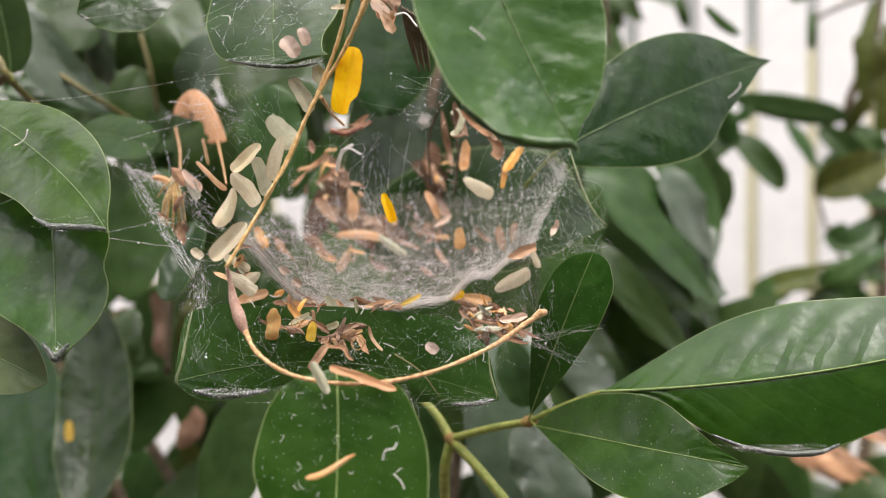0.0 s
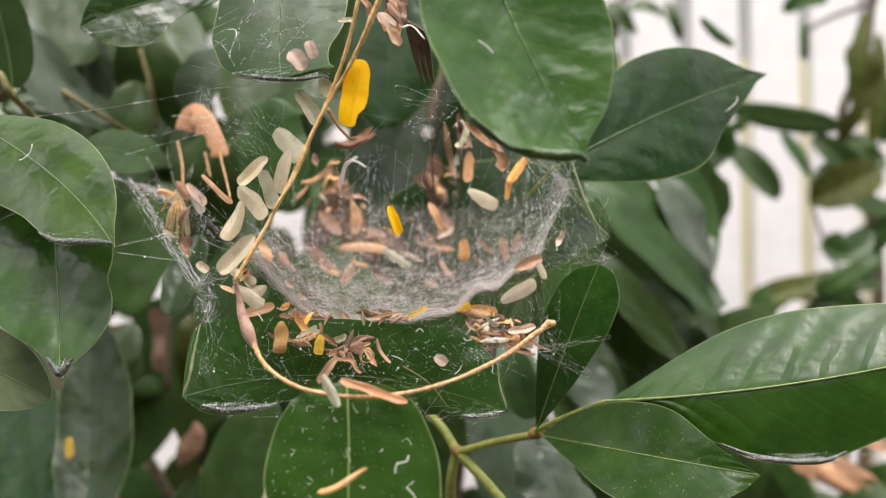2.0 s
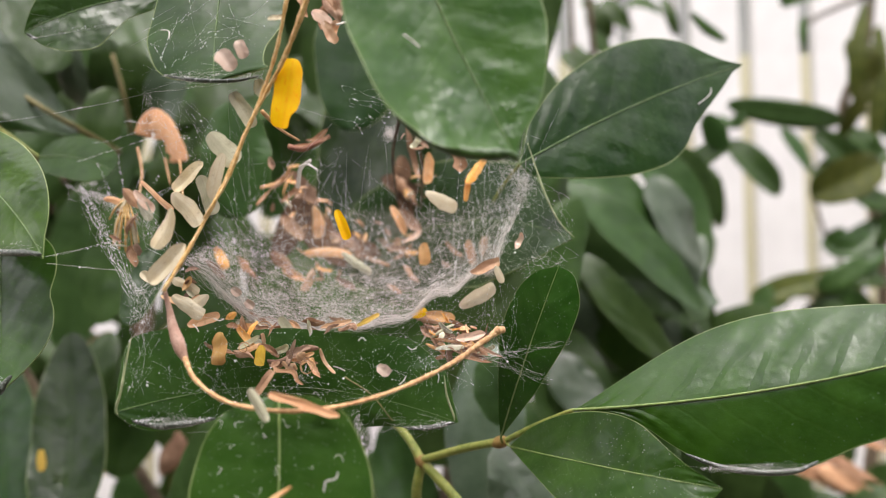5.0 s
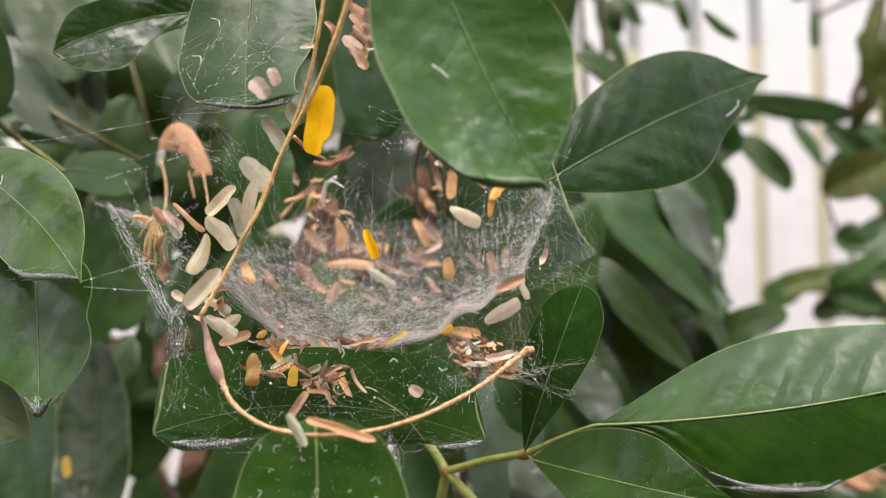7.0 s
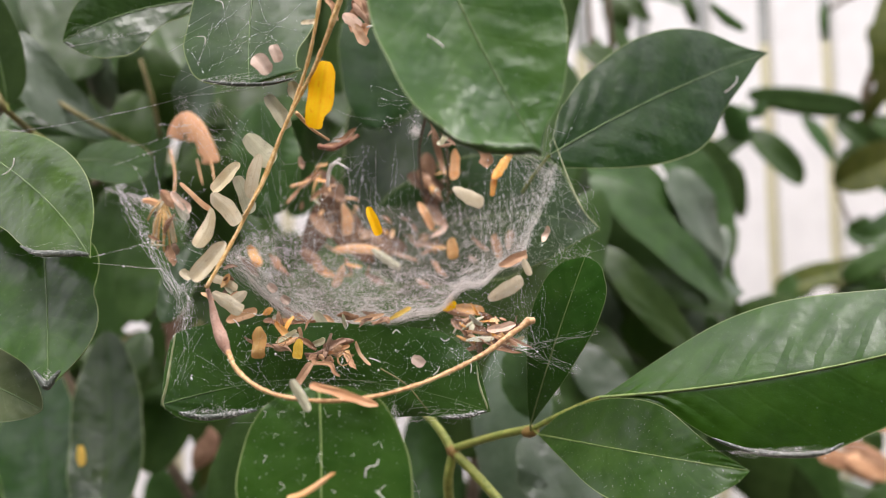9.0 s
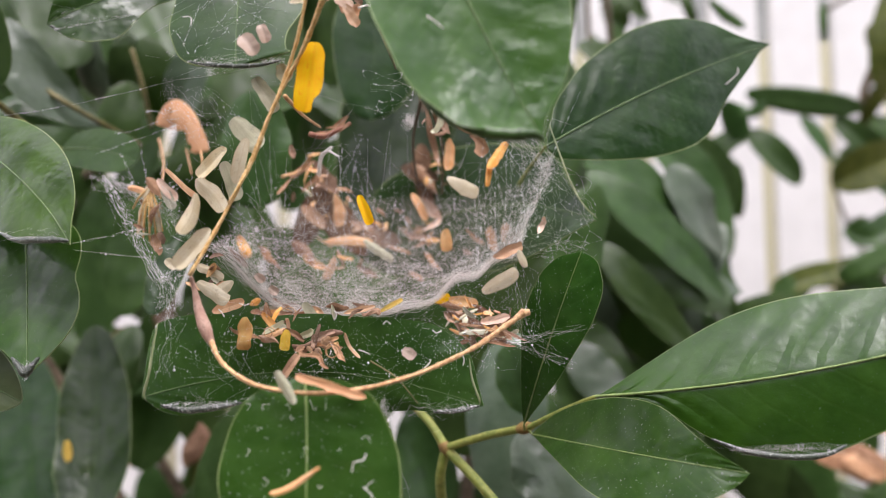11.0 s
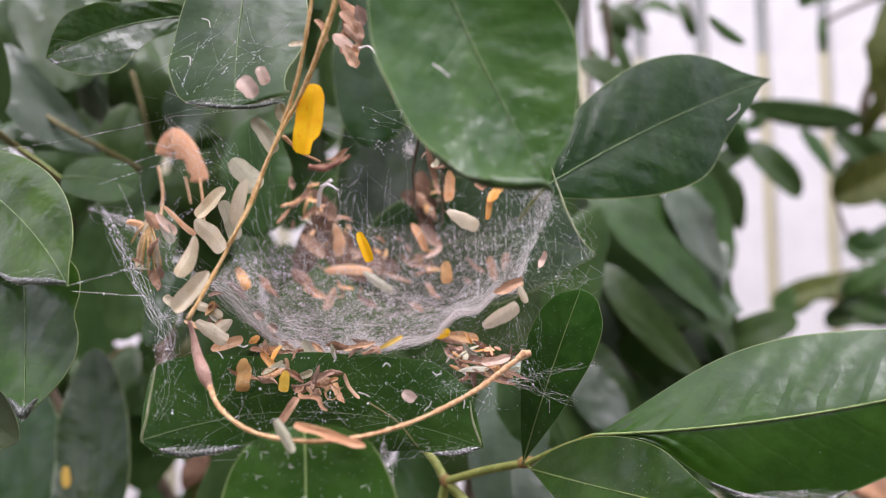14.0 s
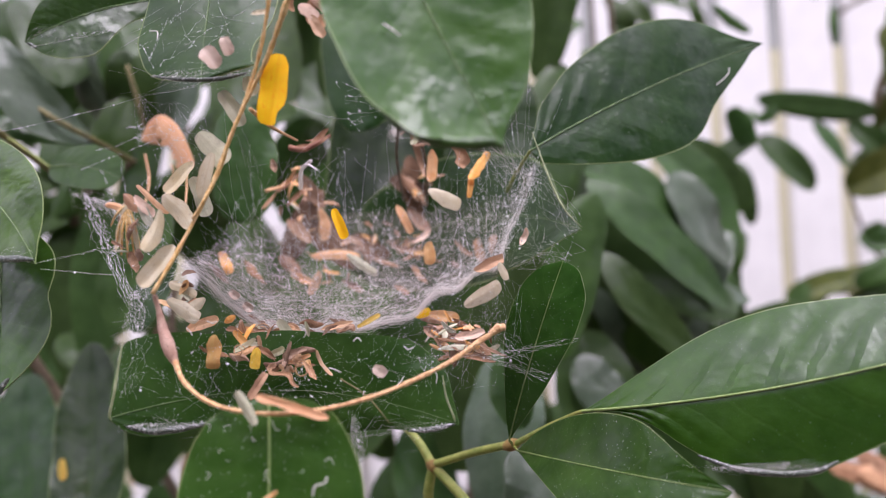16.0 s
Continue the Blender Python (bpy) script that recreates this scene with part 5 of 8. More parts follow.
leaf(sapling, (0.2814, 1.2, 1.624), (0.2948, 1.18, 1.5898), (0.3247, 1.19, 1.5703), 0.0174, 0.0156, (0, -1, 0.3), LEAF_SHADE, peak=0.5, full=0.85, fine=False, seed=119)
leaf(sapling, (0.3734, 1.2, 1.624), (0.3807, 1.18, 1.5853), (0.3931, 1.19, 1.5566), 0.0103, 0.0093, (0, -1, 0.3), LEAF_SHADE, peak=0.5, full=0.85, fine=False, seed=120)
leaf(sapling, (0.6033, 1.2, 1.5872), (0.5905, 1.18, 1.5536), (0.5983, 1.19, 1.5201), 0.0091, 0.0082, (0, -1, 0.3), LEAF_SHADE, peak=0.5, full=0.85, fine=False, seed=121)
leaf(sapling, (0.2354, 1.2, 1.5504), (0.2496, 1.18, 1.5084), (0.2791, 1.19, 1.4745), 0.0142, 0.0128, (0, -1, 0.3), LEAF_SHADE, peak=0.5, full=0.85, fine=False, seed=122)
leaf(sapling, (0.4378, 1.2, 1.3481), (0.4395, 1.18, 1.3004), (0.4524, 1.19, 1.2465), 0.0179, 0.0161, (0, -1, 0.3), LEAF_DULL, peak=0.5, full=0.85, fine=False, seed=123)
leaf(sapling, (0.5849, 1.2, 1.0906), (0.6204, 1.18, 1.1105), (0.6712, 1.19, 1.0915), 0.0281, 0.0252, (0, -1, 0.3), LEAF_SHADE, peak=0.5, full=0.85, fine=False, seed=124)
leaf(sapling, (0.7045, 1.2, 1.0906), (0.6566, 1.18, 1.1195), (0.6256, 1.19, 1.128), 0.0265, 0.0238, (0, -1, 0.3), LEAF_SHADE, peak=0.5, full=0.85, fine=False, seed=125)
leaf(sapling, (0.721, 1.2, 1.5688), (0.709, 1.18, 1.4632), (0.6986, 1.19, 1.3742), 0.0145, 0.0131, (0, -1, 0.3), LEAF_OLIVE, peak=0.5, full=0.85, fine=False, seed=126)
leaf(sapling, (0.7505, 1.2, 1.3021), (0.7199, 1.18, 1.2552), (0.6986, 1.19, 1.21), 0.0194, 0.0175, (0, -1, 0.3), LEAF_SHADE, peak=0.5, full=0.85, fine=False, seed=127)
leaf(sapling, (0.7689, 1.2, 1.5136), (0.7289, 1.18, 1.4541), (0.7214, 1.19, 1.3833), 0.0177, 0.0159, (0, -1, 0.3), LEAF_DULL, peak=0.5, full=0.85, fine=False, seed=128)
leaf(sapling, (0.6953, 1.2, 1.3021), (0.6566, 1.18, 1.3275), (0.6165, 1.19, 1.3377), 0.0245, 0.022, (0, -1, 0.3), LEAF_SHADE, peak=0.5, full=0.85, fine=False, seed=129)
leaf(sapling, (0.6585, 1.2, 1.3297), (0.6837, 1.18, 1.2913), (0.7351, 1.19, 1.283), 0.0285, 0.0257, (0, -1, 0.3), LEAF_SHADE, peak=0.5, full=0.85, fine=False, seed=130)
leaf(sapling, (0.6401, 1.2, 1.3573), (0.6113, 1.18, 1.3185), (0.612, 1.19, 1.283), 0.0155, 0.0139, (0, -1, 0.3), LEAF_SHADE, peak=0.5, full=0.85, fine=False, seed=131)
leaf(sapling, (0.6769, 1.2, 1.4033), (0.6882, 1.18, 1.3637), (0.726, 1.19, 1.356), 0.0255, 0.0229, (0, -1, 0.3), LEAF_SHADE, peak=0.5, full=0.85, fine=False, seed=132)
leaf(sapling, (0.5573, 1.2, 1.1641), (0.53, 1.18, 1.1376), (0.498, 1.19, 1.128), 0.0238, 0.0214, (0, -1, 0.3), LEAF_SHADE, peak=0.5, full=0.85, fine=False, seed=133)
leaf(sapling, (0.6033, 1.2, 1.1641), (0.6294, 1.18, 1.1286), (0.6895, 1.19, 1.1097), 0.0307, 0.0276, (0, -1, 0.3), LEAF_SHADE, peak=0.5, full=0.85, fine=False, seed=134)
leaf(sapling, (0.6769, 1.2, 1.5504), (0.6927, 1.18, 1.4993), (0.7351, 1.19, 1.4745), 0.0245, 0.022, (0, -1, 0.3), LEAF_OLIVE, peak=0.5, full=0.85, fine=False, seed=135)
leaf(sapling, (0.5665, 1.2, 1.6056), (0.5933, 1.18, 1.6169), (0.6348, 1.19, 1.6204), 0.0167, 0.0151, (0, -1, 0.3), LEAF_SHADE, peak=0.5, full=0.85, fine=False, seed=136)
leaf(sapling, (0.309, 1.2, 1.6056), (0.331, 1.18, 1.6079), (0.3703, 1.19, 1.5931), 0.0184, 0.0166, (0, -1, 0.3), LEAF_SHADE, peak=0.5, full=0.85, fine=False, seed=137)
leaf(sapling, (0.2446, 1.2, 1.624), (0.2677, 1.18, 1.5898), (0.2882, 1.19, 1.5566), 0.0147, 0.0133, (0, -1, 0.3), LEAF_SHADE, peak=0.5, full=0.85, fine=False, seed=138)
leaf(sapling, (0.4654, 1.2, 1.4308), (0.4757, 1.18, 1.4134), (0.5071, 1.19, 1.4289), 0.0124, 0.0111, (0, -1, 0.3), LEAF_DULL, peak=0.5, full=0.85, fine=False, seed=139)

leaf(sapling, (0.6004, 1.000, 1.3207), (0.5495, 0.990, 1.2990), (0.5056, 1.000, 1.2795), 0.03, 0.03, (0, -1, 0.3), LEAF_OLIVE, peak=0.5, full=0.85, fine=False, seed=166)
leaf(sapling, (0.5879, 1.000, 1.2272), (0.5481, 0.990, 1.2060), (0.5195, 1.000, 1.2187), 0.014, 0.014, (0, -1, 0.3), LEAF_DULL, peak=0.5, full=0.85, fine=False, seed=167)
leaf(sapling, (0.5502, 0.950, 1.1906), (0.5089, 0.940, 1.1710), (0.4852, 0.950, 1.1540), 0.016, 0.016, (0, -1, 0.3), LEAF_SHADE, peak=0.5, full=0.85, fine=False, seed=168)

for k, (x, z) in enumerate(((0.335, 1.029), (0.359, 1.039), (0.350, 1.006), (0.326, 1.006)) * 2):
    x, z = x + 0.013 * (k // 4), z - 0.006 * (k // 4) + 0.008 * (k % 2)
    leaflet((x - 0.02, 0.62 + 0.012 * k, z + 0.01), (x + 0.025, 0.60 + 0.012 * k, z - 0.015), 0.012, ("brown", "brown", "pink", "brown")[k % 4], "curled dead brown leaf caught low in the shrub", curl=55, full=0.8, name="dead_leaf", group="dead leaves")

for a, b, width, tone in (((-0.1706, 0.500, 1.0979), (-0.1745, 0.500, 1.0600), 0.012, "brown"), ((-0.2063, 0.55, 1.1686), (-0.2087, 0.55, 1.1136), 0.018, "brown"), ((-0.253, 0.55, 1.1437), (-0.2309, 0.55, 1.154), 0.014, "ochre"),
                          ((-0.201, 0.56, 1.0968), (-0.1839, 0.56, 1.0773), 0.016, "ochre"), ((-0.2307, 0.6, 1.0024), (-0.1891, 0.6, 1.0102), 0.014, "ochre"),
                          ((-0.265, 0.6, 1.0396), (-0.2511, 0.6, 1.0478), 0.008, "peach"), ((-0.1934, 0.58, 1.0931), (-0.1982, 0.58, 1.0486), 0.012, "pink")):
    leaflet(a, b, width, tone, "withered leaf hanging among the shaded leaves", curl=40, full=0.8, name="dead_leaf", group="dead leaves")


# ---- the spider's web ----
def strands(lines, radius):
    """Vertices and faces of many threads at once: lines is (n, k, 3); each thread is a thin three-sided tube."""
    lines = np.asarray(lines, float)
    n, k, _ = lines.shape
    tang = np.gradient(lines, axis=1)
    tang /= np.maximum(np.linalg.norm(tang, axis=2, keepdims=True), 1e-12)
    u = np.cross(tang, np.array([0.27, 0.41, 0.87]))
    u /= np.maximum(np.linalg.norm(u, axis=2, keepdims=True), 1e-9)
    w = np.cross(tang, u)
    r = np.broadcast_to(np.asarray(radius, float), n)[:, None, None]
    ring = np.stack([lines + r * (math.cos(a) * u + math.sin(a) * w) for a in (0, 2.094, 4.189)], 2)
    verts = ring.reshape(-1, 3)
    base = (np.arange(n)[:, None, None] * k + np.arange(k - 1)[None, :, None]) * 3
    j = np.arange(3)[None, None, :]
    q = np.stack([base + j, base + (j + 1) % 3, base + 3 + (j + 1) % 3, base + 3 + j], -1)
    return verts, q.reshape(-1, 4).tolist()


def beads(places, sizes):
    """Vertices and faces of many small drops, an octahedron rounded by smooth shading each."""
    places, sizes = np.asarray(places, float), np.asarray(sizes, float)
    o = np.array([(1, 0, 0), (-1, 0, 0), (0, 1, 0), (0, -1, 0), (0, 0, 1), (0, 0, -1)], float)
    f = np.array([(0, 2, 4), (2, 1, 4), (1, 3, 4), (3, 0, 4), (2, 0, 5), (1, 2, 5), (3, 1, 5), (0, 3, 5)])
    verts = (places[:, None] + sizes[:, None, None] * o).reshape(-1, 3)
    return verts, (np.arange(len(places))[:, None, None] * 6 + f).reshape(-1, 3).tolist()


wr_ = np.random.RandomState(5)
front_rim = smooth_line([(-0.0636, 0.225, 1.2028), (-0.058, 0.23, 1.1984), (-0.0525, 0.233, 1.1909), (-0.0478, 0.236, 1.1857), (-0.0407, 0.237, 1.1838), (-0.0297, 0.239, 1.1789), (-0.0219, 0.24, 1.1812), (-0.0145, 0.24, 1.1801), (-0.0072, 0.241, 1.1832), (0.0015, 0.243, 1.184), (0.0086, 0.244, 1.189), (0.0155, 0.246, 1.19), (0.022, 0.248, 1.196), (0.0295, 0.25, 1.199), (0.0324, 0.252, 1.207), (0.0394, 0.256, 1.2188), (0.0434, 0.262, 1.2323)], 12)
back_rim = smooth_line([(-0.0751, 0.285, 1.21), (-0.064, 0.305, 1.2178), (-0.0444, 0.315, 1.222), (-0.0231, 0.32, 1.2235), (-0.001, 0.32, 1.2235), (0.0181, 0.31, 1.2228), (0.033, 0.295, 1.2251), (0.041, 0.28, 1.2303), (0.044, 0.266, 1.2338)], 12)


def on_rim(line, a):
    x = np.clip(np.asarray(a, float), 0, 1) * (len(line) - 1)
    i = np.minimum(x.astype(int), len(line) - 2)
    f = (x - i)[..., None]
    return line[i] * (1 - f) + line[i + 1] * f


def sheet_at(a, b):
    """A place on the hanging sheet: a from one side to the other, b from the front rim to the back."""
    a, b = np.broadcast_arrays(np.asarray(a, float), np.asarray(b, float))
    p = on_rim(front_rim, a) * (1 - b)[..., None] + on_rim(back_rim, a) * b[..., None]
    sag = 0.006 * np.sin(np.pi * np.clip(b, 0, 1)) * np.sin(np.pi * np.clip(a, 0, 1))
    bumps = 0.0012 * np.sin(21 * a + 3 * b) * np.sin(9 * b + 2 * a) + 0.0007 * np.sin(47 * a) * np.sin(23 * b + 5 * a)
    p = p.copy()
    p[..., 2] += bumps - sag
    return p


web = new("spider_web")
web.location = (-0.0132, 0.27, 1.1919)
tagged(web, "dense grey-white sheet web hung between leaves, full of litter", "spider web")
W0 = np.array(web.location)
ga, gb = np.meshgrid(np.linspace(0, 1, 81), np.linspace(0, 1, 31), indexing="ij")
grid = sheet_at(ga, gb).reshape(-1, 3) - W0
quads = [(i * 31 + j, (i + 1) * 31 + j, (i + 1) * 31 + j + 1, i * 31 + j + 1) for i in range(80) for j in range(30)]
mesh_object("sheet", grid, quads, SHEET, web, "matted fine grey silk", np.stack([ga.ravel(), gb.ravel()], 1))

# threads in the sheet, fewer where it narrows to its ends
span = np.linalg.norm(on_rim(front_rim, np.linspace(0, 1, 60)) - on_rim(back_rim, np.linspace(0, 1, 60)), axis=1) + 0.004


def spread_a(n):
    a = wr_.uniform(0, 1, 4 * n)
    keep = wr_.uniform(0, span.max(), 4 * n) < span[np.minimum((a * 60).astype(int), 59)]
    return a[keep][:n] if keep.sum() >= n else wr_.uniform(0.1, 0.9, n)


n = 4200
a0, b0 = spread_a(n), wr_.beta(1.0, 1.6, n)
ang, ln = wr_.uniform(0, 6.283, n), wr_.gamma(1.5, 0.010, n)
t = np.linspace(-0.5, 0.5, 4)[None, :]
bend = wr_.normal(0, 0.3, n)[:, None]
la = a0[:, None] + ln[:, None] * (np.cos(ang)[:, None] * t + np.sin(ang)[:, None] * bend * t * t) * 0.8
lb = b0[:, None] + ln[:, None] * (np.sin(ang)[:, None] * t - np.cos(ang)[:, None] * bend * t * t) * 1.6
lines = sheet_at(np.clip(la, 0, 1), np.clip(lb, 0, 1)) + wr_.normal(0, 0.0009, (n, 1, 3))
mesh_object("sheet_threads", *strands(lines - W0, np.where(wr_.uniform(0, 1, n) < 0.25, 1.7, 1.0) * wr_.uniform(0.000015, 0.00004, n)), SILK, web)["kind"] = "stuff"
n = 9000
grains = sheet_at(spread_a(n), wr_.beta(1.0, 1.9, n)) + wr_.normal(0, 0.0012, (n, 3))
mesh_object("silk_grain", *beads(grains - W0, np.clip(wr_.gamma(2.2, 0.00003, n), 0.00003, 0.00016)), SILK, web)["kind"] = "stuff"

# the thick front rim
n = 130
a0 = wr_.uniform(0, 0.6, n)
la = np.clip(a0[:, None] + np.linspace(0, 1, 9)[None, :] * wr_.uniform(0.1, 0.35, n)[:, None], 0, 1)
lines = sheet_at(la, np.abs(wr_.normal(0, 0.04, (n, 1))) + 0.01 * wr_.normal(0, 1, la.shape)) + wr_.normal(0, 0.0004, (n, 1, 3)) + wr_.normal(0, 0.0001, (n, 9, 3))
mesh_object("rim_threads", *strands(lines - W0, wr_.uniform(0.00002, 0.00006, n)), SILK, web)["kind"] = "stuff"
# fine strands drawn along the sheet near its rim
n = 420
a0 = wr_.uniform(0, 0.74, n)
la = np.clip(a0[:, None] + np.linspace(0, 1, 9)[None, :] * wr_.uniform(0.04, 0.22, n)[:, None], 0, 1)
lines = sheet_at(la, np.clip(wr_.exponential(0.16, (n, 1)) + np.linspace(0, 1, 9)[None, :] * wr_.normal(0, 0.10, (n, 1)), 0, 1)) + wr_.normal(0, 0.0005, (n, 1, 3))
mesh_object("drawn_threads", *strands(lines - W0, wr_.uniform(0.00001, 0.000028, n)), SILK, web)["kind"] = "stuff"

# the loose scaffold over the sheet
n = 90
a0, b0 = spread_a(n), wr_.uniform(0, 1, n)
foot = sheet_at(a0, b0)
head = foot + np.stack([wr_.normal(0, 0.012, n), wr_.normal(-0.01, 0.02, n), wr_.gamma(2.0, 0.010, n)], 1)
tt = np.linspace(0, 1, 4)[None, :, None]
lines = foot[:, None] * (1 - tt) + head[:, None] * tt + wr_.normal(0, 0.0006, (n, 4, 3))
mesh_object("scaffold_threads", *strands(lines - W0, wr_.uniform(0.00001, 0.000022, n)), SILK, web)["kind"] = "stuff"
pick, along = wr_.randint(0, n, 1100), wr_.uniform(0, 1, (1100, 1))
dots = foot[pick] * (1 - along) + head[pick] * along
drops = [dots]

drops.append(sheet_at(wr_.uniform(0, 1, 3400), wr_.beta(1, 1.1, 3400)) + np.abs(wr_.normal(0, 0.002, (3400, 3))))

# long beaded threads that hang from the leaves above down into the sheet
n = 46
foot = sheet_at(wr_.uniform(0.12, 0.95, n), wr_.uniform(0.1, 0.9, n))
head = foot + np.stack([wr_.normal(0, 0.011, n), wr_.normal(-0.004, 0.008, n), wr_.uniform(0.012, 0.055, n)], 1)
lines = foot[:, None] * (1 - tt) + head[:, None] * tt + wr_.normal(0, 0.0002, (n, 4, 3))
mesh_object("hanging_threads", *strands(lines - W0, wr_.uniform(0.000007, 0.000014, n)), SILK, web)["kind"] = "stuff"
pick, along = wr_.randint(0, n, 2600), wr_.beta(1.2, 1.2, (2600, 1))
drops.append(foot[pick] * (1 - along) + head[pick] * along)

# crossing threads at the height of the scaffold
n = 70
c = sheet_at(wr_.uniform(0.08, 0.86, n), wr_.uniform(0.1, 1, n)) + np.stack([np.zeros(n), wr_.normal(-0.012, 0.012, n), wr_.uniform(0, 0.045, n)], 1)
d = wr_.normal(0, 1, (n, 3)) * np.array([0.008, 0.006, 0.008])
lines = c[:, None] + d[:, None] * np.linspace(-1, 1, 4)[None, :, None] + wr_.normal(0, 0.0006, (n, 4, 3))
mesh_object("crossing_threads", *strands(lines - W0, wr_.uniform(0.00001, 0.000022, n)), SILK, web)["kind"] = "stuff"


def bundle(a, b, count, spread, r=0.00002, sag=0.0, dots=0, fuzz=0.00012):
    """Threads that run side by side from a to b, wider apart in the middle."""
    a, b = np.asarray(a, float), np.asarray(b, float)
    s = np.linspace(0, 1, 13)[None, :, None]
    off = wr_.normal(0, spread, (count, 1, 3)) * (0.35 + 0.65 * np.sin(np.pi * s)) + wr_.normal(0, spread, (count, 1, 3)) * np.sin(np.pi * s * wr_.uniform(0.8, 3.2, (count, 1, 1)))
    lines = a * (1 - s) + b * s + off + wr_.normal(0, fuzz, (count, 13, 3)) * (s * (1 - s) * 4)
    lines[..., 2] -= sag * (4 * s * (1 - s))[..., 0]
    m = 5 * count if count > 12 else 0
    if m:
        k = wr_.randint(0, 13, m)
        c = lines[wr_.randint(0, count, m), k] + wr_.normal(0, spread * 0.8, (m, 3))
        fluff = c[:, None] + wr_.normal(0, 0.0009, (m, 1, 3)) * np.linspace(-1, 1, 3)[None, :, None]
        mesh_object("fluff", *strands(fluff - W0, wr_.uniform(r * 0.4, r * 0.9, m)), SILK, web)["kind"] = "stuff"
    if dots:
        dots *= 2
        i, j = wr_.randint(0, count, dots), wr_.uniform(0, 11.99, dots)
        k = j.astype(int)
        drops.append(lines[i, k] * (1 - (j - k))[:, None] + lines[i, k + 1] * (j - k)[:, None])
    return mesh_object("guy_threads", *strands(lines - W0, wr_.uniform(r * 0.4, r * 1.0, count)), SILK, web)


def tangle(centre, size, count, r=0.00002, dots=0):
    """A loose knot of short crooked threads."""
    centre, size = np.asarray(centre, float), np.asarray(size, float)
    count, r = max(12, int(count * 0.55)), r * 1.1
    p = centre + wr_.normal(0, 0.8, (count, 1, 3)) * size
    q = np.linspace(-1, 1, 5)[None, :, None]
    lines = p + q * wr_.normal(0, 0.3, (count, 1, 3)) * size + q * q * wr_.normal(0, 0.04, (count, 1, 3)) * size.mean()
    if dots:
        drops.append(lines[wr_.randint(0, count, dots), wr_.randint(0, 5, dots)])
    ob = mesh_object("tangle", *strands(lines - W0, wr_.uniform(r * 0.4, r * 1.0, count)), SILK, web)
    ob["kind"] = "stuff"
    return ob


bundle((-0.1178, 0.275, 1.2318), (-0.0723, 0.215, 1.1936), 9, 0.0013, dots=240, r=1.8e-05, fuzz=0.0006)
bundle((-0.0723, 0.215, 1.1952), (-0.0665, 0.2, 1.1848), 18, 0.0016, dots=40, r=1.4e-05)
bundle((-0.0954, 0.26, 1.2231), (-0.0619, 0.228, 1.2019), 18, 0.0014, dots=120, r=1.8e-05, fuzz=0.0005)
bundle((-0.1115, 0.275, 1.2403), (-0.0965, 0.258, 1.221), 2, 0.0006, r=1e-05, dots=40)
bundle((-0.1041, 0.275, 1.2434), (-0.0951, 0.258, 1.221), 2, 0.0006, r=1e-05, dots=40)
bundle((-0.0946, 0.275, 1.2377), (-0.0933, 0.258, 1.221), 2, 0.0006, r=1e-05, dots=40)
bundle((-0.0894, 0.275, 1.235), (-0.0923, 0.258, 1.221), 2, 0.0006, r=1e-05, dots=40)
bundle((-0.0851, 0.275, 1.2297), (-0.0916, 0.258, 1.221), 2, 0.0006, r=1e-05, dots=40)
bundle((-0.1232, 0.28, 1.241), (-0.0793, 0.25, 1.2452), 1, 0.0003, r=1e-05, dots=50)
bundle((-0.1167, 0.28, 1.2485), (-0.0793, 0.25, 1.2472), 1, 0.0003, r=1e-05, dots=50)
bundle((-0.1039, 0.28, 1.256), (-0.0793, 0.25, 1.2492), 1, 0.0003, r=1e-05, dots=50)
bundle((-0.072, 0.214, 1.1944), (-0.0628, 0.225, 1.2002), 9, 0.0016, fuzz=0.0004, dots=30)
bundle((-0.1253, 0.28, 1.2324), (-0.0926, 0.255, 1.2217), 14, 0.0010, dots=20)
bundle((-0.0612, 0.227, 1.2023), (-0.0416, 0.237, 1.1833), 34, 0.0012, r=2.2e-05, dots=60, fuzz=0.0004)
bundle((-0.1168, 0.274, 1.2313), (-0.0712, 0.213, 1.192), 4, 0.0009, dots=150, r=3e-05, fuzz=0.0006)
bundle((-0.1126, 0.27, 1.2292), (-0.0964, 0.26, 1.2221), 16, 0.0010, dots=40, r=3e-05, fuzz=0.0004)
bundle((-0.1232, 0.222, 1.21), (-0.0918, 0.2, 1.2055), 7, 0.0004, r=1.2e-05, dots=70, fuzz=0.0002)
bundle((-0.1108, 0.213, 1.1721), (-0.1108, 0.212, 1.1677), 5, 0.0004, r=1.2e-05, dots=26, fuzz=0.0002)
bundle((-0.0663, 0.197, 1.1624), (-0.0472, 0.196, 1.1626), 8, 0.0004, r=1.2e-05, dots=70, fuzz=0.0002)
bundle((-0.1249, 0.257, 1.2806), (-0.0984, 0.26, 1.2855), 7, 0.0004, r=1.2e-05, dots=60, fuzz=0.0002)
bundle((-0.0597, 0.203, 1.2524), (-0.0328, 0.2, 1.251), 9, 0.0004, r=1.2e-05, dots=90, fuzz=0.0002)
bundle((0.0041, 0.205, 1.1574), (0.0146, 0.209, 1.1576), 8, 0.0004, r=1.2e-05, dots=60, fuzz=0.0002)
bundle((0.0763, 0.193, 1.1484), (0.0999, 0.19, 1.1483), 7, 0.0004, r=1.2e-05, dots=15, fuzz=0.0002)
bundle((-0.1125, 0.275, 1.2297), (-0.0964, 0.26, 1.2211), 8, 0.0004, r=1.2e-05, dots=40, fuzz=0.0002)
bundle((-0.0925, 0.205, 1.2033), (-0.08, 0.225, 1.2007), 3, 0.0002, dots=8, r=2e-05)
bundle((-0.091, 0.2, 1.2048), (-0.0835, 0.24, 1.2112), 3, 0.0004, dots=12, r=2e-05)
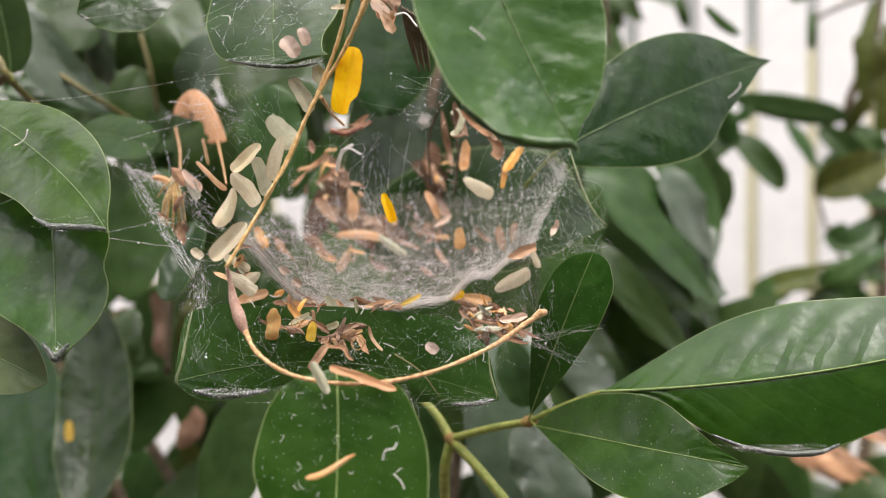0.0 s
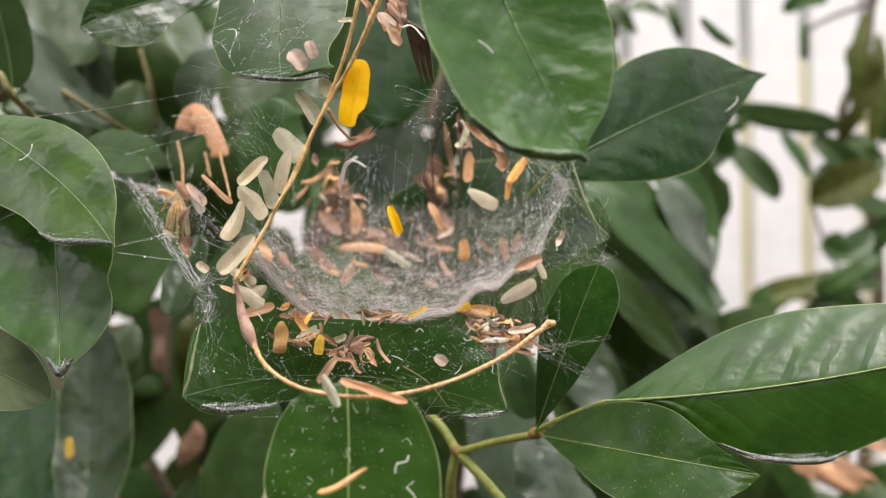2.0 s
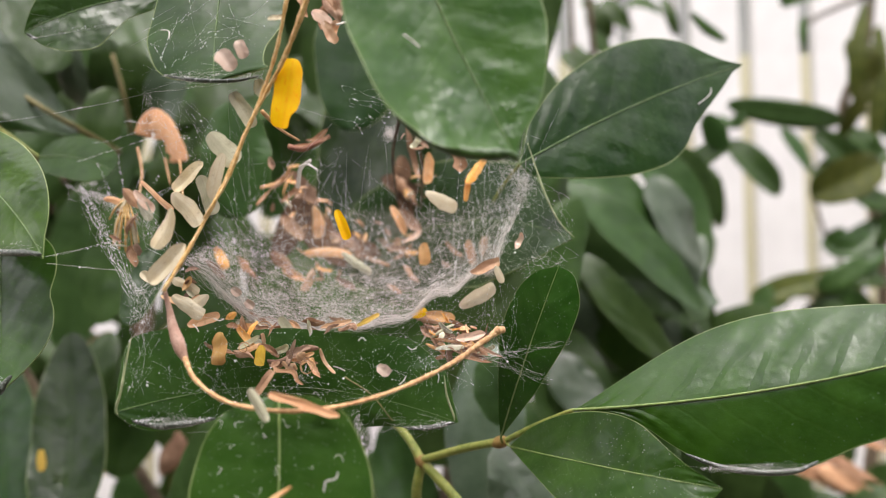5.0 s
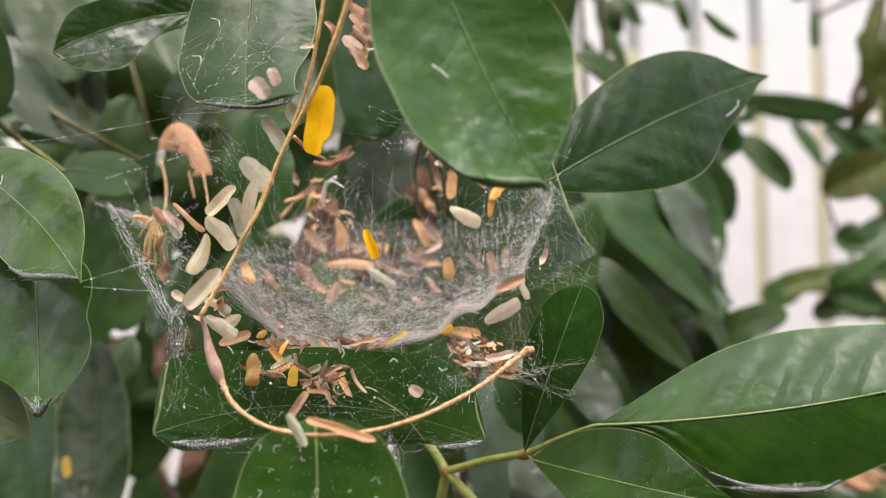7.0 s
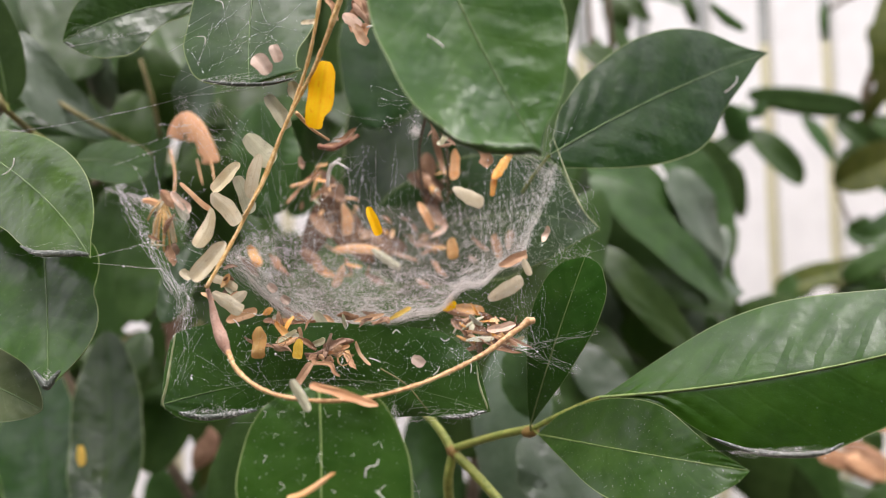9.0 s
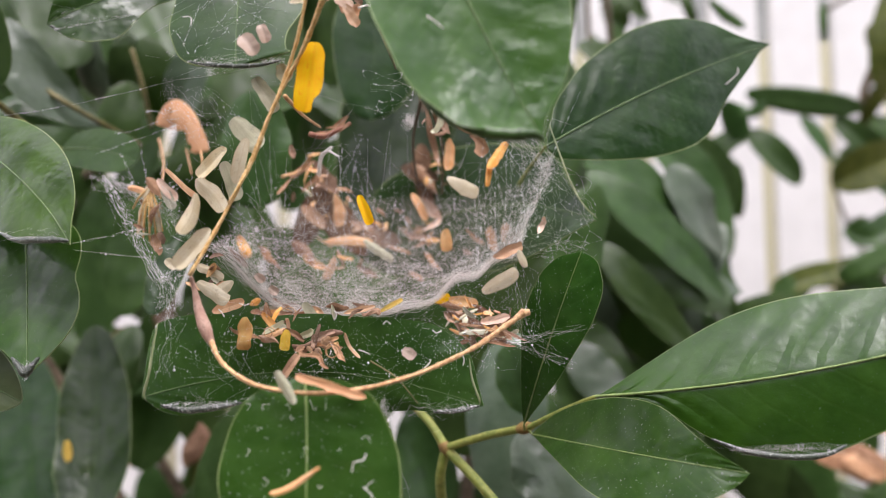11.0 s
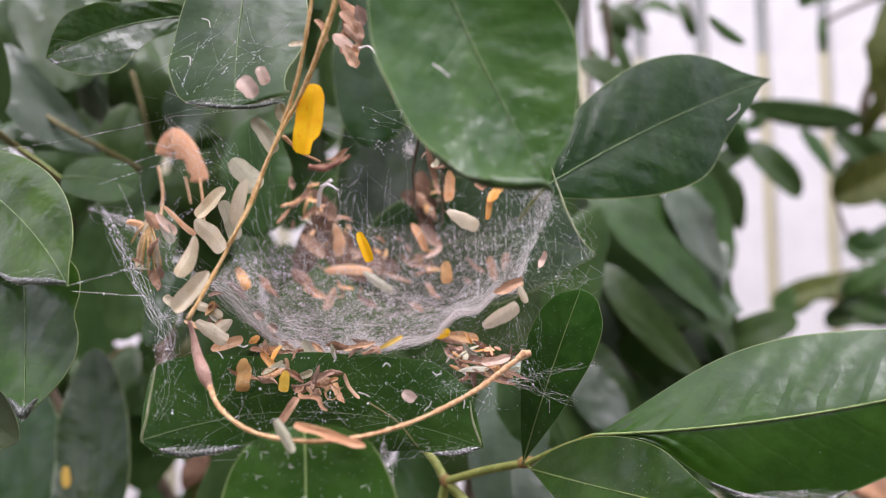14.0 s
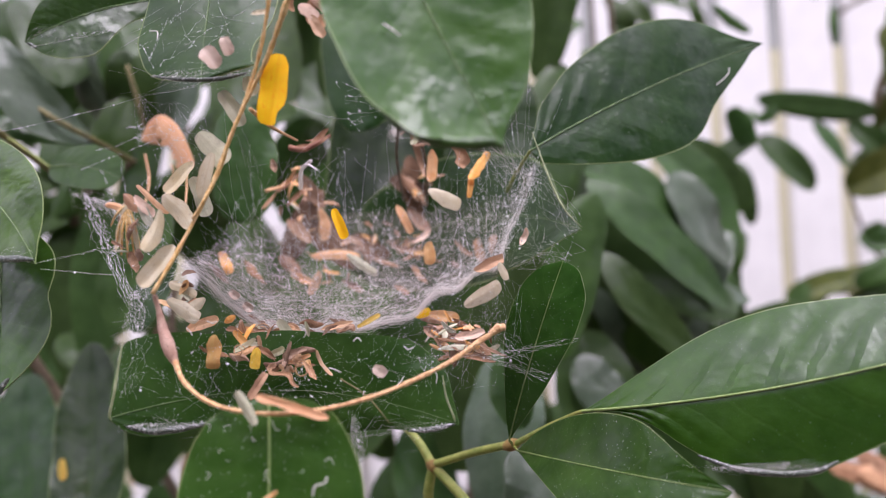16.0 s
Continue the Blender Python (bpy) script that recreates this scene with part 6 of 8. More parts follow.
bundle((-0.1453, 0.26, 1.2524), (-0.073, 0.23, 1.2548), 1, 0.0001, dots=70, sag=0.001, r=2e-05, fuzz=0.0001)
bundle((-0.073, 0.23, 1.2548), (-0.0343, 0.2, 1.2507), 5, 0.0008, dots=30, r=2e-05)
bundle((-0.0798, 0.24, 1.2554), (-0.0563, 0.22, 1.2305), 14, 0.0030, dots=120, r=1.1e-05)
bundle((-0.0614, 0.22, 1.2491), (-0.0489, 0.21, 1.2356), 7, 0.0020, dots=40, r=1.1e-05)
bundle((0.0252, 0.225, 1.1726), (0.0515, 0.235, 1.1759), 6, 0.0008, r=2e-05, dots=6)
bundle((0.0232, 0.215, 1.1738), (0.0452, 0.24, 1.1634), 7, 0.0010, r=2e-05, dots=20)
bundle((0.0257, 0.215, 1.1804), (0.0406, 0.245, 1.1608), 6, 0.0016, r=2e-05)
bundle((0.0293, 0.245, 1.1946), (0.0297, 0.22, 1.1732), 14, 0.0030, r=1.2e-05, dots=40)
bundle((0.0397, 0.258, 1.2279), (0.0395, 0.25, 1.204), 12, 0.0030, r=1.6e-05, dots=40)
bundle((0.0407, 0.258, 1.2279), (0.0542, 0.256, 1.208), 10, 0.0030, r=2e-05, dots=40)
bundle((0.0337, 0.25, 1.2002), (0.0508, 0.24, 1.2002), 12, 0.0030, r=2e-05, dots=30)
bundle((0.0224, 0.2, 1.2308), (0.0422, 0.255, 1.2276), 20, 0.0020, r=2e-05, dots=20)
bundle((0.0008, 0.175, 1.237), (-0.0127, 0.24, 1.2434), 3, 0.0012, r=1.2e-05, dots=24, fuzz=0.0004)
bundle((-0.0155, 0.24, 1.2535), (0.0009, 0.2, 1.2415), 5, 0.0030, r=1.2e-05, dots=40)
tangle((-0.0076, 0.31, 1.2542), (0.0017, 0.0017, 0.0017), 420, r=5e-05)
bundle((-0.0478, 0.236, 1.1848), (-0.0435, 0.2, 1.1695), 11, 0.0050, r=1.2e-05, dots=40, fuzz=0.0007)
bundle((-0.0662, 0.2, 1.1848), (-0.0656, 0.195, 1.1703), 8, 0.0015, r=1.4e-05, dots=12)
bundle((-0.0081, 0.24, 1.1818), (-0.0132, 0.205, 1.1609), 13, 0.0080, r=1.2e-05, dots=80, fuzz=0.0007)
bundle((0.0143, 0.245, 1.1889), (0.0125, 0.215, 1.1672), 18, 0.0070, r=1.2e-05, dots=70, fuzz=0.0007)
bundle((-0.0263, 0.238, 1.1801), (-0.0326, 0.19, 1.1652), 11, 0.0060, r=1.2e-05, dots=60, fuzz=0.0007)
bundle((-0.0098, 0.2, 1.1618), (-0.005, 0.19, 1.1358), 14, 0.0012, r=2e-05, dots=50)
tangle((-0.0219, 0.213, 1.1708), (0.011, 0.003, 0.006), 60, dots=180, r=1.2e-05)
tangle((0.0026, 0.215, 1.1722), (0.011, 0.003, 0.006), 60, dots=180, r=1.2e-05)
tangle((-0.0512, 0.2, 1.1726), (0.009, 0.003, 0.006), 60, dots=120, r=1.2e-05)
tangle((0.0136, 0.167, 1.2273), (0.005, 0.0008, 0.0014), 36, r=1.4e-05, dots=20)
tangle((-0.0686, 0.212, 1.1904), (0.0025, 0.002, 0.004), 45, r=1.2e-05, dots=16)
tangle((-0.0927, 0.25, 1.2155), (0.006, 0.003, 0.006), 70, r=1.6e-05, dots=40)
tangle((-0.051, 0.188, 1.1641), (0.007, 0.001, 0.0012), 50, r=1.6e-05)
tangle((0.0025, 0.2, 1.1595), (0.006, 0.001, 0.002), 60, r=1.6e-05)
tangle((-0.0481, 0.2, 1.2515), (0.009, 0.0012, 0.0016), 60, r=2e-05)
tangle((-0.1002, 0.2, 1.2075), (0.006, 0.001, 0.0012), 50, r=1.6e-05)
tangle((0.0897, 0.19, 1.1492), (0.008, 0.0006, 0.0007), 130, r=1e-05, dots=30)
tangle((-0.0521, 0.21, 1.2613), (0.01, 0.0012, 0.006), 40, r=2e-05, dots=50)
tangle((-0.1093, 0.21, 1.1715), (0.002, 0.0008, 0.0018), 40, r=2e-05)
tangle((0.0433, 0.25, 1.2021), (0.006, 0.003, 0.006), 70, r=2e-05, dots=60)
tangle((0.0348, 0.258, 1.2279), (0.0028, 0.002, 0.003), 60, r=1.6e-05, dots=40)
tangle((0.0137, 0.235, 1.1786), (0.008, 0.004, 0.004), 90, r=1.6e-05, dots=30)
tangle((-0.0367, 0.235, 1.1786), (0.009, 0.004, 0.004), 80, r=1.6e-05, dots=30)
tangle((-0.12, 0.255, 1.2833), (0.004, 0.001, 0.002), 40, r=2e-05)
for a, b in (((-0.0585, 0.212, 1.2687), (-0.0464, 0.223, 1.2846)),
             ((-0.0606, 0.209, 1.2634), (-0.0544, 0.221, 1.2823)),
             ((-0.0547, 0.203, 1.2557), (-0.0485, 0.216, 1.2743)),
             ((-0.0534, 0.210, 1.2650), (-0.0428, 0.212, 1.2678)),
             ((-0.0473, 0.204, 1.2569), (-0.0343, 0.219, 1.2779)),
             ((-0.0604, 0.204, 1.2574), (-0.0593, 0.215, 1.2727)),
             ((-0.0534, 0.216, 1.2745), (-0.0373, 0.208, 1.2622)),
             ((-0.0481, 0.221, 1.2826), (-0.0407, 0.210, 1.2642)),
             ((-0.0575, 0.203, 1.2545), (-0.0498, 0.208, 1.2626)),
             ((-0.0482, 0.215, 1.2723), (-0.0348, 0.212, 1.2679)),
             ((-0.0635, 0.207, 1.2612), (-0.0586, 0.202, 1.2540))):
    bundle(a, b, 1, 0.0004, r=1e-05, dots=16, fuzz=0.0002)

dots = np.vstack(drops)
mesh_object("dew", *beads(dots - W0, np.clip(wr_.gamma(2.2, 0.00005, len(dots)), 0.00004, 0.00024) * np.where(wr_.uniform(0, 1, len(dots)) < 0.05, 1.7, 1.0)), DROP, web, "tiny water drops on the threads")["kind"] = "stuff"


# ---- dry twig and litter caught in the web ----
twig = new("twig")
twig.location = (-0.053, 0.192, 1.1825)
tagged(twig, "thin dry straw-coloured leaf stalk bent round the web", "twig")


def twig_part(name, points, radii, material, label=""):
    line = smooth_line(np.asarray(points, float) - np.array(twig.location), 8)
    r = np.interp(np.linspace(0, 1, len(line)), np.linspace(0, 1, len(radii)), radii)
    if name != "pod":
        r = r * 0.8 * (1 + 0.10 * np.sin(np.arange(len(line)) * 0.9) + 0.13 * np.sin(np.arange(len(line)) * 2.3))
    return mesh_object(name, *tube(line, r, 8), material, twig, label)

twig_part('stalk', [(-0.0206, 0.187, 1.2804), (-0.0233, 0.188, 1.2664), (-0.0269, 0.191, 1.2543), (-0.0318, 0.194, 1.2433), (-0.0372, 0.195, 1.2323), (-0.0419, 0.196, 1.2227), (-0.0482, 0.194, 1.2098), (-0.0556, 0.19, 1.1955)], (0.0006, 0.0006, 0.0006, 0.0006, 0.0006, 0.0006, 0.0007), STRAW)
twig_part('side_stalk', [(-0.0133, 0.185, 1.2781), (-0.0192, 0.187, 1.2632), (-0.0252, 0.191, 1.2521), (-0.0302, 0.193, 1.2445), (-0.0355, 0.194, 1.2351), (-0.0407, 0.195, 1.2233), (-0.0467, 0.194, 1.2135)], (0.0009, 0.0009, 0.0007, 0.0006, 0.0006, 0.0005, 0.0004), STRAW)
twig_part('pod', [(-0.0556, 0.191, 1.1952), (-0.055, 0.192, 1.1913), (-0.0542, 0.192, 1.1869), (-0.0527, 0.191, 1.1833), (-0.0517, 0.1905, 1.1809), (-0.0505, 0.19, 1.1786)], (0.0006, 0.0007, 0.0012, 0.0017, 0.0015, 0.0008), POD, 'dusky pink swollen stalk base')
twig_part('hoop', [(-0.0507, 0.19, 1.1793), (-0.0469, 0.186, 1.1745), (-0.0394, 0.181, 1.1705), (-0.0306, 0.178, 1.1685), (-0.0196, 0.178, 1.1677), (-0.0089, 0.181, 1.1685), (0.0023, 0.187, 1.1708), (0.0146, 0.198, 1.1748), (0.0231, 0.206, 1.1793), (0.0291, 0.21, 1.1823)], (0.0008, 0.0007, 0.00062, 0.00062, 0.00062, 0.00062, 0.0007, 0.0008, 0.0009, 0.001), STRAW_PINK)
twig_part('tip', [(0.0257, 0.208, 1.1807), (0.0277, 0.209, 1.1821), (0.0296, 0.21, 1.1823)], (0.0008, 0.0014, 0.0011), STRAW_PINK, 'brown swollen twig tip')
leaflet((-0.0229, 0.194, 1.2534), (-0.0262, 0.194, 1.2356), 0.0073, 'yellow', 'large bright yellow leaflet hanging beside the twig', face=(0.1, -1, 0.75), curl=12, warp=0.4, sides=((0.1, 0.4, 0.68, 0.88, 1.0, 1.06, 1.08, 0.98, 0.5, 0.46, 0.40, 0.1), (0.1, 0.42, 0.66, 0.82, 0.92, 0.98, 1.0, 1.0, 0.96, 0.86, 0.66, 0.15)))
leaflet((-0.0508, 0.207, 1.2303), (-0.059, 0.207, 1.2221), 0.0043, 'cream', 'cream fallen leaflet caught in the web')
leaflet((-0.0577, 0.205, 1.2211), (-0.0514, 0.205, 1.2124), 0.0047, 'cream', 'cream fallen leaflet caught in the web')
leaflet((-0.0553, 0.195, 1.2166), (-0.0598, 0.195, 1.2063), 0.0040, 'cream', 'cream fallen leaflet caught in the web')
leaflet((-0.0508, 0.194, 1.207), (-0.0607, 0.194, 1.1978), 0.0054, 'cream', 'cream fallen leaflet caught in the web')
leaflet((-0.0474, 0.202, 1.2365), (-0.0401, 0.202, 1.2288), 0.0062, 'sage', 'pale grey-green fallen leaflet caught in the web')
leaflet((-0.0431, 0.2, 1.2308), (-0.0466, 0.2, 1.2189), 0.0037, 'cream', 'cream fallen leaflet caught in the web')
leaflet((-0.0547, 0.215, 1.2274), (-0.0501, 0.215, 1.2166), 0.0049, 'sage', 'pale grey-green fallen leaflet caught in the web')
leaflet((-0.0416, 0.204, 1.248), (-0.0363, 0.204, 1.238), 0.0044, 'sage', 'pale grey-green fallen leaflet caught in the web')
leaflet((-0.0352, 0.205, 1.2512), (-0.0328, 0.205, 1.2465), 0.0041, 'sage', 'pale grey-green fallen leaflet caught in the web')
leaflet((-0.0669, 0.226, 1.1981), (-0.0589, 0.226, 1.1939), 0.0029, 'cream', 'cream fallen leaflet caught in the web')
leaflet((-0.0632, 0.216, 1.1932), (-0.0545, 0.216, 1.1873), 0.0040, 'cream', 'cream fallen leaflet caught in the web')
leaflet((-0.0548, 0.222, 1.1934), (-0.0599, 0.222, 1.1896), 0.0034, 'cream', 'cream fallen leaflet caught in the web')
leaflet((-0.0644, 0.232, 1.1838), (-0.0544, 0.232, 1.1868), 0.0036, 'peach', 'orange fallen leaflet caught in the web')
leaflet((-0.0469, 0.208, 1.1839), (-0.0478, 0.208, 1.1743), 0.0040, 'amber', 'orange fallen leaflet caught in the web', full=0.45)
leaflet((-0.0367, 0.21, 1.1796), (-0.0373, 0.21, 1.1741), 0.0029, 'yellow', 'bright yellow fallen leaflet caught in the web')
leaflet((-0.0308, 0.2, 1.1744), (-0.0362, 0.2, 1.1692), 0.0034, 'pink', 'dusky pink withered leaflet in the web')
leaflet((-0.0308, 0.176, 1.1736), (-0.0272, 0.176, 1.1655), 0.0028, 'sage', 'pale grey-green fallen leaflet caught in the web')
leaflet((-0.0263, 0.177, 1.1725), (-0.0106, 0.177, 1.167), 0.0028, 'apricot', 'peach sheath lying on the bent twig', curl=35, warp=1.4, sides=((0.1, 0.5, 0.6, 0.8, 0.9, 0.6, 0.7, 0.5, 0.1), (0.5, 0.9, 1.0, 0.7, 0.95, 0.8, 0.9, 0.4, 0.1)))
leaflet((-0.0365, 0.231, 1.1857), (-0.0299, 0.231, 1.1759), 0.0039, 'sage', 'pale grey-green fallen leaflet caught in the web')
leaflet((-0.0359, 0.214, 1.1752), (-0.022, 0.214, 1.1779), 0.0026, 'brown', 'withered brown leaflet caught in the web', curl=60)
leaflet((-0.0354, 0.216, 1.1737), (-0.0238, 0.216, 1.175), 0.0017, 'pink', 'withered brown leaflet caught in the web', curl=60)
leaflet((-0.0322, 0.206, 1.1749), (-0.0253, 0.206, 1.1684), 0.0014, 'pink', 'withered brown leaflet caught in the web', curl=70)
leaflet((-0.03, 0.213, 1.1765), (-0.0211, 0.213, 1.174), 0.0011, 'brown', 'withered brown leaflet caught in the web', curl=70)
leaflet((-0.041, 0.191, 1.2549), (-0.037, 0.191, 1.2502), 0.0047, 'blush', 'pale blush petal lying on a leaf', full=0.5)
leaflet((-0.0369, 0.194, 1.2584), (-0.0354, 0.194, 1.2537), 0.0033, 'blush', 'pale blush petal lying on a leaf', full=0.5)
leaflet((-0.0185, 0.23, 1.2175), (-0.0152, 0.23, 1.2085), 0.0033, 'yellow', 'bright yellow fallen leaflet caught in the web', warp=0.4)
leaflet((0.008, 0.266, 1.2259), (0.0183, 0.266, 1.2192), 0.0051, 'cream', 'cream fallen leaflet caught in the web')
leaflet((0.0089, 0.277, 1.2418), (0.0076, 0.277, 1.2299), 0.0038, 'peach', 'orange fallen leaflet caught in the web')
leaflet((0.0177, 0.262, 1.2396), (0.0213, 0.262, 1.2317), 0.0048, 'pink', 'dusky pink withered leaflet in the web', curl=20)
leaflet((0.0289, 0.262, 1.2375), (0.0219, 0.262, 1.2277), 0.0034, 'orange', 'orange fallen leaflet caught in the web')
leaflet((0.0222, 0.263, 1.2314), (0.0212, 0.263, 1.222), 0.0020, 'orange', 'orange fallen leaflet caught in the web')
leaflet((-0.0068, 0.294, 1.2237), (-0.0011, 0.294, 1.2128), 0.0034, 'peach', 'orange fallen leaflet caught in the web')
leaflet((-0.0385, 0.306, 1.2253), (-0.0373, 0.306, 1.212), 0.0045, 'peach', 'orange fallen leaflet caught in the web')
leaflet((0.0065, 0.274, 1.2082), (0.0063, 0.274, 1.1998), 0.0036, 'orange', 'orange fallen leaflet caught in the web')
leaflet((-0.0246, 0.282, 1.2058), (-0.0138, 0.282, 1.1974), 0.0032, 'sage', 'pale grey-green fallen leaflet caught in the web')
leaflet((-0.0455, 0.3160, 1.2070), (-0.0247, 0.3160, 1.2053), 0.0042, 'peach', 'orange fallen leaflet caught in the web')
leaflet((-0.0370, 0.2940, 1.1994), (-0.0413, 0.2940, 1.1908), 0.0039, 'peach', 'orange fallen leaflet caught in the web')
leaflet((0.0184, 0.255, 1.1865), (0.0297, 0.255, 1.1924), 0.0045, 'cream', 'cream fallen leaflet caught in the web')
leaflet((0.0322, 0.246, 1.2015), (0.0224, 0.246, 1.1972), 0.0038, 'pink', 'dusky pink withered leaflet in the web')
leaflet((0.0299, 0.244, 1.1998), (0.0322, 0.244, 1.1942), 0.0024, 'cream', 'cream fallen leaflet caught in the web')
leaflet((0.0074, 0.249, 1.1842), (0.0168, 0.249, 1.1824), 0.0036, 'orange', 'orange fallen leaflet caught in the web')
leaflet((0.0027, 0.25, 1.1833), (0.0073, 0.25, 1.1858), 0.0027, 'yellow', 'bright yellow fallen leaflet caught in the web')
leaflet((0.0162, 0.211, 1.1798), (0.0247, 0.211, 1.1814), 0.0024, 'blush', 'pale blush leaflet lying on the bent twig')
leaflet((-0.0138, 0.237, 1.1824), (-0.0065, 0.237, 1.1857), 0.0016, 'yellow', 'bright yellow fallen leaflet caught in the web')
leaflet((0.0229, 0.3040, 1.2101), (0.0252, 0.3040, 1.1998), 0.0038, 'pink', 'dusky pink withered leaflet in the web')
leaflet((0.0289, 0.3040, 1.2112), (0.0328, 0.3040, 1.2014), 0.0040, 'pink', 'dusky pink withered leaflet in the web')
leaflet((0.0394, 0.252, 1.2102), (0.0375, 0.252, 1.205), 0.0021, 'blush', 'dusky pink withered leaflet in the web', curl=80, bow=0.2)
leaflet((-0.0043, 0.202, 1.1745), (-0.0012, 0.202, 1.172), 0.0031, 'blush', 'small withered pale bud in the threads', curl=70, full=0.4)
leaflet((-0.0303, 0.164, 1.1492), (-0.0191, 0.164, 1.1545), 0.0016, 'peach', 'withered curled orange leaflet lying on a leaf', curl=80, bow=0.1, full=0.9)
leaflet((-0.1989, 0.392, 1.109), (-0.1989, 0.392, 1.0979), 0.0051, 'yellow', 'small orange leaflet stuck on a drooping leaf')
leaflet((-0.0757, 0.225, 1.2264), (-0.065, 0.225, 1.2188), 0.0022, 'peach', 'orange fallen leaflet caught in the web', curl=60, bow=-0.08)
leaflet((0.0068, 0.248, 1.1812), (0.0163, 0.248, 1.1774), 0.0030, 'brown', 'withered brown leaflet caught in the web', curl=70, bow=0.08, full=0.8)
leaflet((0.0031, 0.252, 1.1838), (0.0127, 0.252, 1.1799), 0.0020, 'pink', 'dusky pink withered leaflet in the web', curl=70, bow=0.08, full=0.8)
leaflet((0.0123, 0.243, 1.1797), (0.0216, 0.243, 1.1723), 0.0026, 'brown', 'withered brown leaflet caught in the web', curl=70, bow=0.08, full=0.8)
leaflet((0.0177, 0.24, 1.1818), (0.025, 0.24, 1.1708), 0.0022, 'brown', 'withered brown leaflet caught in the web', curl=70, bow=0.08, full=0.8)
leaflet((0.0094, 0.24, 1.1781), (0.014, 0.24, 1.1708), 0.0017, 'pink', 'dusky pink withered leaflet in the web', curl=70, bow=0.08, full=0.8)
leaflet((0.0213, 0.23, 1.179), (0.0257, 0.23, 1.172), 0.0018, 'brown', 'withered brown leaflet caught in the web', curl=70, bow=0.08, full=0.8)
leaflet((0.0137, 0.236, 1.1749), (0.0264, 0.236, 1.1712), 0.0018, 'brown', 'withered brown leaflet caught in the web', curl=70, bow=0.08, full=0.8)
leaflet((0.0052, 0.243, 1.1806), (0.0095, 0.243, 1.1775), 0.0022, 'pink', 'dusky pink withered leaflet in the web', curl=70, bow=0.08, full=0.8)
leaflet((-0.0486, 0.24, 1.1873), (-0.0412, 0.24, 1.1781), 0.0029, 'brown', 'withered brown leaflet caught in the web', curl=70, bow=0.08, full=0.8)
leaflet((-0.0459, 0.236, 1.1839), (-0.0405, 0.236, 1.1731), 0.0014, 'pink', 'dusky pink withered leaflet in the web', curl=70, bow=0.08, full=0.8)
leaflet((-0.0447, 0.244, 1.1852), (-0.0391, 0.244, 1.1806), 0.0034, 'brown', 'withered brown leaflet caught in the web', curl=70, bow=0.08, full=0.8)
leaflet((-0.0522, 0.24, 1.1891), (-0.0449, 0.24, 1.1836), 0.0017, 'pink', 'dusky pink withered leaflet in the web', curl=70, bow=0.08, full=0.8)
leaflet((-0.0417, 0.243, 1.1816), (-0.0343, 0.243, 1.1834), 0.0026, 'brown', 'withered brown leaflet caught in the web', curl=70, bow=0.08, full=0.8)
leaflet((0.0171, 0.232, 1.1717), (0.0277, 0.232, 1.1708), 0.0014, 'brown', 'withered brown leaflet caught in the web', curl=70, bow=0.08, full=0.8)
leaflet((0.0226, 0.225, 1.1769), (0.0303, 0.225, 1.1726), 0.0012, 'brown', 'withered brown leaflet caught in the web', curl=70, bow=0.08, full=0.8)
leaflet((-0.0153, 0.238, 1.1838), (-0.0263, 0.238, 1.181), 0.0022, 'peach', 'orange fallen leaflet caught in the web', curl=70, bow=0.08, full=0.8)
leaflet((-0.0354, 0.238, 1.1838), (-0.0317, 0.238, 1.181), 0.0026, 'peach', 'orange fallen leaflet caught in the web', curl=70, bow=0.08, full=0.8)
leaflet((-0.0228, 0.24, 1.1845), (-0.0155, 0.24, 1.1827), 0.0014, 'pink', 'dusky pink withered leaflet in the web', curl=70, bow=0.08, full=0.8)
leaflet((-0.0532, 0.31, 1.2216), (-0.0437, 0.31, 1.2121), 0.0046, 'pink', 'dusky pink withered leaflet in the web', curl=70, bow=0.08, full=0.8)
leaflet((-0.0568, 0.31, 1.2335), (-0.0461, 0.31, 1.2406), 0.0033, 'brown', 'withered brown leaflet caught in the web', curl=70, bow=0.08, full=0.8)
leaflet((-0.0532, 0.31, 1.2264), (-0.0437, 0.31, 1.2359), 0.0033, 'brown', 'withered brown leaflet caught in the web', curl=70, bow=0.08, full=0.8)
leaflet((-0.0513, 0.32, 1.2395), (-0.0402, 0.32, 1.2248), 0.0054, 'brown', 'withered brown leaflet caught in the web', curl=70, bow=0.08, full=0.8)
leaflet((-0.0627, 0.31, 1.2264), (-0.0568, 0.31, 1.2335), 0.0021, 'pink', 'dusky pink withered leaflet in the web', curl=70, bow=0.08, full=0.8)
leaflet((-0.0506, 0.28, 1.2421), (-0.0489, 0.28, 1.2367), 0.0026, 'pink', 'dusky pink withered leaflet in the web', curl=70, bow=0.08, full=0.8)
leaflet((-0.0401, 0.27, 1.2441), (-0.0298, 0.27, 1.2453), 0.0019, 'pink', 'dusky pink withered leaflet in the web', curl=70, bow=0.08, full=0.8)
leaflet((-0.036, 0.27, 1.2447), (-0.0267, 0.27, 1.2488), 0.0019, 'brown', 'withered brown leaflet caught in the web', curl=70, bow=0.08, full=0.8)
leaflet((-0.0709, 0.281, 1.2088), (-0.0676, 0.281, 1.2002), 0.0039, 'orange', 'orange fallen leaflet caught in the web', curl=70, bow=0.08, full=0.8)
leaflet((-0.0714, 0.271, 1.2044), (-0.0652, 0.271, 1.1961), 0.0029, 'brown', 'withered brown leaflet caught in the web', curl=70, bow=0.08, full=0.8)
leaflet((-0.0711, 0.3050, 1.2049), (-0.0617, 0.3050, 1.1956), 0.0027, 'pink', 'dusky pink withered leaflet in the web', curl=70, bow=0.08, full=0.8)
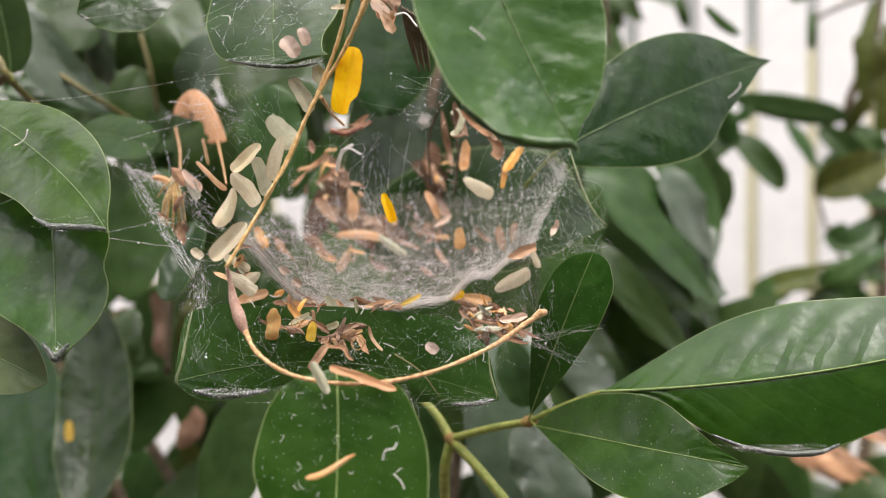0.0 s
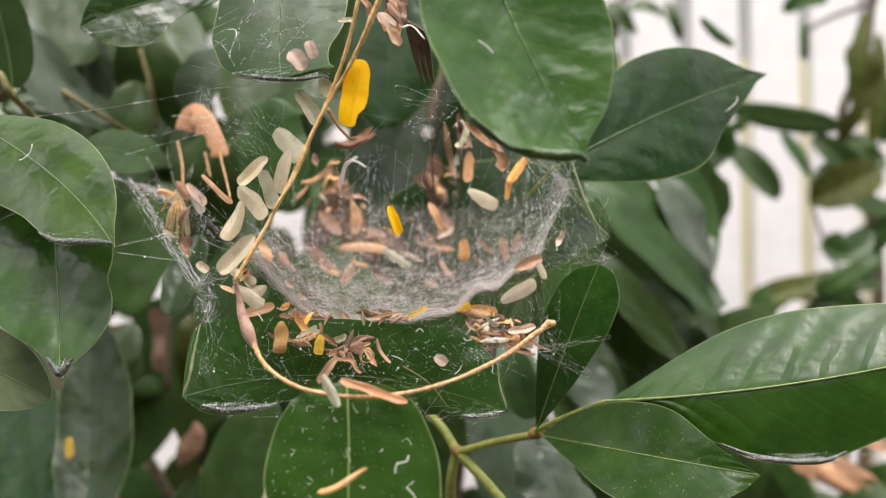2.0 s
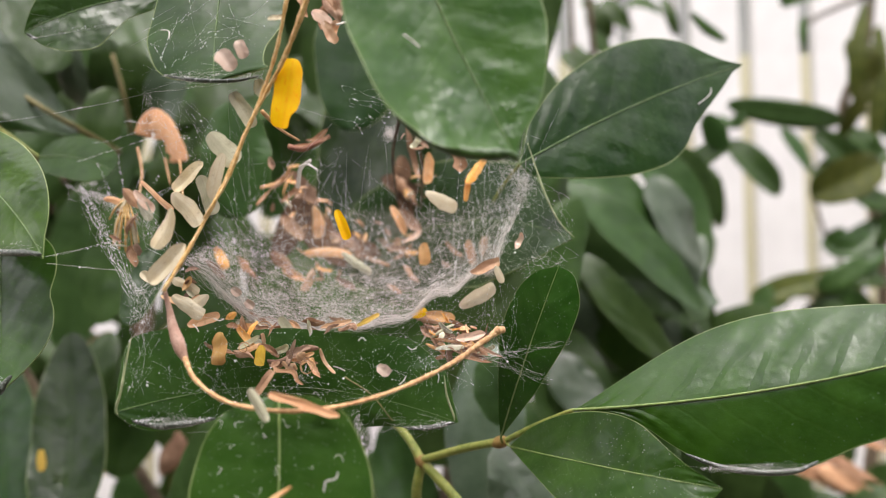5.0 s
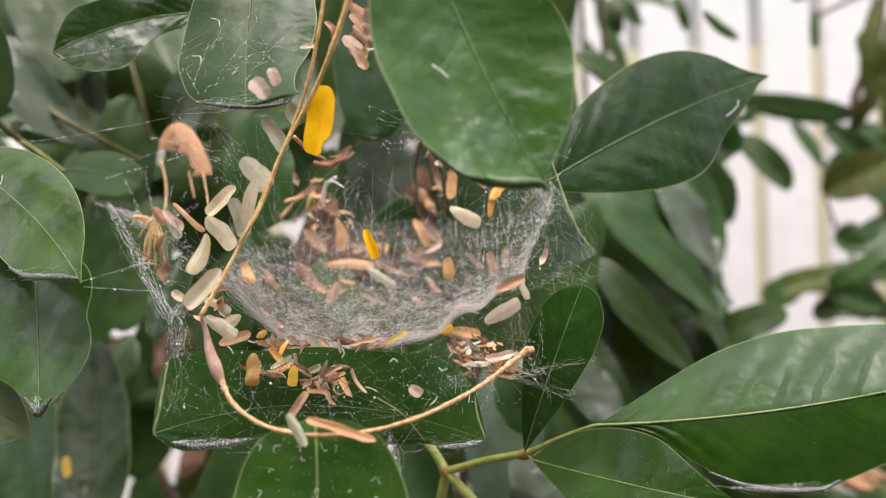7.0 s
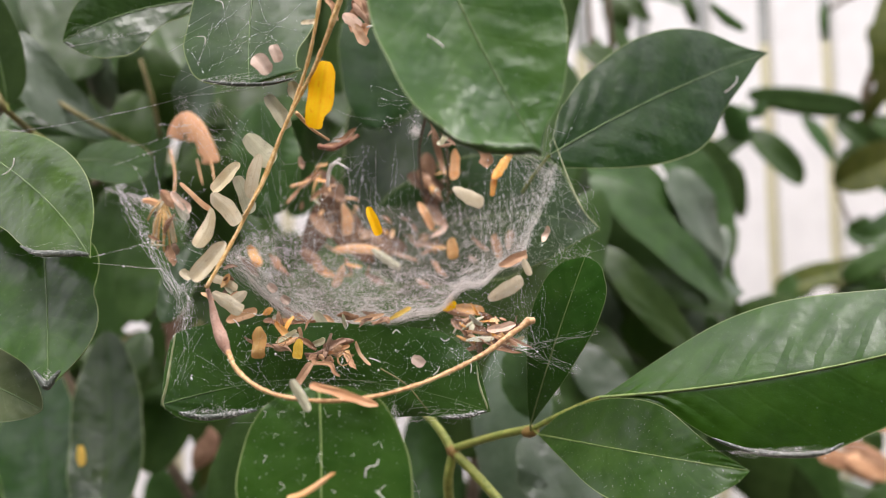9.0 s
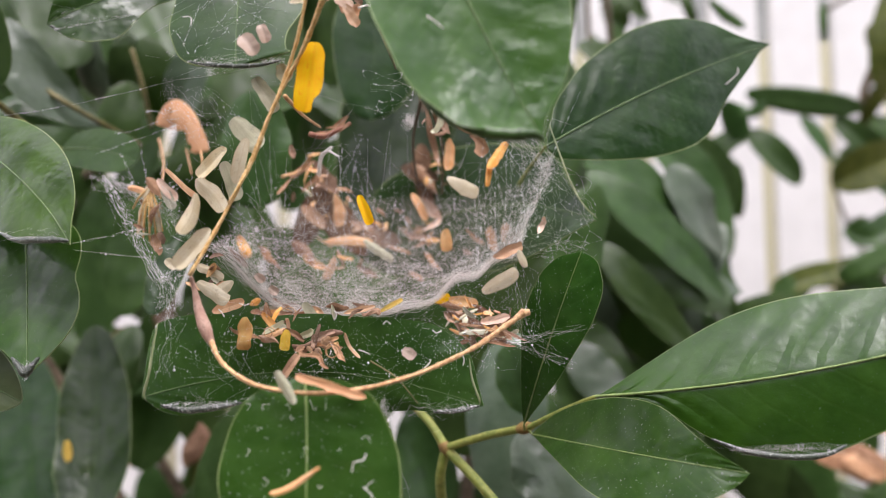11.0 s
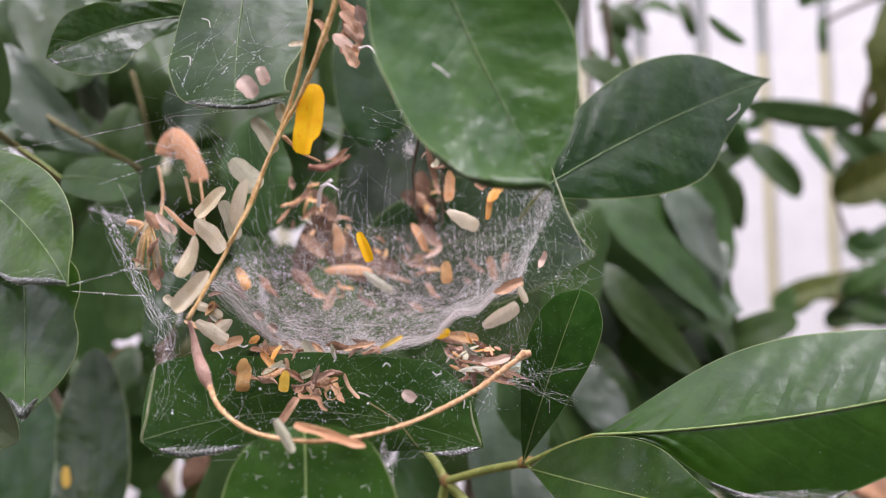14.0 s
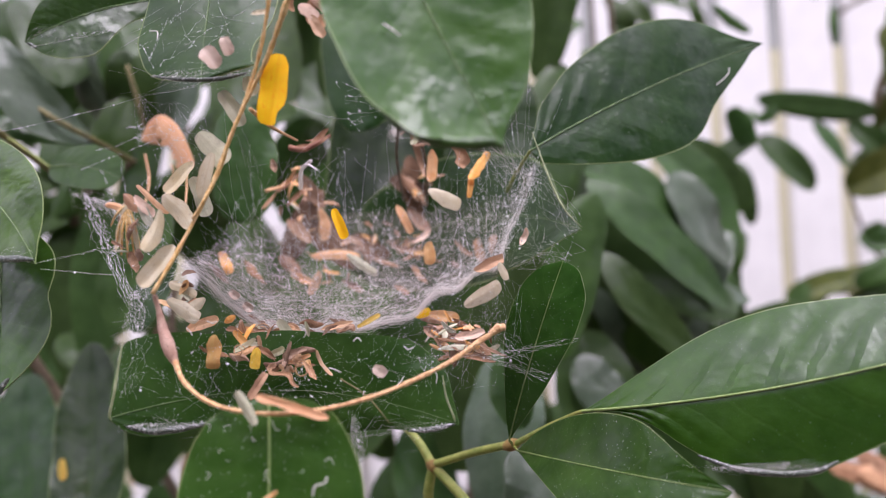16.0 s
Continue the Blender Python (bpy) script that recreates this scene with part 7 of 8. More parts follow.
leaflet((-0.0608, 0.3250, 1.2077), (-0.0508, 0.3250, 1.2002), 0.0048, 'brown', 'withered brown leaflet caught in the web', curl=70, bow=0.08, full=0.8)
leaflet((-0.0541, 0.3150, 1.2002), (-0.0444, 0.3150, 1.1954), 0.0037, 'peach', 'orange fallen leaflet caught in the web', curl=70, bow=0.08, full=0.8)
leaflet((-0.0364, 0.3300, 1.2155), (-0.0263, 0.3300, 1.2103), 0.0029, 'pink', 'dusky pink withered leaflet in the web', curl=70, bow=0.08, full=0.8)
leaflet((-0.0203, 0.3150, 1.2050), (-0.0107, 0.3150, 1.1991), 0.0024, 'pink', 'dusky pink withered leaflet in the web', curl=70, bow=0.08, full=0.8)
leaflet((-0.0135, 0.3250, 1.2102), (0.0015, 0.3250, 1.2052), 0.0033, 'brown', 'withered brown leaflet caught in the web', curl=70, bow=0.08, full=0.8)
leaflet((-0.0032, 0.3050, 1.2002), (0.0038, 0.3050, 1.1932), 0.0023, 'pink', 'dusky pink withered leaflet in the web', curl=70, bow=0.08, full=0.8)
leaflet((0.0137, 0.3200, 1.2100), (0.0211, 0.3200, 1.2027), 0.0025, 'pink', 'dusky pink withered leaflet in the web', curl=70, bow=0.08, full=0.8)
leaflet((-0.0308, 0.3000, 1.1967), (-0.0216, 0.3000, 1.1911), 0.0031, 'brown', 'withered brown leaflet caught in the web', curl=70, bow=0.08, full=0.8)
leaflet((-0.0100, 0.2950, 1.1935), (-0.0031, 0.2950, 1.1889), 0.0019, 'pink', 'dusky pink withered leaflet in the web', curl=70, bow=0.08, full=0.8)
leaflet((-0.0087, 0.335, 1.2413), (0.0015, 0.335, 1.2285), 0.0062, 'brown', 'withered brown leaflet caught in the web', curl=70, bow=0.08, full=0.8)
leaflet((-0.0061, 0.33, 1.2255), (0.004, 0.33, 1.2154), 0.0061, 'brown', 'withered brown leaflet caught in the web', curl=70, bow=0.08, full=0.8)
leaflet((0.0032, 0.26, 1.252), (0.0092, 0.26, 1.2401), 0.0032, 'brown', 'withered brown leaflet caught in the web', curl=70, bow=0.08, full=0.8)
leaflet((0.0069, 0.25, 1.2462), (0.0165, 0.25, 1.2395), 0.0031, 'brown', 'withered brown leaflet caught in the web', curl=70, bow=0.08, full=0.8)
leaflet((-0.0009, 0.3, 1.2577), (0.0037, 0.3, 1.2347), 0.0028, 'brown', 'withered brown leaflet caught in the web', curl=70, bow=0.08, full=0.8)
leaflet((0.0146, 0.25, 1.2423), (0.0184, 0.25, 1.2366), 0.0020, 'pink', 'dusky pink withered leaflet in the web', curl=70, bow=0.08, full=0.8)
leaflet((0.0040, 0.3250, 1.2152), (-0.0034, 0.3250, 1.2102), 0.0029, 'blush', 'cream fallen leaflet caught in the web', curl=70, bow=0.08, full=0.8)
leaflet((-0.061, 0.225, 1.1984), (-0.0636, 0.225, 1.1941), 0.0021, 'orange', 'orange fallen leaflet caught in the web', curl=70, bow=0.08, full=0.8)
leaflet((-0.0521, 0.21, 1.1808), (-0.0441, 0.21, 1.1776), 0.0016, 'brown', 'withered brown leaflet caught in the web', curl=70, bow=0.08, full=0.8)
leaflet((-0.0445, 0.212, 1.1782), (-0.0396, 0.212, 1.1758), 0.0019, 'pink', 'dusky pink withered leaflet in the web', curl=70, bow=0.08, full=0.8)
leaflet((-0.0248, 0.21, 1.176), (-0.0208, 0.21, 1.1704), 0.0024, 'pink', 'dusky pink withered leaflet in the web', curl=70, bow=0.08, full=0.8)
leaflet((-0.0899, 0.25, 1.2088), (-0.0879, 0.25, 1.2021), 0.0029, 'pink', 'dusky pink withered leaflet in the web', curl=70, bow=0.08, full=0.8)
leaflet((-0.08, 0.235, 1.2002), (-0.0764, 0.235, 1.1975), 0.0029, 'cream', 'cream fallen leaflet caught in the web', curl=70, bow=0.08, full=0.8)

cr = np.random.RandomState(23)


def clump(centre, size, count):
    """Small withered leaflets heaped where the web has caught them."""
    for k in range(count):
        c = np.asarray(centre) + cr.normal(0, 0.55, 3) * np.asarray(size)
        d = unit(cr.normal(0, 1, 3) * np.array([1, 0.5, 0.7])) * cr.uniform(0.003, 0.009)
        tone = ("brown", "pink", "brown", "peach", "brown", "sage", "orange")[cr.randint(7)]
        leaflet(c - d / 2, c + d / 2, cr.uniform(0.0007, 0.0024), tone, "small withered leaflet heaped in the web", (cr.normal(0, 0.4), -1, cr.normal(0.3, 0.4)), cr.normal(0, 0.12), cr.uniform(30, 110), 0.5, cr.uniform(0.5, 1.1))


clump((0.0158, 0.24, 1.1781), (0.01, 0.004, 0.005), 34)
clump((-0.0432, 0.236, 1.1812), (0.008, 0.003, 0.005), 28)
clump((-0.03, 0.213, 1.1757), (0.007, 0.002, 0.003), 15)
clump((-0.0346, 0.314, 1.2002), (0.018, 0.006, 0.005), 9)
clump((-0.0216, 0.336, 1.2119), (0.028, 0.006, 0.006), 26)
clump((-0.0465, 0.33, 1.2306), (0.012, 0.006, 0.008), 10)
clump((0.004, 0.33, 1.2357), (0.008, 0.006, 0.01), 10)
clump((-0.0468, 0.332, 1.2168), (0.01, 0.006, 0.005), 6)
clump((-0.0009, 0.316, 1.2026), (0.018, 0.006, 0.005), 6)
clump((-0.024, 0.224, 1.1822), (0.017, 0.002, 0.0016), 9)
clump((-0.042, 0.216, 1.1795), (0.006, 0.002, 0.003), 6)
clump((-0.0593, 0.225, 1.195), (0.005, 0.004, 0.007), 6)
clump((0.007, 0.255, 1.2451), (0.006, 0.005, 0.006), 6)
clump((-0.0915, 0.252, 1.2156), (0.005, 0.004, 0.007), 5)
clump((-0.0469, 0.3, 1.2324), (0.006, 0.004, 0.006), 5)
leaflet((-0.019, 0.2, 1.2676), (-0.0147, 0.2, 1.2642), 0.0034, 'blush', 'withered petal hanging beside the twig', curl=45)
leaflet((-0.0166, 0.2, 1.2648), (-0.0132, 0.2, 1.2593), 0.0028, 'peach', 'withered petal hanging beside the twig', curl=45)
leaflet((-0.0285, 0.19, 1.2625), (-0.0245, 0.19, 1.2628), 0.0015, 'cream', 'withered petal hanging beside the twig', curl=45)
leaflet((-0.0167, 0.2, 1.2737), (-0.0129, 0.2, 1.2676), 0.0028, 'pink', 'withered petal hanging beside the twig', curl=45)
leaflet((-0.0221, 0.2, 1.2722), (-0.019, 0.2, 1.2661), 0.0021, 'pink', 'withered petal hanging beside the twig', curl=45)
leaflet((-0.051, 0.232, 1.1948), (-0.0485, 0.232, 1.1925), 0.0027, 'blush', 'tiny pale seed husk on the web rim', full=0.4, curl=60)
leaflet((-0.0469, 0.232, 1.1909), (-0.0445, 0.232, 1.1886), 0.0027, 'blush', 'tiny pale seed husk on the web rim', full=0.4, curl=60)


def hair(on, points, r):
    """A short white crooked fibre stuck on a leaf."""
    line = smooth_line(points, 6) + np.array([0, -0.0008, 0]) - np.array(on.location) - np.array(shrub.location)
    return mesh_object("fibre", *tube(line, r * 0.75, 6), SILK, on, "short white crooked fibre")


def rolled_rim(on, points, r, material=None):
    """The wet, rolled and silk-streaked rim along part of a leaf's edge."""
    line = smooth_line(points, 8) - np.array(on.location) - np.array(shrub.location)
    s = np.linspace(0, 1, len(line))
    size = r * (0.25 + 0.75 * np.sin(np.pi * s) ** 0.7) * (1 + 0.07 * np.sin(s * 21) + 0.05 * np.sin(s * 47 + 1))
    return mesh_object("rolled_rim", *tube(line, size, 8), material or WET, on, "dark rolled leaf rim")


rolled_rim(leaf_left, [(-0.1184, 0.214, 1.2093), (-0.1108, 0.209, 1.2069), (-0.1023, 0.204, 1.2064), (-0.0944, 0.2, 1.206), (-0.0904, 0.1985, 1.2056)], 0.00100)
rolled_rim(leaf_left_low, [(-0.1158, 0.2135, 1.1732), (-0.113, 0.2125, 1.1705), (-0.1111, 0.212, 1.1686), (-0.1098, 0.2125, 1.1705), (-0.108, 0.2135, 1.173)], 0.00110)
rolled_rim(leaf_web_top, [(-0.0596, 0.2035, 1.2526), (-0.053, 0.201, 1.2508), (-0.045, 0.1995, 1.2497), (-0.0388, 0.1995, 1.2498), (-0.0334, 0.2, 1.2509)], 0.0006)
rolled_rim(leaf_under_web, [(-0.0667, 0.197, 1.1624), (-0.0605, 0.198, 1.1608), (-0.054, 0.199, 1.161), (-0.0468, 0.201, 1.1618)], 0.00090)
rolled_rim(leaf_under_web, [(0.0026, 0.2115, 1.1557), (0.0091, 0.211, 1.156), (0.0154, 0.2095, 1.1575)], 0.00070)
rolled_rim(leaf_big, [(0.0775, 0.2115, 1.147), (0.0854, 0.208, 1.1444), (0.0952, 0.205, 1.1434), (0.1034, 0.2025, 1.1444), (0.109, 0.202, 1.1469)], 0.00085)
rolled_rim(leaf_top_left, [(-0.1008, 0.261, 1.2838), (-0.1074, 0.26, 1.2803), (-0.1149, 0.259, 1.279), (-0.1224, 0.258, 1.2801), (-0.1267, 0.2575, 1.2823)], 0.00090)
rolled_rim(leaf_top, [(0.0044, 0.168, 1.2332), (0.0103, 0.166, 1.2281), (0.0173, 0.164, 1.2247), (0.0236, 0.163, 1.2236), (0.0281, 0.163, 1.2236), (0.0302, 0.164, 1.2224)], 0.0014, LIP)
rolled_rim(leaf_behind_web, [(0.0430, 0.259, 1.2407), (0.0456, 0.257, 1.2313), (0.0486, 0.256, 1.2219), (0.0523, 0.255, 1.2137), (0.0571, 0.255, 1.2083)], 0.00028, PALE_RIM)
rolled_rim(leaf_under_web, [(-0.0664, 0.196, 1.1837), (-0.0680, 0.196, 1.1763), (-0.0692, 0.196, 1.1702), (-0.0709, 0.197, 1.1656), (-0.0706, 0.198, 1.1633)], 0.00035, PALE_RIM)
rolled_rim(leaf_under_web, [(0.0130, 0.205, 1.1710), (0.0136, 0.206, 1.1654), (0.0152, 0.207, 1.1601), (0.0155, 0.208, 1.1583)], 0.0003, PALE_RIM)
hair(leaf_top, [(0.0064, 0.168, 1.2506), (0.0082, 0.168, 1.2493), (0.0098, 0.168, 1.2478)], 0.00022)
hair(leaf_upper_right, [(0.1161, 0.288, 1.2651), (0.1157, 0.288, 1.2629), (0.1128, 0.288, 1.2603), (0.1112, 0.288, 1.2592)], 0.00030)
hair(leaf_left, [(-0.1277, 0.228, 1.2372), (-0.1283, 0.228, 1.2348), (-0.13, 0.228, 1.233), (-0.1318, 0.228, 1.2322)], 0.00025)
hair(leaf_web_top, [(-0.0592, 0.217, 1.2792), (-0.0572, 0.217, 1.2785), (-0.0565, 0.216, 1.2762)], 0.00022)
hair(leaf_web_top, [(-0.0622, 0.209, 1.2662), (-0.0600, 0.209, 1.2660), (-0.0596, 0.208, 1.2635)], 0.00022)
hair(leaf_web_top, [(-0.0677, 0.222, 1.2686), (-0.065, 0.222, 1.2682), (-0.0645, 0.222, 1.2662)], 0.00020)
hair(leaf_bottom, [(-0.0136, 0.171, 1.1516), (-0.0131, 0.171, 1.1537), (-0.011, 0.171, 1.1543), (-0.0104, 0.171, 1.1556)], 0.00022)
hair(leaf_bottom, [(-0.0109, 0.169, 1.149), (-0.0093, 0.169, 1.1473), (-0.0085, 0.169, 1.1455)], 0.00020)

br = random.Random(8)
for k in range(30):
    x, z = br.uniform(-0.042, -0.008), br.uniform(1.130, 1.166)
    y, turn, size = 0.1672 + (z - 1.1233) * 0.295, br.uniform(0, 6.28), br.uniform(0.0005, 0.0013)
    ends = [(x + size * math.cos(turn + d), y, z + size * math.sin(turn + d)) for d in (0, br.uniform(1.6, 2.6), 3.14)]
    hair(leaf_bottom, ends, br.uniform(0.00005, 0.00011))


def tendril(centre, r, turns, thick, label="thin dry curled tendril caught in the web"):
    """A dry thread-like stalk wound into a loose coil."""
    a = np.linspace(0, turns * 6.283, int(turns * 16))
    k = np.linspace(1.0, 0.6, len(a))
    line = np.stack([r * k * np.cos(a), -0.0012 * a / 6.283, r * k * np.sin(a)], 1)
    tagged(mesh_object("tendril", *tube(line, thick, 6), STRAW_PINK, None, label, None, centre), "", "tendril", "dry tendrils")


tendril((-0.0233, 0.205, 1.1741), 0.0021, 1.6, 0.00016)
tendril((-0.0414, 0.21, 1.1791), 0.0016, 1.2, 0.00016)
tendril((-0.0409, 0.23, 1.1825), 0.0024, 1.3, 0.00016)
tendril((-0.0398, 0.232, 1.1803), 0.0016, 1.4, 0.00016)
tendril((0.0196, 0.235, 1.1741), 0.0018, 1.2, 0.00016)

def dead_leaf(base, mid, tip, width, colour, label, curl):
    """A dead leaf arched over its stalk, its edges rolled away."""
    base = np.asarray(base)
    line = arc((0, 0, 0), np.asarray(mid) - base, np.asarray(tip) - base, 24)
    verts, faces, uv, n = blade_mesh(line, (0, -1, 0.45), 0, 0, 0.5, 0.7, 0, 0.25, 0.0005, 9, 0.05, 0.0002, 10, 77, curl, ([width * x for x in (0, 0.08, 0.1, 0.12, 0.1, 0.12, 0.1, 0.08, 0)], [width * x for x in (0, 0.5, 0.62, 0.5, 0.78, 0.6, 0.85, 0.62, 0.8, 0.5, 0.86, 0.58, 0.78, 0.45, 0.6, 0.5, 0.66, 0.3, 0)]))
    return tagged(mesh_object("dead_leaf", verts, faces, LITTER[colour], None, "", uv, base), label, "leaf", "dead leaves")


dead_leaf((-0.1157, 0.318, 1.2584), (-0.1050, 0.316, 1.2674), (-0.0917, 0.312, 1.2459), 0.0115, "apricot", "large curled orange dead leaf on a thin stalk", 0)

def straw(points, r, material=STRAW_PINK, name="dry_stalk", label="thin dry brown stalk caught in the web"):
    line = smooth_line(points, 6)
    ob = mesh_object(name, *tube(line - line[0], taper(len(line), r, r * 0.7), 7), material, None, label, None, line[0])
    return tagged(ob, "", "stalk", "dry stalks")


straw([(-0.1083, 0.322, 1.2614), (-0.0996, 0.32, 1.253), (-0.0901, 0.3, 1.2382), (-0.079, 0.27, 1.224)], 0.00045, STRAW_PINK)
straw([(-0.1165, 0.322, 1.2533), (-0.112, 0.315, 1.2413), (-0.1036, 0.29, 1.2247)], 0.00050, STRAW_PINK)
straw([(-0.1033, 0.318, 1.2478), (-0.0984, 0.31, 1.2359)], 0.00040, STRAW_PINK)
leaflet((-0.0936, 0.255, 1.2233), (-0.0969, 0.255, 1.2104), 0.0025, 'cream', 'dry straw-coloured sheath caught in the web', full=0.7, curl=45)
leaflet((-0.0922, 0.255, 1.2217), (-0.093, 0.255, 1.2115), 0.0016, 'orange', 'dry straw-coloured sheath caught in the web', full=0.7, curl=45)
leaflet((-0.0911, 0.255, 1.2207), (-0.0895, 0.255, 1.2096), 0.0021, 'cream', 'dry straw-coloured sheath caught in the web', full=0.7, curl=45)
leaflet((-0.0946, 0.255, 1.224), (-0.1001, 0.255, 1.2252), 0.0025, 'peach', 'dry straw-coloured sheath caught in the web', full=0.7, curl=45)
leaflet((-0.095, 0.255, 1.2217), (-0.0915, 0.255, 1.2272), 0.0020, 'cream', 'dry straw-coloured sheath caught in the web', full=0.7, curl=45)
leaflet((-0.0903, 0.255, 1.2096), (-0.0887, 0.255, 1.2057), 0.0031, 'brown', 'dry straw-coloured sheath caught in the web', full=0.7, curl=45)
straw([(-0.0328, 0.2, 1.2415), (-0.0327, 0.22, 1.2406), (-0.0333, 0.25, 1.2423)], 0.00060, STRAW_PINK)
straw([(-0.0403, 0.268, 1.2433), (-0.0351, 0.266, 1.2418), (-0.031, 0.266, 1.2434), (-0.0259, 0.268, 1.2466)], 0.00100, RUST)
leaflet((-0.0352, 0.267, 1.2411), (-0.027, 0.267, 1.246), 0.0029, 'brown', 'rusty crumpled leaf scrap in the threads', warp=1.5, full=0.9)
straw([(-0.037, 0.27, 1.2364), (-0.0323, 0.26, 1.2357), (-0.0281, 0.255, 1.233)], 0.00040, SILK)
straw([(-0.0399, 0.28, 1.2303), (-0.0368, 0.27, 1.2354), (-0.0323, 0.265, 1.2378)], 0.00080, SILK)
straw([(-0.0132, 0.24, 1.2793), (-0.0116, 0.245, 1.2715), (-0.0088, 0.25, 1.2634)], 0.00050, BARK)
straw([(-0.0123, 0.24, 1.2787), (-0.0109, 0.245, 1.2715), (-0.0082, 0.25, 1.2619)], 0.00050, BARK)
straw([(-0.0114, 0.24, 1.2782), (-0.0101, 0.245, 1.2715), (-0.0077, 0.25, 1.2604)], 0.00050, BARK)
straw([(-0.0105, 0.24, 1.2776), (-0.0094, 0.245, 1.2715), (-0.0071, 0.25, 1.2634)], 0.00050, BARK)
straw([(-0.0096, 0.24, 1.2771), (-0.0086, 0.245, 1.2715), (-0.0065, 0.25, 1.2619)], 0.00050, BARK)
straw([(-0.0086, 0.24, 1.2765), (-0.0079, 0.245, 1.2715), (-0.0059, 0.25, 1.2604)], 0.00050, BARK)
straw([(-0.0077, 0.24, 1.276), (-0.0071, 0.245, 1.2715), (-0.0054, 0.25, 1.2634)], 0.00050, BARK)
straw([(-0.0068, 0.24, 1.2754), (-0.0064, 0.245, 1.2715), (-0.0048, 0.25, 1.2619)], 0.00050, BARK)
straw([(-0.0059, 0.24, 1.2749), (-0.0056, 0.245, 1.2715), (-0.0042, 0.25, 1.2604)], 0.00050, BARK)
straw([(-0.0129, 0.2, 1.2638), (-0.0098, 0.2, 1.2642), (-0.0064, 0.19, 1.2577)], 0.00030, SILK)
straw([(-0.0584, 0.3, 1.2324), (-0.0532, 0.31, 1.2359), (-0.0458, 0.3, 1.2412)], 0.00070, STRAW_PINK)
straw([(-0.0008, 0.27, 1.254), (-0.0053, 0.29, 1.2425), (-0.0044, 0.3, 1.2255)], 0.00060, BARK)
straw([(0.0033, 0.27, 1.2499), (0.006, 0.28, 1.2388), (0.0048, 0.3, 1.2232)], 0.00060, BARK)
straw([(-0.0131, 0.203, 1.1714), (-0.006, 0.2, 1.1672), (-0.0006, 0.2, 1.1603)], 0.00022, OLIVE_STEM)

leaflet((-0.0438, 0.337, 1.2389), (-0.059, 0.337, 1.2063), 0.013, "umber", "dark brown dead leaf behind the web", curl=45, warp=1.3, full=0.7, name="dead_leaf", group="dead leaves")
leaflet((-0.0536, 0.34, 1.2261), (-0.0353, 0.34, 1.2014), 0.014, "umber", "dark brown dead leaf behind the web", curl=45, warp=1.3, full=0.7, name="dead_leaf", group="dead leaves")
leaflet((-0.0062, 0.338, 1.2505), (-0.0028, 0.338, 1.221), 0.009, "umber", "dark brown dead leaf behind the web", curl=45, warp=1.3, full=0.7, name="dead_leaf", group="dead leaves")
leaflet((-0.0134, 0.342, 1.2379), (0.0068, 0.342, 1.2284), 0.010, "umber", "dark brown dead leaf behind the web", curl=45, warp=1.3, full=0.7, name="dead_leaf", group="dead leaves")
leaflet((-0.0357, 0.345, 1.213), (-0.0184, 0.345, 1.2007), 0.010, "umber", "dark brown dead leaf behind the web", curl=45, warp=1.3, full=0.7, name="dead_leaf", group="dead leaves")
straw([(-0.0929, 0.256, 1.2257), (-0.095, 0.254, 1.2177), (-0.0975, 0.256, 1.21)], 0.00040, STRAW, label="thin straw of a dry flower head in the web")
straw([(-0.0929, 0.256, 1.2257), (-0.0939, 0.254, 1.2168), (-0.0958, 0.256, 1.2082)], 0.00050, STRAW, label="thin straw of a dry flower head in the web")
straw([(-0.0929, 0.256, 1.2257), (-0.0925, 0.254, 1.2162), (-0.0936, 0.256, 1.207)], 0.00055, STRAW, label="thin straw of a dry flower head in the web")
straw([(-0.0929, 0.256, 1.2257), (-0.0912, 0.254, 1.217), (-0.0914, 0.256, 1.2085)], 0.00045, STRAW, label="thin straw of a dry flower head in the web")
straw([(-0.0929, 0.256, 1.2257), (-0.0897, 0.254, 1.2178), (-0.089, 0.256, 1.2101)], 0.00040, STRAW, label="thin straw of a dry flower head in the web")
straw([(-0.0929, 0.256, 1.2257), (-0.0958, 0.254, 1.2218), (-0.0989, 0.256, 1.2182)], 0.00040, STRAW, label="thin straw of a dry flower head in the web")
leaflet((-0.0929, 0.253, 1.2282), (-0.0886, 0.253, 1.2222), 0.0042, 'pink', 'withered sheath of a dry flower head in the web', curl=30, full=0.6)
leaflet((-0.0894, 0.253, 1.2272), (-0.0827, 0.253, 1.2202), 0.0036, 'blush', 'withered sheath of a dry flower head in the web', curl=30, full=0.6)
leaflet((-0.087, 0.253, 1.2246), (-0.0843, 0.253, 1.2178), 0.0030, 'sage', 'withered sheath of a dry flower head in the web', curl=30, full=0.6)
hair(leaf_under_web, [(-0.0534, 0.205, 1.1862), (-0.0525, 0.205, 1.1853), (-0.0518, 0.205, 1.1841)], 0.00020)
hair(leaf_under_web, [(-0.0163, 0.205, 1.1742), (-0.0147, 0.205, 1.1737), (-0.0132, 0.205, 1.1729)], 0.00020)
hair(leaf_under_web, [(0.0035, 0.205, 1.1789), (0.0045, 0.205, 1.1781), (0.0059, 0.205, 1.1785)], 0.00020)
hair(leaf_under_web, [(-0.0224, 0.205, 1.1848), (-0.0218, 0.205, 1.1835), (-0.0225, 0.205, 1.1823)], 0.00020)
hair(leaf_under_web, [(0.001, 0.205, 1.1689), (0.0023, 0.205, 1.17), (0.0029, 0.205, 1.1712)], 0.00020)
hair(leaf_under_web, [(-0.0478, 0.205, 1.1876), (-0.0463, 0.205, 1.187), (-0.0451, 0.205, 1.1874)], 0.00020)
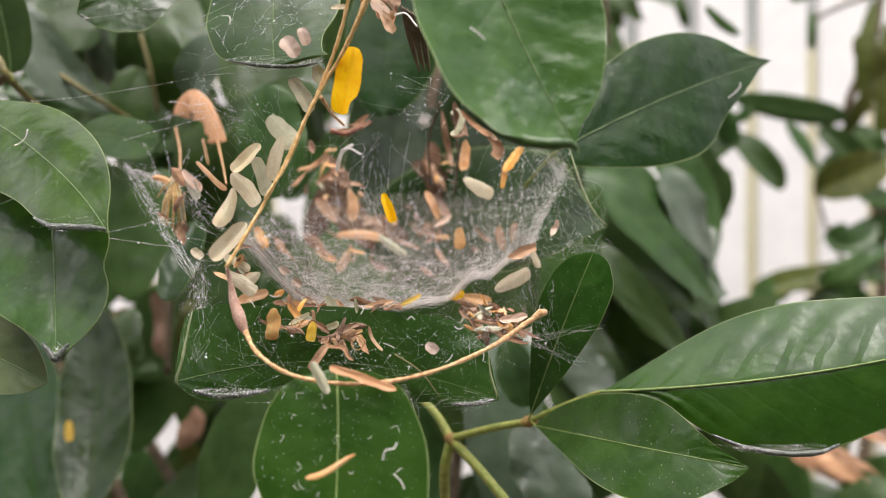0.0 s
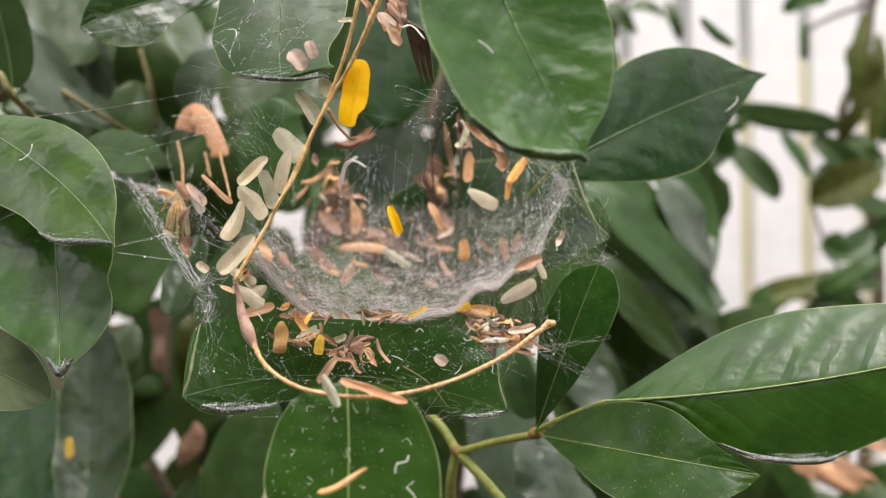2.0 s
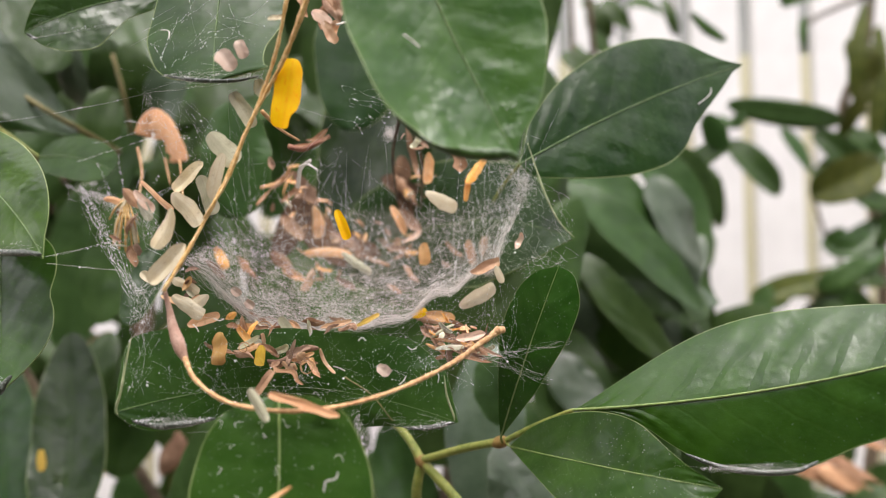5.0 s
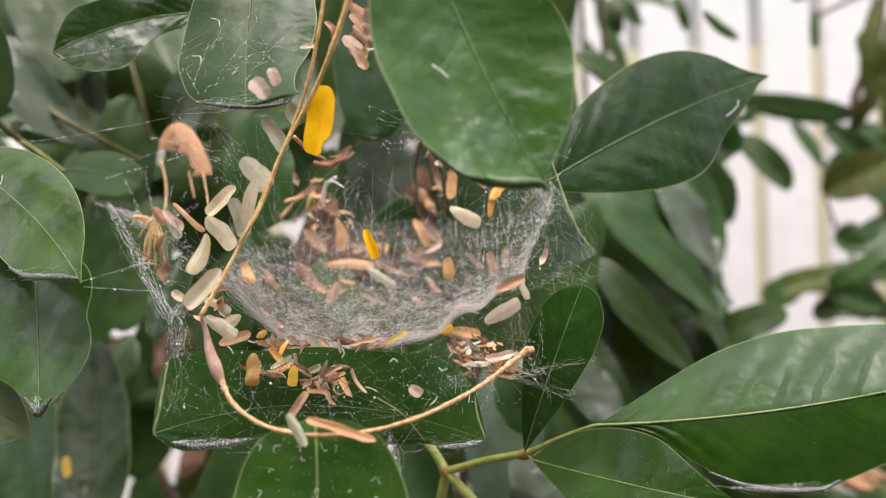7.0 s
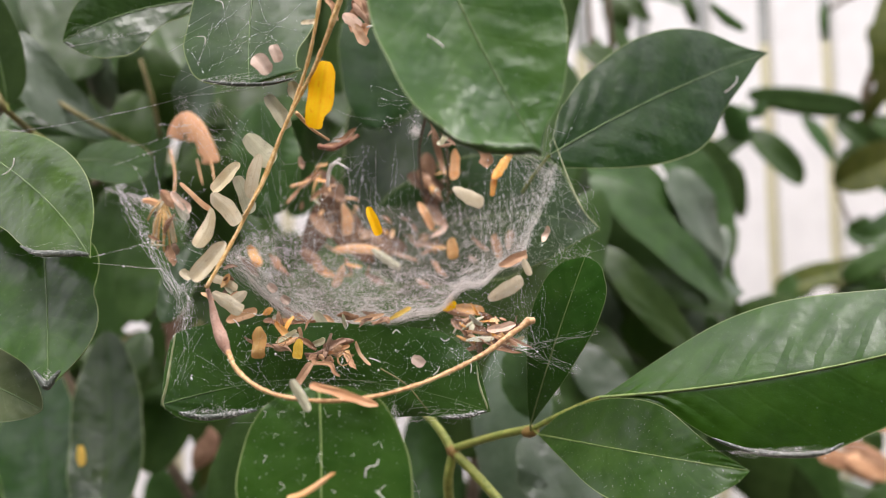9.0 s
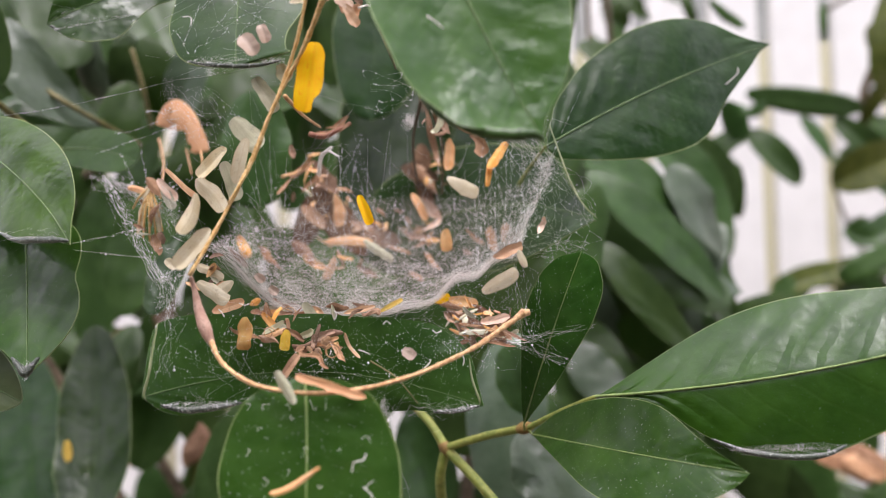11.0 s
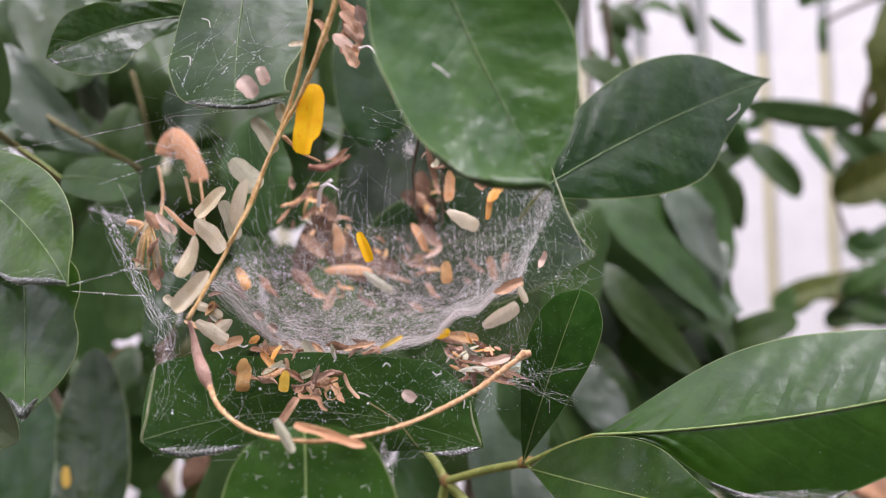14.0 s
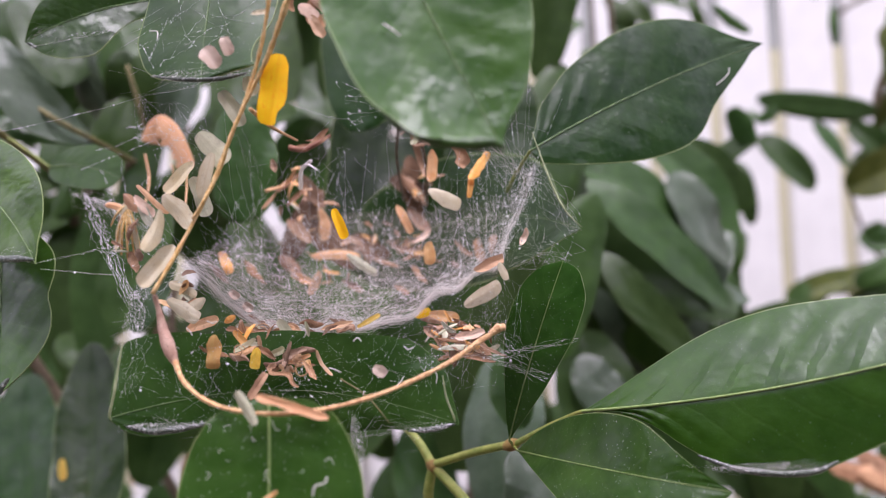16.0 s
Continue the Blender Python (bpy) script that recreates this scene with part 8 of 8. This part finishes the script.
hair(leaf_under_web, [(-0.0096, 0.205, 1.1807), (-0.0085, 0.205, 1.1816), (-0.0075, 0.205, 1.1807)], 0.00020)
hair(leaf_under_web, [(0.0109, 0.205, 1.1726), (0.0116, 0.205, 1.171), (0.0113, 0.205, 1.1692)], 0.00020)

leaflet((-0.0179, 0.205, 1.2783), (-0.0129, 0.203, 1.2716), 0.0045, 'brown', 'withered curled scrap hanging beside the twig', curl=45, full=0.8)
leaflet((-0.0153, 0.205, 1.2736), (-0.0119, 0.203, 1.2655), 0.0050, 'pink', 'withered curled scrap hanging beside the twig', curl=45, full=0.8)
leaflet((-0.0166, 0.205, 1.2702), (-0.0177, 0.203, 1.263), 0.0035, 'brown', 'withered curled scrap hanging beside the twig', curl=45, full=0.8)
leaflet((-0.0136, 0.205, 1.2667), (-0.015, 0.203, 1.2613), 0.0032, 'peach', 'withered curled scrap hanging beside the twig', curl=45, full=0.8)
leaflet((-0.0174, 0.205, 1.273), (-0.0136, 0.203, 1.2689), 0.0030, 'umber', 'withered curled scrap hanging beside the twig', curl=45, full=0.8)
leaflet((-0.013, 0.205, 1.2775), (-0.0111, 0.203, 1.271), 0.0035, 'umber', 'withered curled scrap hanging beside the twig', curl=45, full=0.8)

def sway(part_, *rows):
    """Lets a part stir in the air: rows of seconds and the millimetres by which it goes to the side and up."""
    at = part_.location.copy()
    walk(part_, [(t, pose(at.x + x / 1000, at.y, at.z + z / 1000)) for t, x, z in rows])


def motions():
    sway(leaf_upper_right, (0, 0.00, -0.00), (0.5, -0.41, -0.27), (1, -1.12, -0.04), (1.5, -1.44, -0.18), (2, -1.65, -1.48), (2.5, -1.06, -2.45), (3, -0.94, -1.85), (3.5, -0.81, -0.53), (4, -0.56, -0.98), (6.5, 1.79, 0.58), (7, 2.42, -0.44), (7.5, 2.21, 0.49), (8, 1.79, 0.45), (8.5, 1.65, 0.69), (11, 1.54, 0.24), (11.5, 1.85, 1.17), (12, 1.99, 0.81), (12.5, 0.46, 0.97), (13, -0.54, -0.99), (13.5, 0.31, -0.76), (14, 1.68, -1.89), (14.5, 0.77, 0.08), (15, 0.47, 2.08), (15.5, 1.96, 0.81), (16, 2.18, 1.88))
    sway(leaf_big, (0, 0.00, -0.00), (0.5, 0.54, -0.02), (1, 0.56, -0.26), (1.5, 0.21, 0.05), (2, -0.83, 0.34), (2.5, -0.82, 1.05), (3, -0.72, -1.85), (3.5, -0.11, -1.91), (4, 1.04, -0.27), (6.5, 0.36, 0.06), (7, -0.10, -0.25), (7.5, 0.18, 0.10), (8, 0.14, 0.46), (8.5, 0.40, 0.58), (11, 0.29, -0.68), (11.5, 0.53, 0.64), (12, 0.64, 0.04), (12.5, 0.05, -0.32), (13, -1.23, -1.01), (13.5, -0.90, -1.38), (14, -0.72, -1.15), (14.5, -0.52, 0.66), (15, 0.63, 0.62), (15.5, 0.49, -0.44), (16, 0.64, -0.30))
    sway(leaf_lower_right, (0, 0.00, -0.00), (0.5, 0.56, -0.01), (1, 0.97, -0.59), (1.5, 0.75, -0.04), (2, -0.01, 0.51), (2.5, 0.02, 0.55), (3, -0.47, -1.37), (3.5, 0.36, -1.63), (4, 1.13, -0.40), (6.5, 0.72, 0.10), (7, 0.26, -0.20), (7.5, 0.54, 0.14), (8, 0.50, 0.49), (8.5, 0.76, 0.60), (11, 0.53, -0.73), (11.5, 0.56, 0.51), (12, 0.48, -0.15), (12.5, 0.40, -0.72), (13, 0.17, -0.81), (13.5, -0.08, -0.98), (14, -0.29, -0.70), (14.5, -0.14, 0.68), (15, 1.41, 0.38), (15.5, 0.54, 0.11), (16, 0.22, -0.45))
    sway(leaf_upright, (0, 0.00, -0.00), (0.5, 0.16, -0.23), (1, 0.29, -0.86), (1.5, 0.08, -0.63), (2, -0.29, -0.63), (2.5, -0.53, -0.47), (3, -0.42, -1.96), (3.5, 0.10, -1.87), (4, 0.62, -0.48), (6.5, 0.42, -0.38), (7, -0.10, -0.72), (7.5, 0.21, -0.33), (8, 0.17, 0.06), (8.5, 0.46, 0.19), (11, 0.17, -1.03), (11.5, 0.04, 0.12), (12, 0.17, -0.39), (12.5, -0.09, -0.91), (13, -0.84, -1.66), (13.5, -0.44, -1.46), (14, -0.33, -1.24), (14.5, -0.38, -0.26), (15, 0.69, -0.58), (15.5, 0.59, -0.77), (16, 0.45, -0.40))
    sway(leaf_top, (0, 0.00, -0.00), (0.5, -0.38, 0.16), (1, -0.83, 0.42), (1.5, -0.87, -0.19), (2, -0.14, -0.29), (2.5, 0.22, -0.22), (3, -0.06, 0.08), (3.5, -0.26, 0.09), (4, 0.68, -0.27), (6.5, -1.59, 0.25), (7, -1.37, 0.32), (7.5, -1.63, 0.13), (8, -1.52, 0.12), (8.5, -1.67, 0.12), (11, -0.19, -0.58), (11.5, -0.30, -0.93), (12, -0.34, -0.57), (12.5, 0.04, -0.33), (13, 0.32, -0.27), (13.5, 0.86, -0.65), (14, 1.16, -0.73), (14.5, 1.15, -0.54), (15, -0.39, -0.65), (15.5, -0.49, -0.38), (16, -0.29, -0.42))
    sway(leaf_behind_web, (0, 0.00, -0.00), (0.5, -0.36, 0.18), (1, -0.69, 0.20), (1.5, -0.52, 0.18), (2, -0.62, -0.66), (2.5, -0.73, -0.96), (3, -1.07, -1.72), (3.5, -0.68, -1.25), (4, -0.48, -0.46), (6.5, 0.48, 0.26), (7, 0.02, -0.19), (7.5, 0.12, 0.14), (8, 0.28, 0.36), (8.5, 0.28, 0.43), (11, 0.02, 1.04), (11.5, 0.50, 1.52), (12, 0.09, 1.34), (12.5, -0.41, 0.92), (13, -1.25, 0.27), (13.5, -0.23, 0.24), (14, -0.44, 0.14), (14.5, -0.18, 0.82), (15, 0.04, 1.45), (15.5, 0.02, 1.31), (16, 0.34, 1.45))
    sway(branchlet, (0, 0.00, -0.00), (0.5, 0.46, 0.14), (1, 0.37, -0.20), (1.5, 0.42, 0.31), (2, -0.28, -0.49), (2.5, -0.33, -0.38), (3, -0.80, -1.75), (3.5, -0.27, -1.67), (4, -1.02, -0.92), (6.5, 0.49, 0.60), (7, -0.10, 0.22), (7.5, 0.25, 0.66), (8, 0.21, 1.10), (8.5, 0.54, 1.25), (11, 0.04, 0.05), (11.5, 0.33, 1.05), (12, 0.04, 0.48), (12.5, 0.19, 0.20), (13, -0.14, 0.07), (13.5, -0.35, 0.24), (14, -0.79, -0.27), (14.5, -0.62, 0.75), (15, 1.04, 1.10), (15.5, 0.46, 0.73), (16, 0.05, 0.30))
    sway(leaf_left_low, (0, 0.00, -0.00), (0.5, 0.01, -0.53), (1, 0.21, -0.48), (1.5, -0.32, -0.32), (2, -0.39, 0.29), (2.5, -0.33, 1.17), (3, 1.43, 1.35), (4, 0.79, 0.48), (6.5, 0.57, -1.17), (7, 1.21, -0.97), (7.5, 0.90, -0.86), (8, 0.43, -1.30), (8.5, 0.29, -0.82), (11, 0.27, 0.80), (11.5, -0.26, 1.04), (12, -0.57, 0.84), (12.5, 0.66, 0.59), (13, 0.80, 0.77), (13.5, 0.91, 0.11), (14, 0.48, 0.68), (14.5, 0.33, 0.77), (16, 0.33, 0.77))


motions()
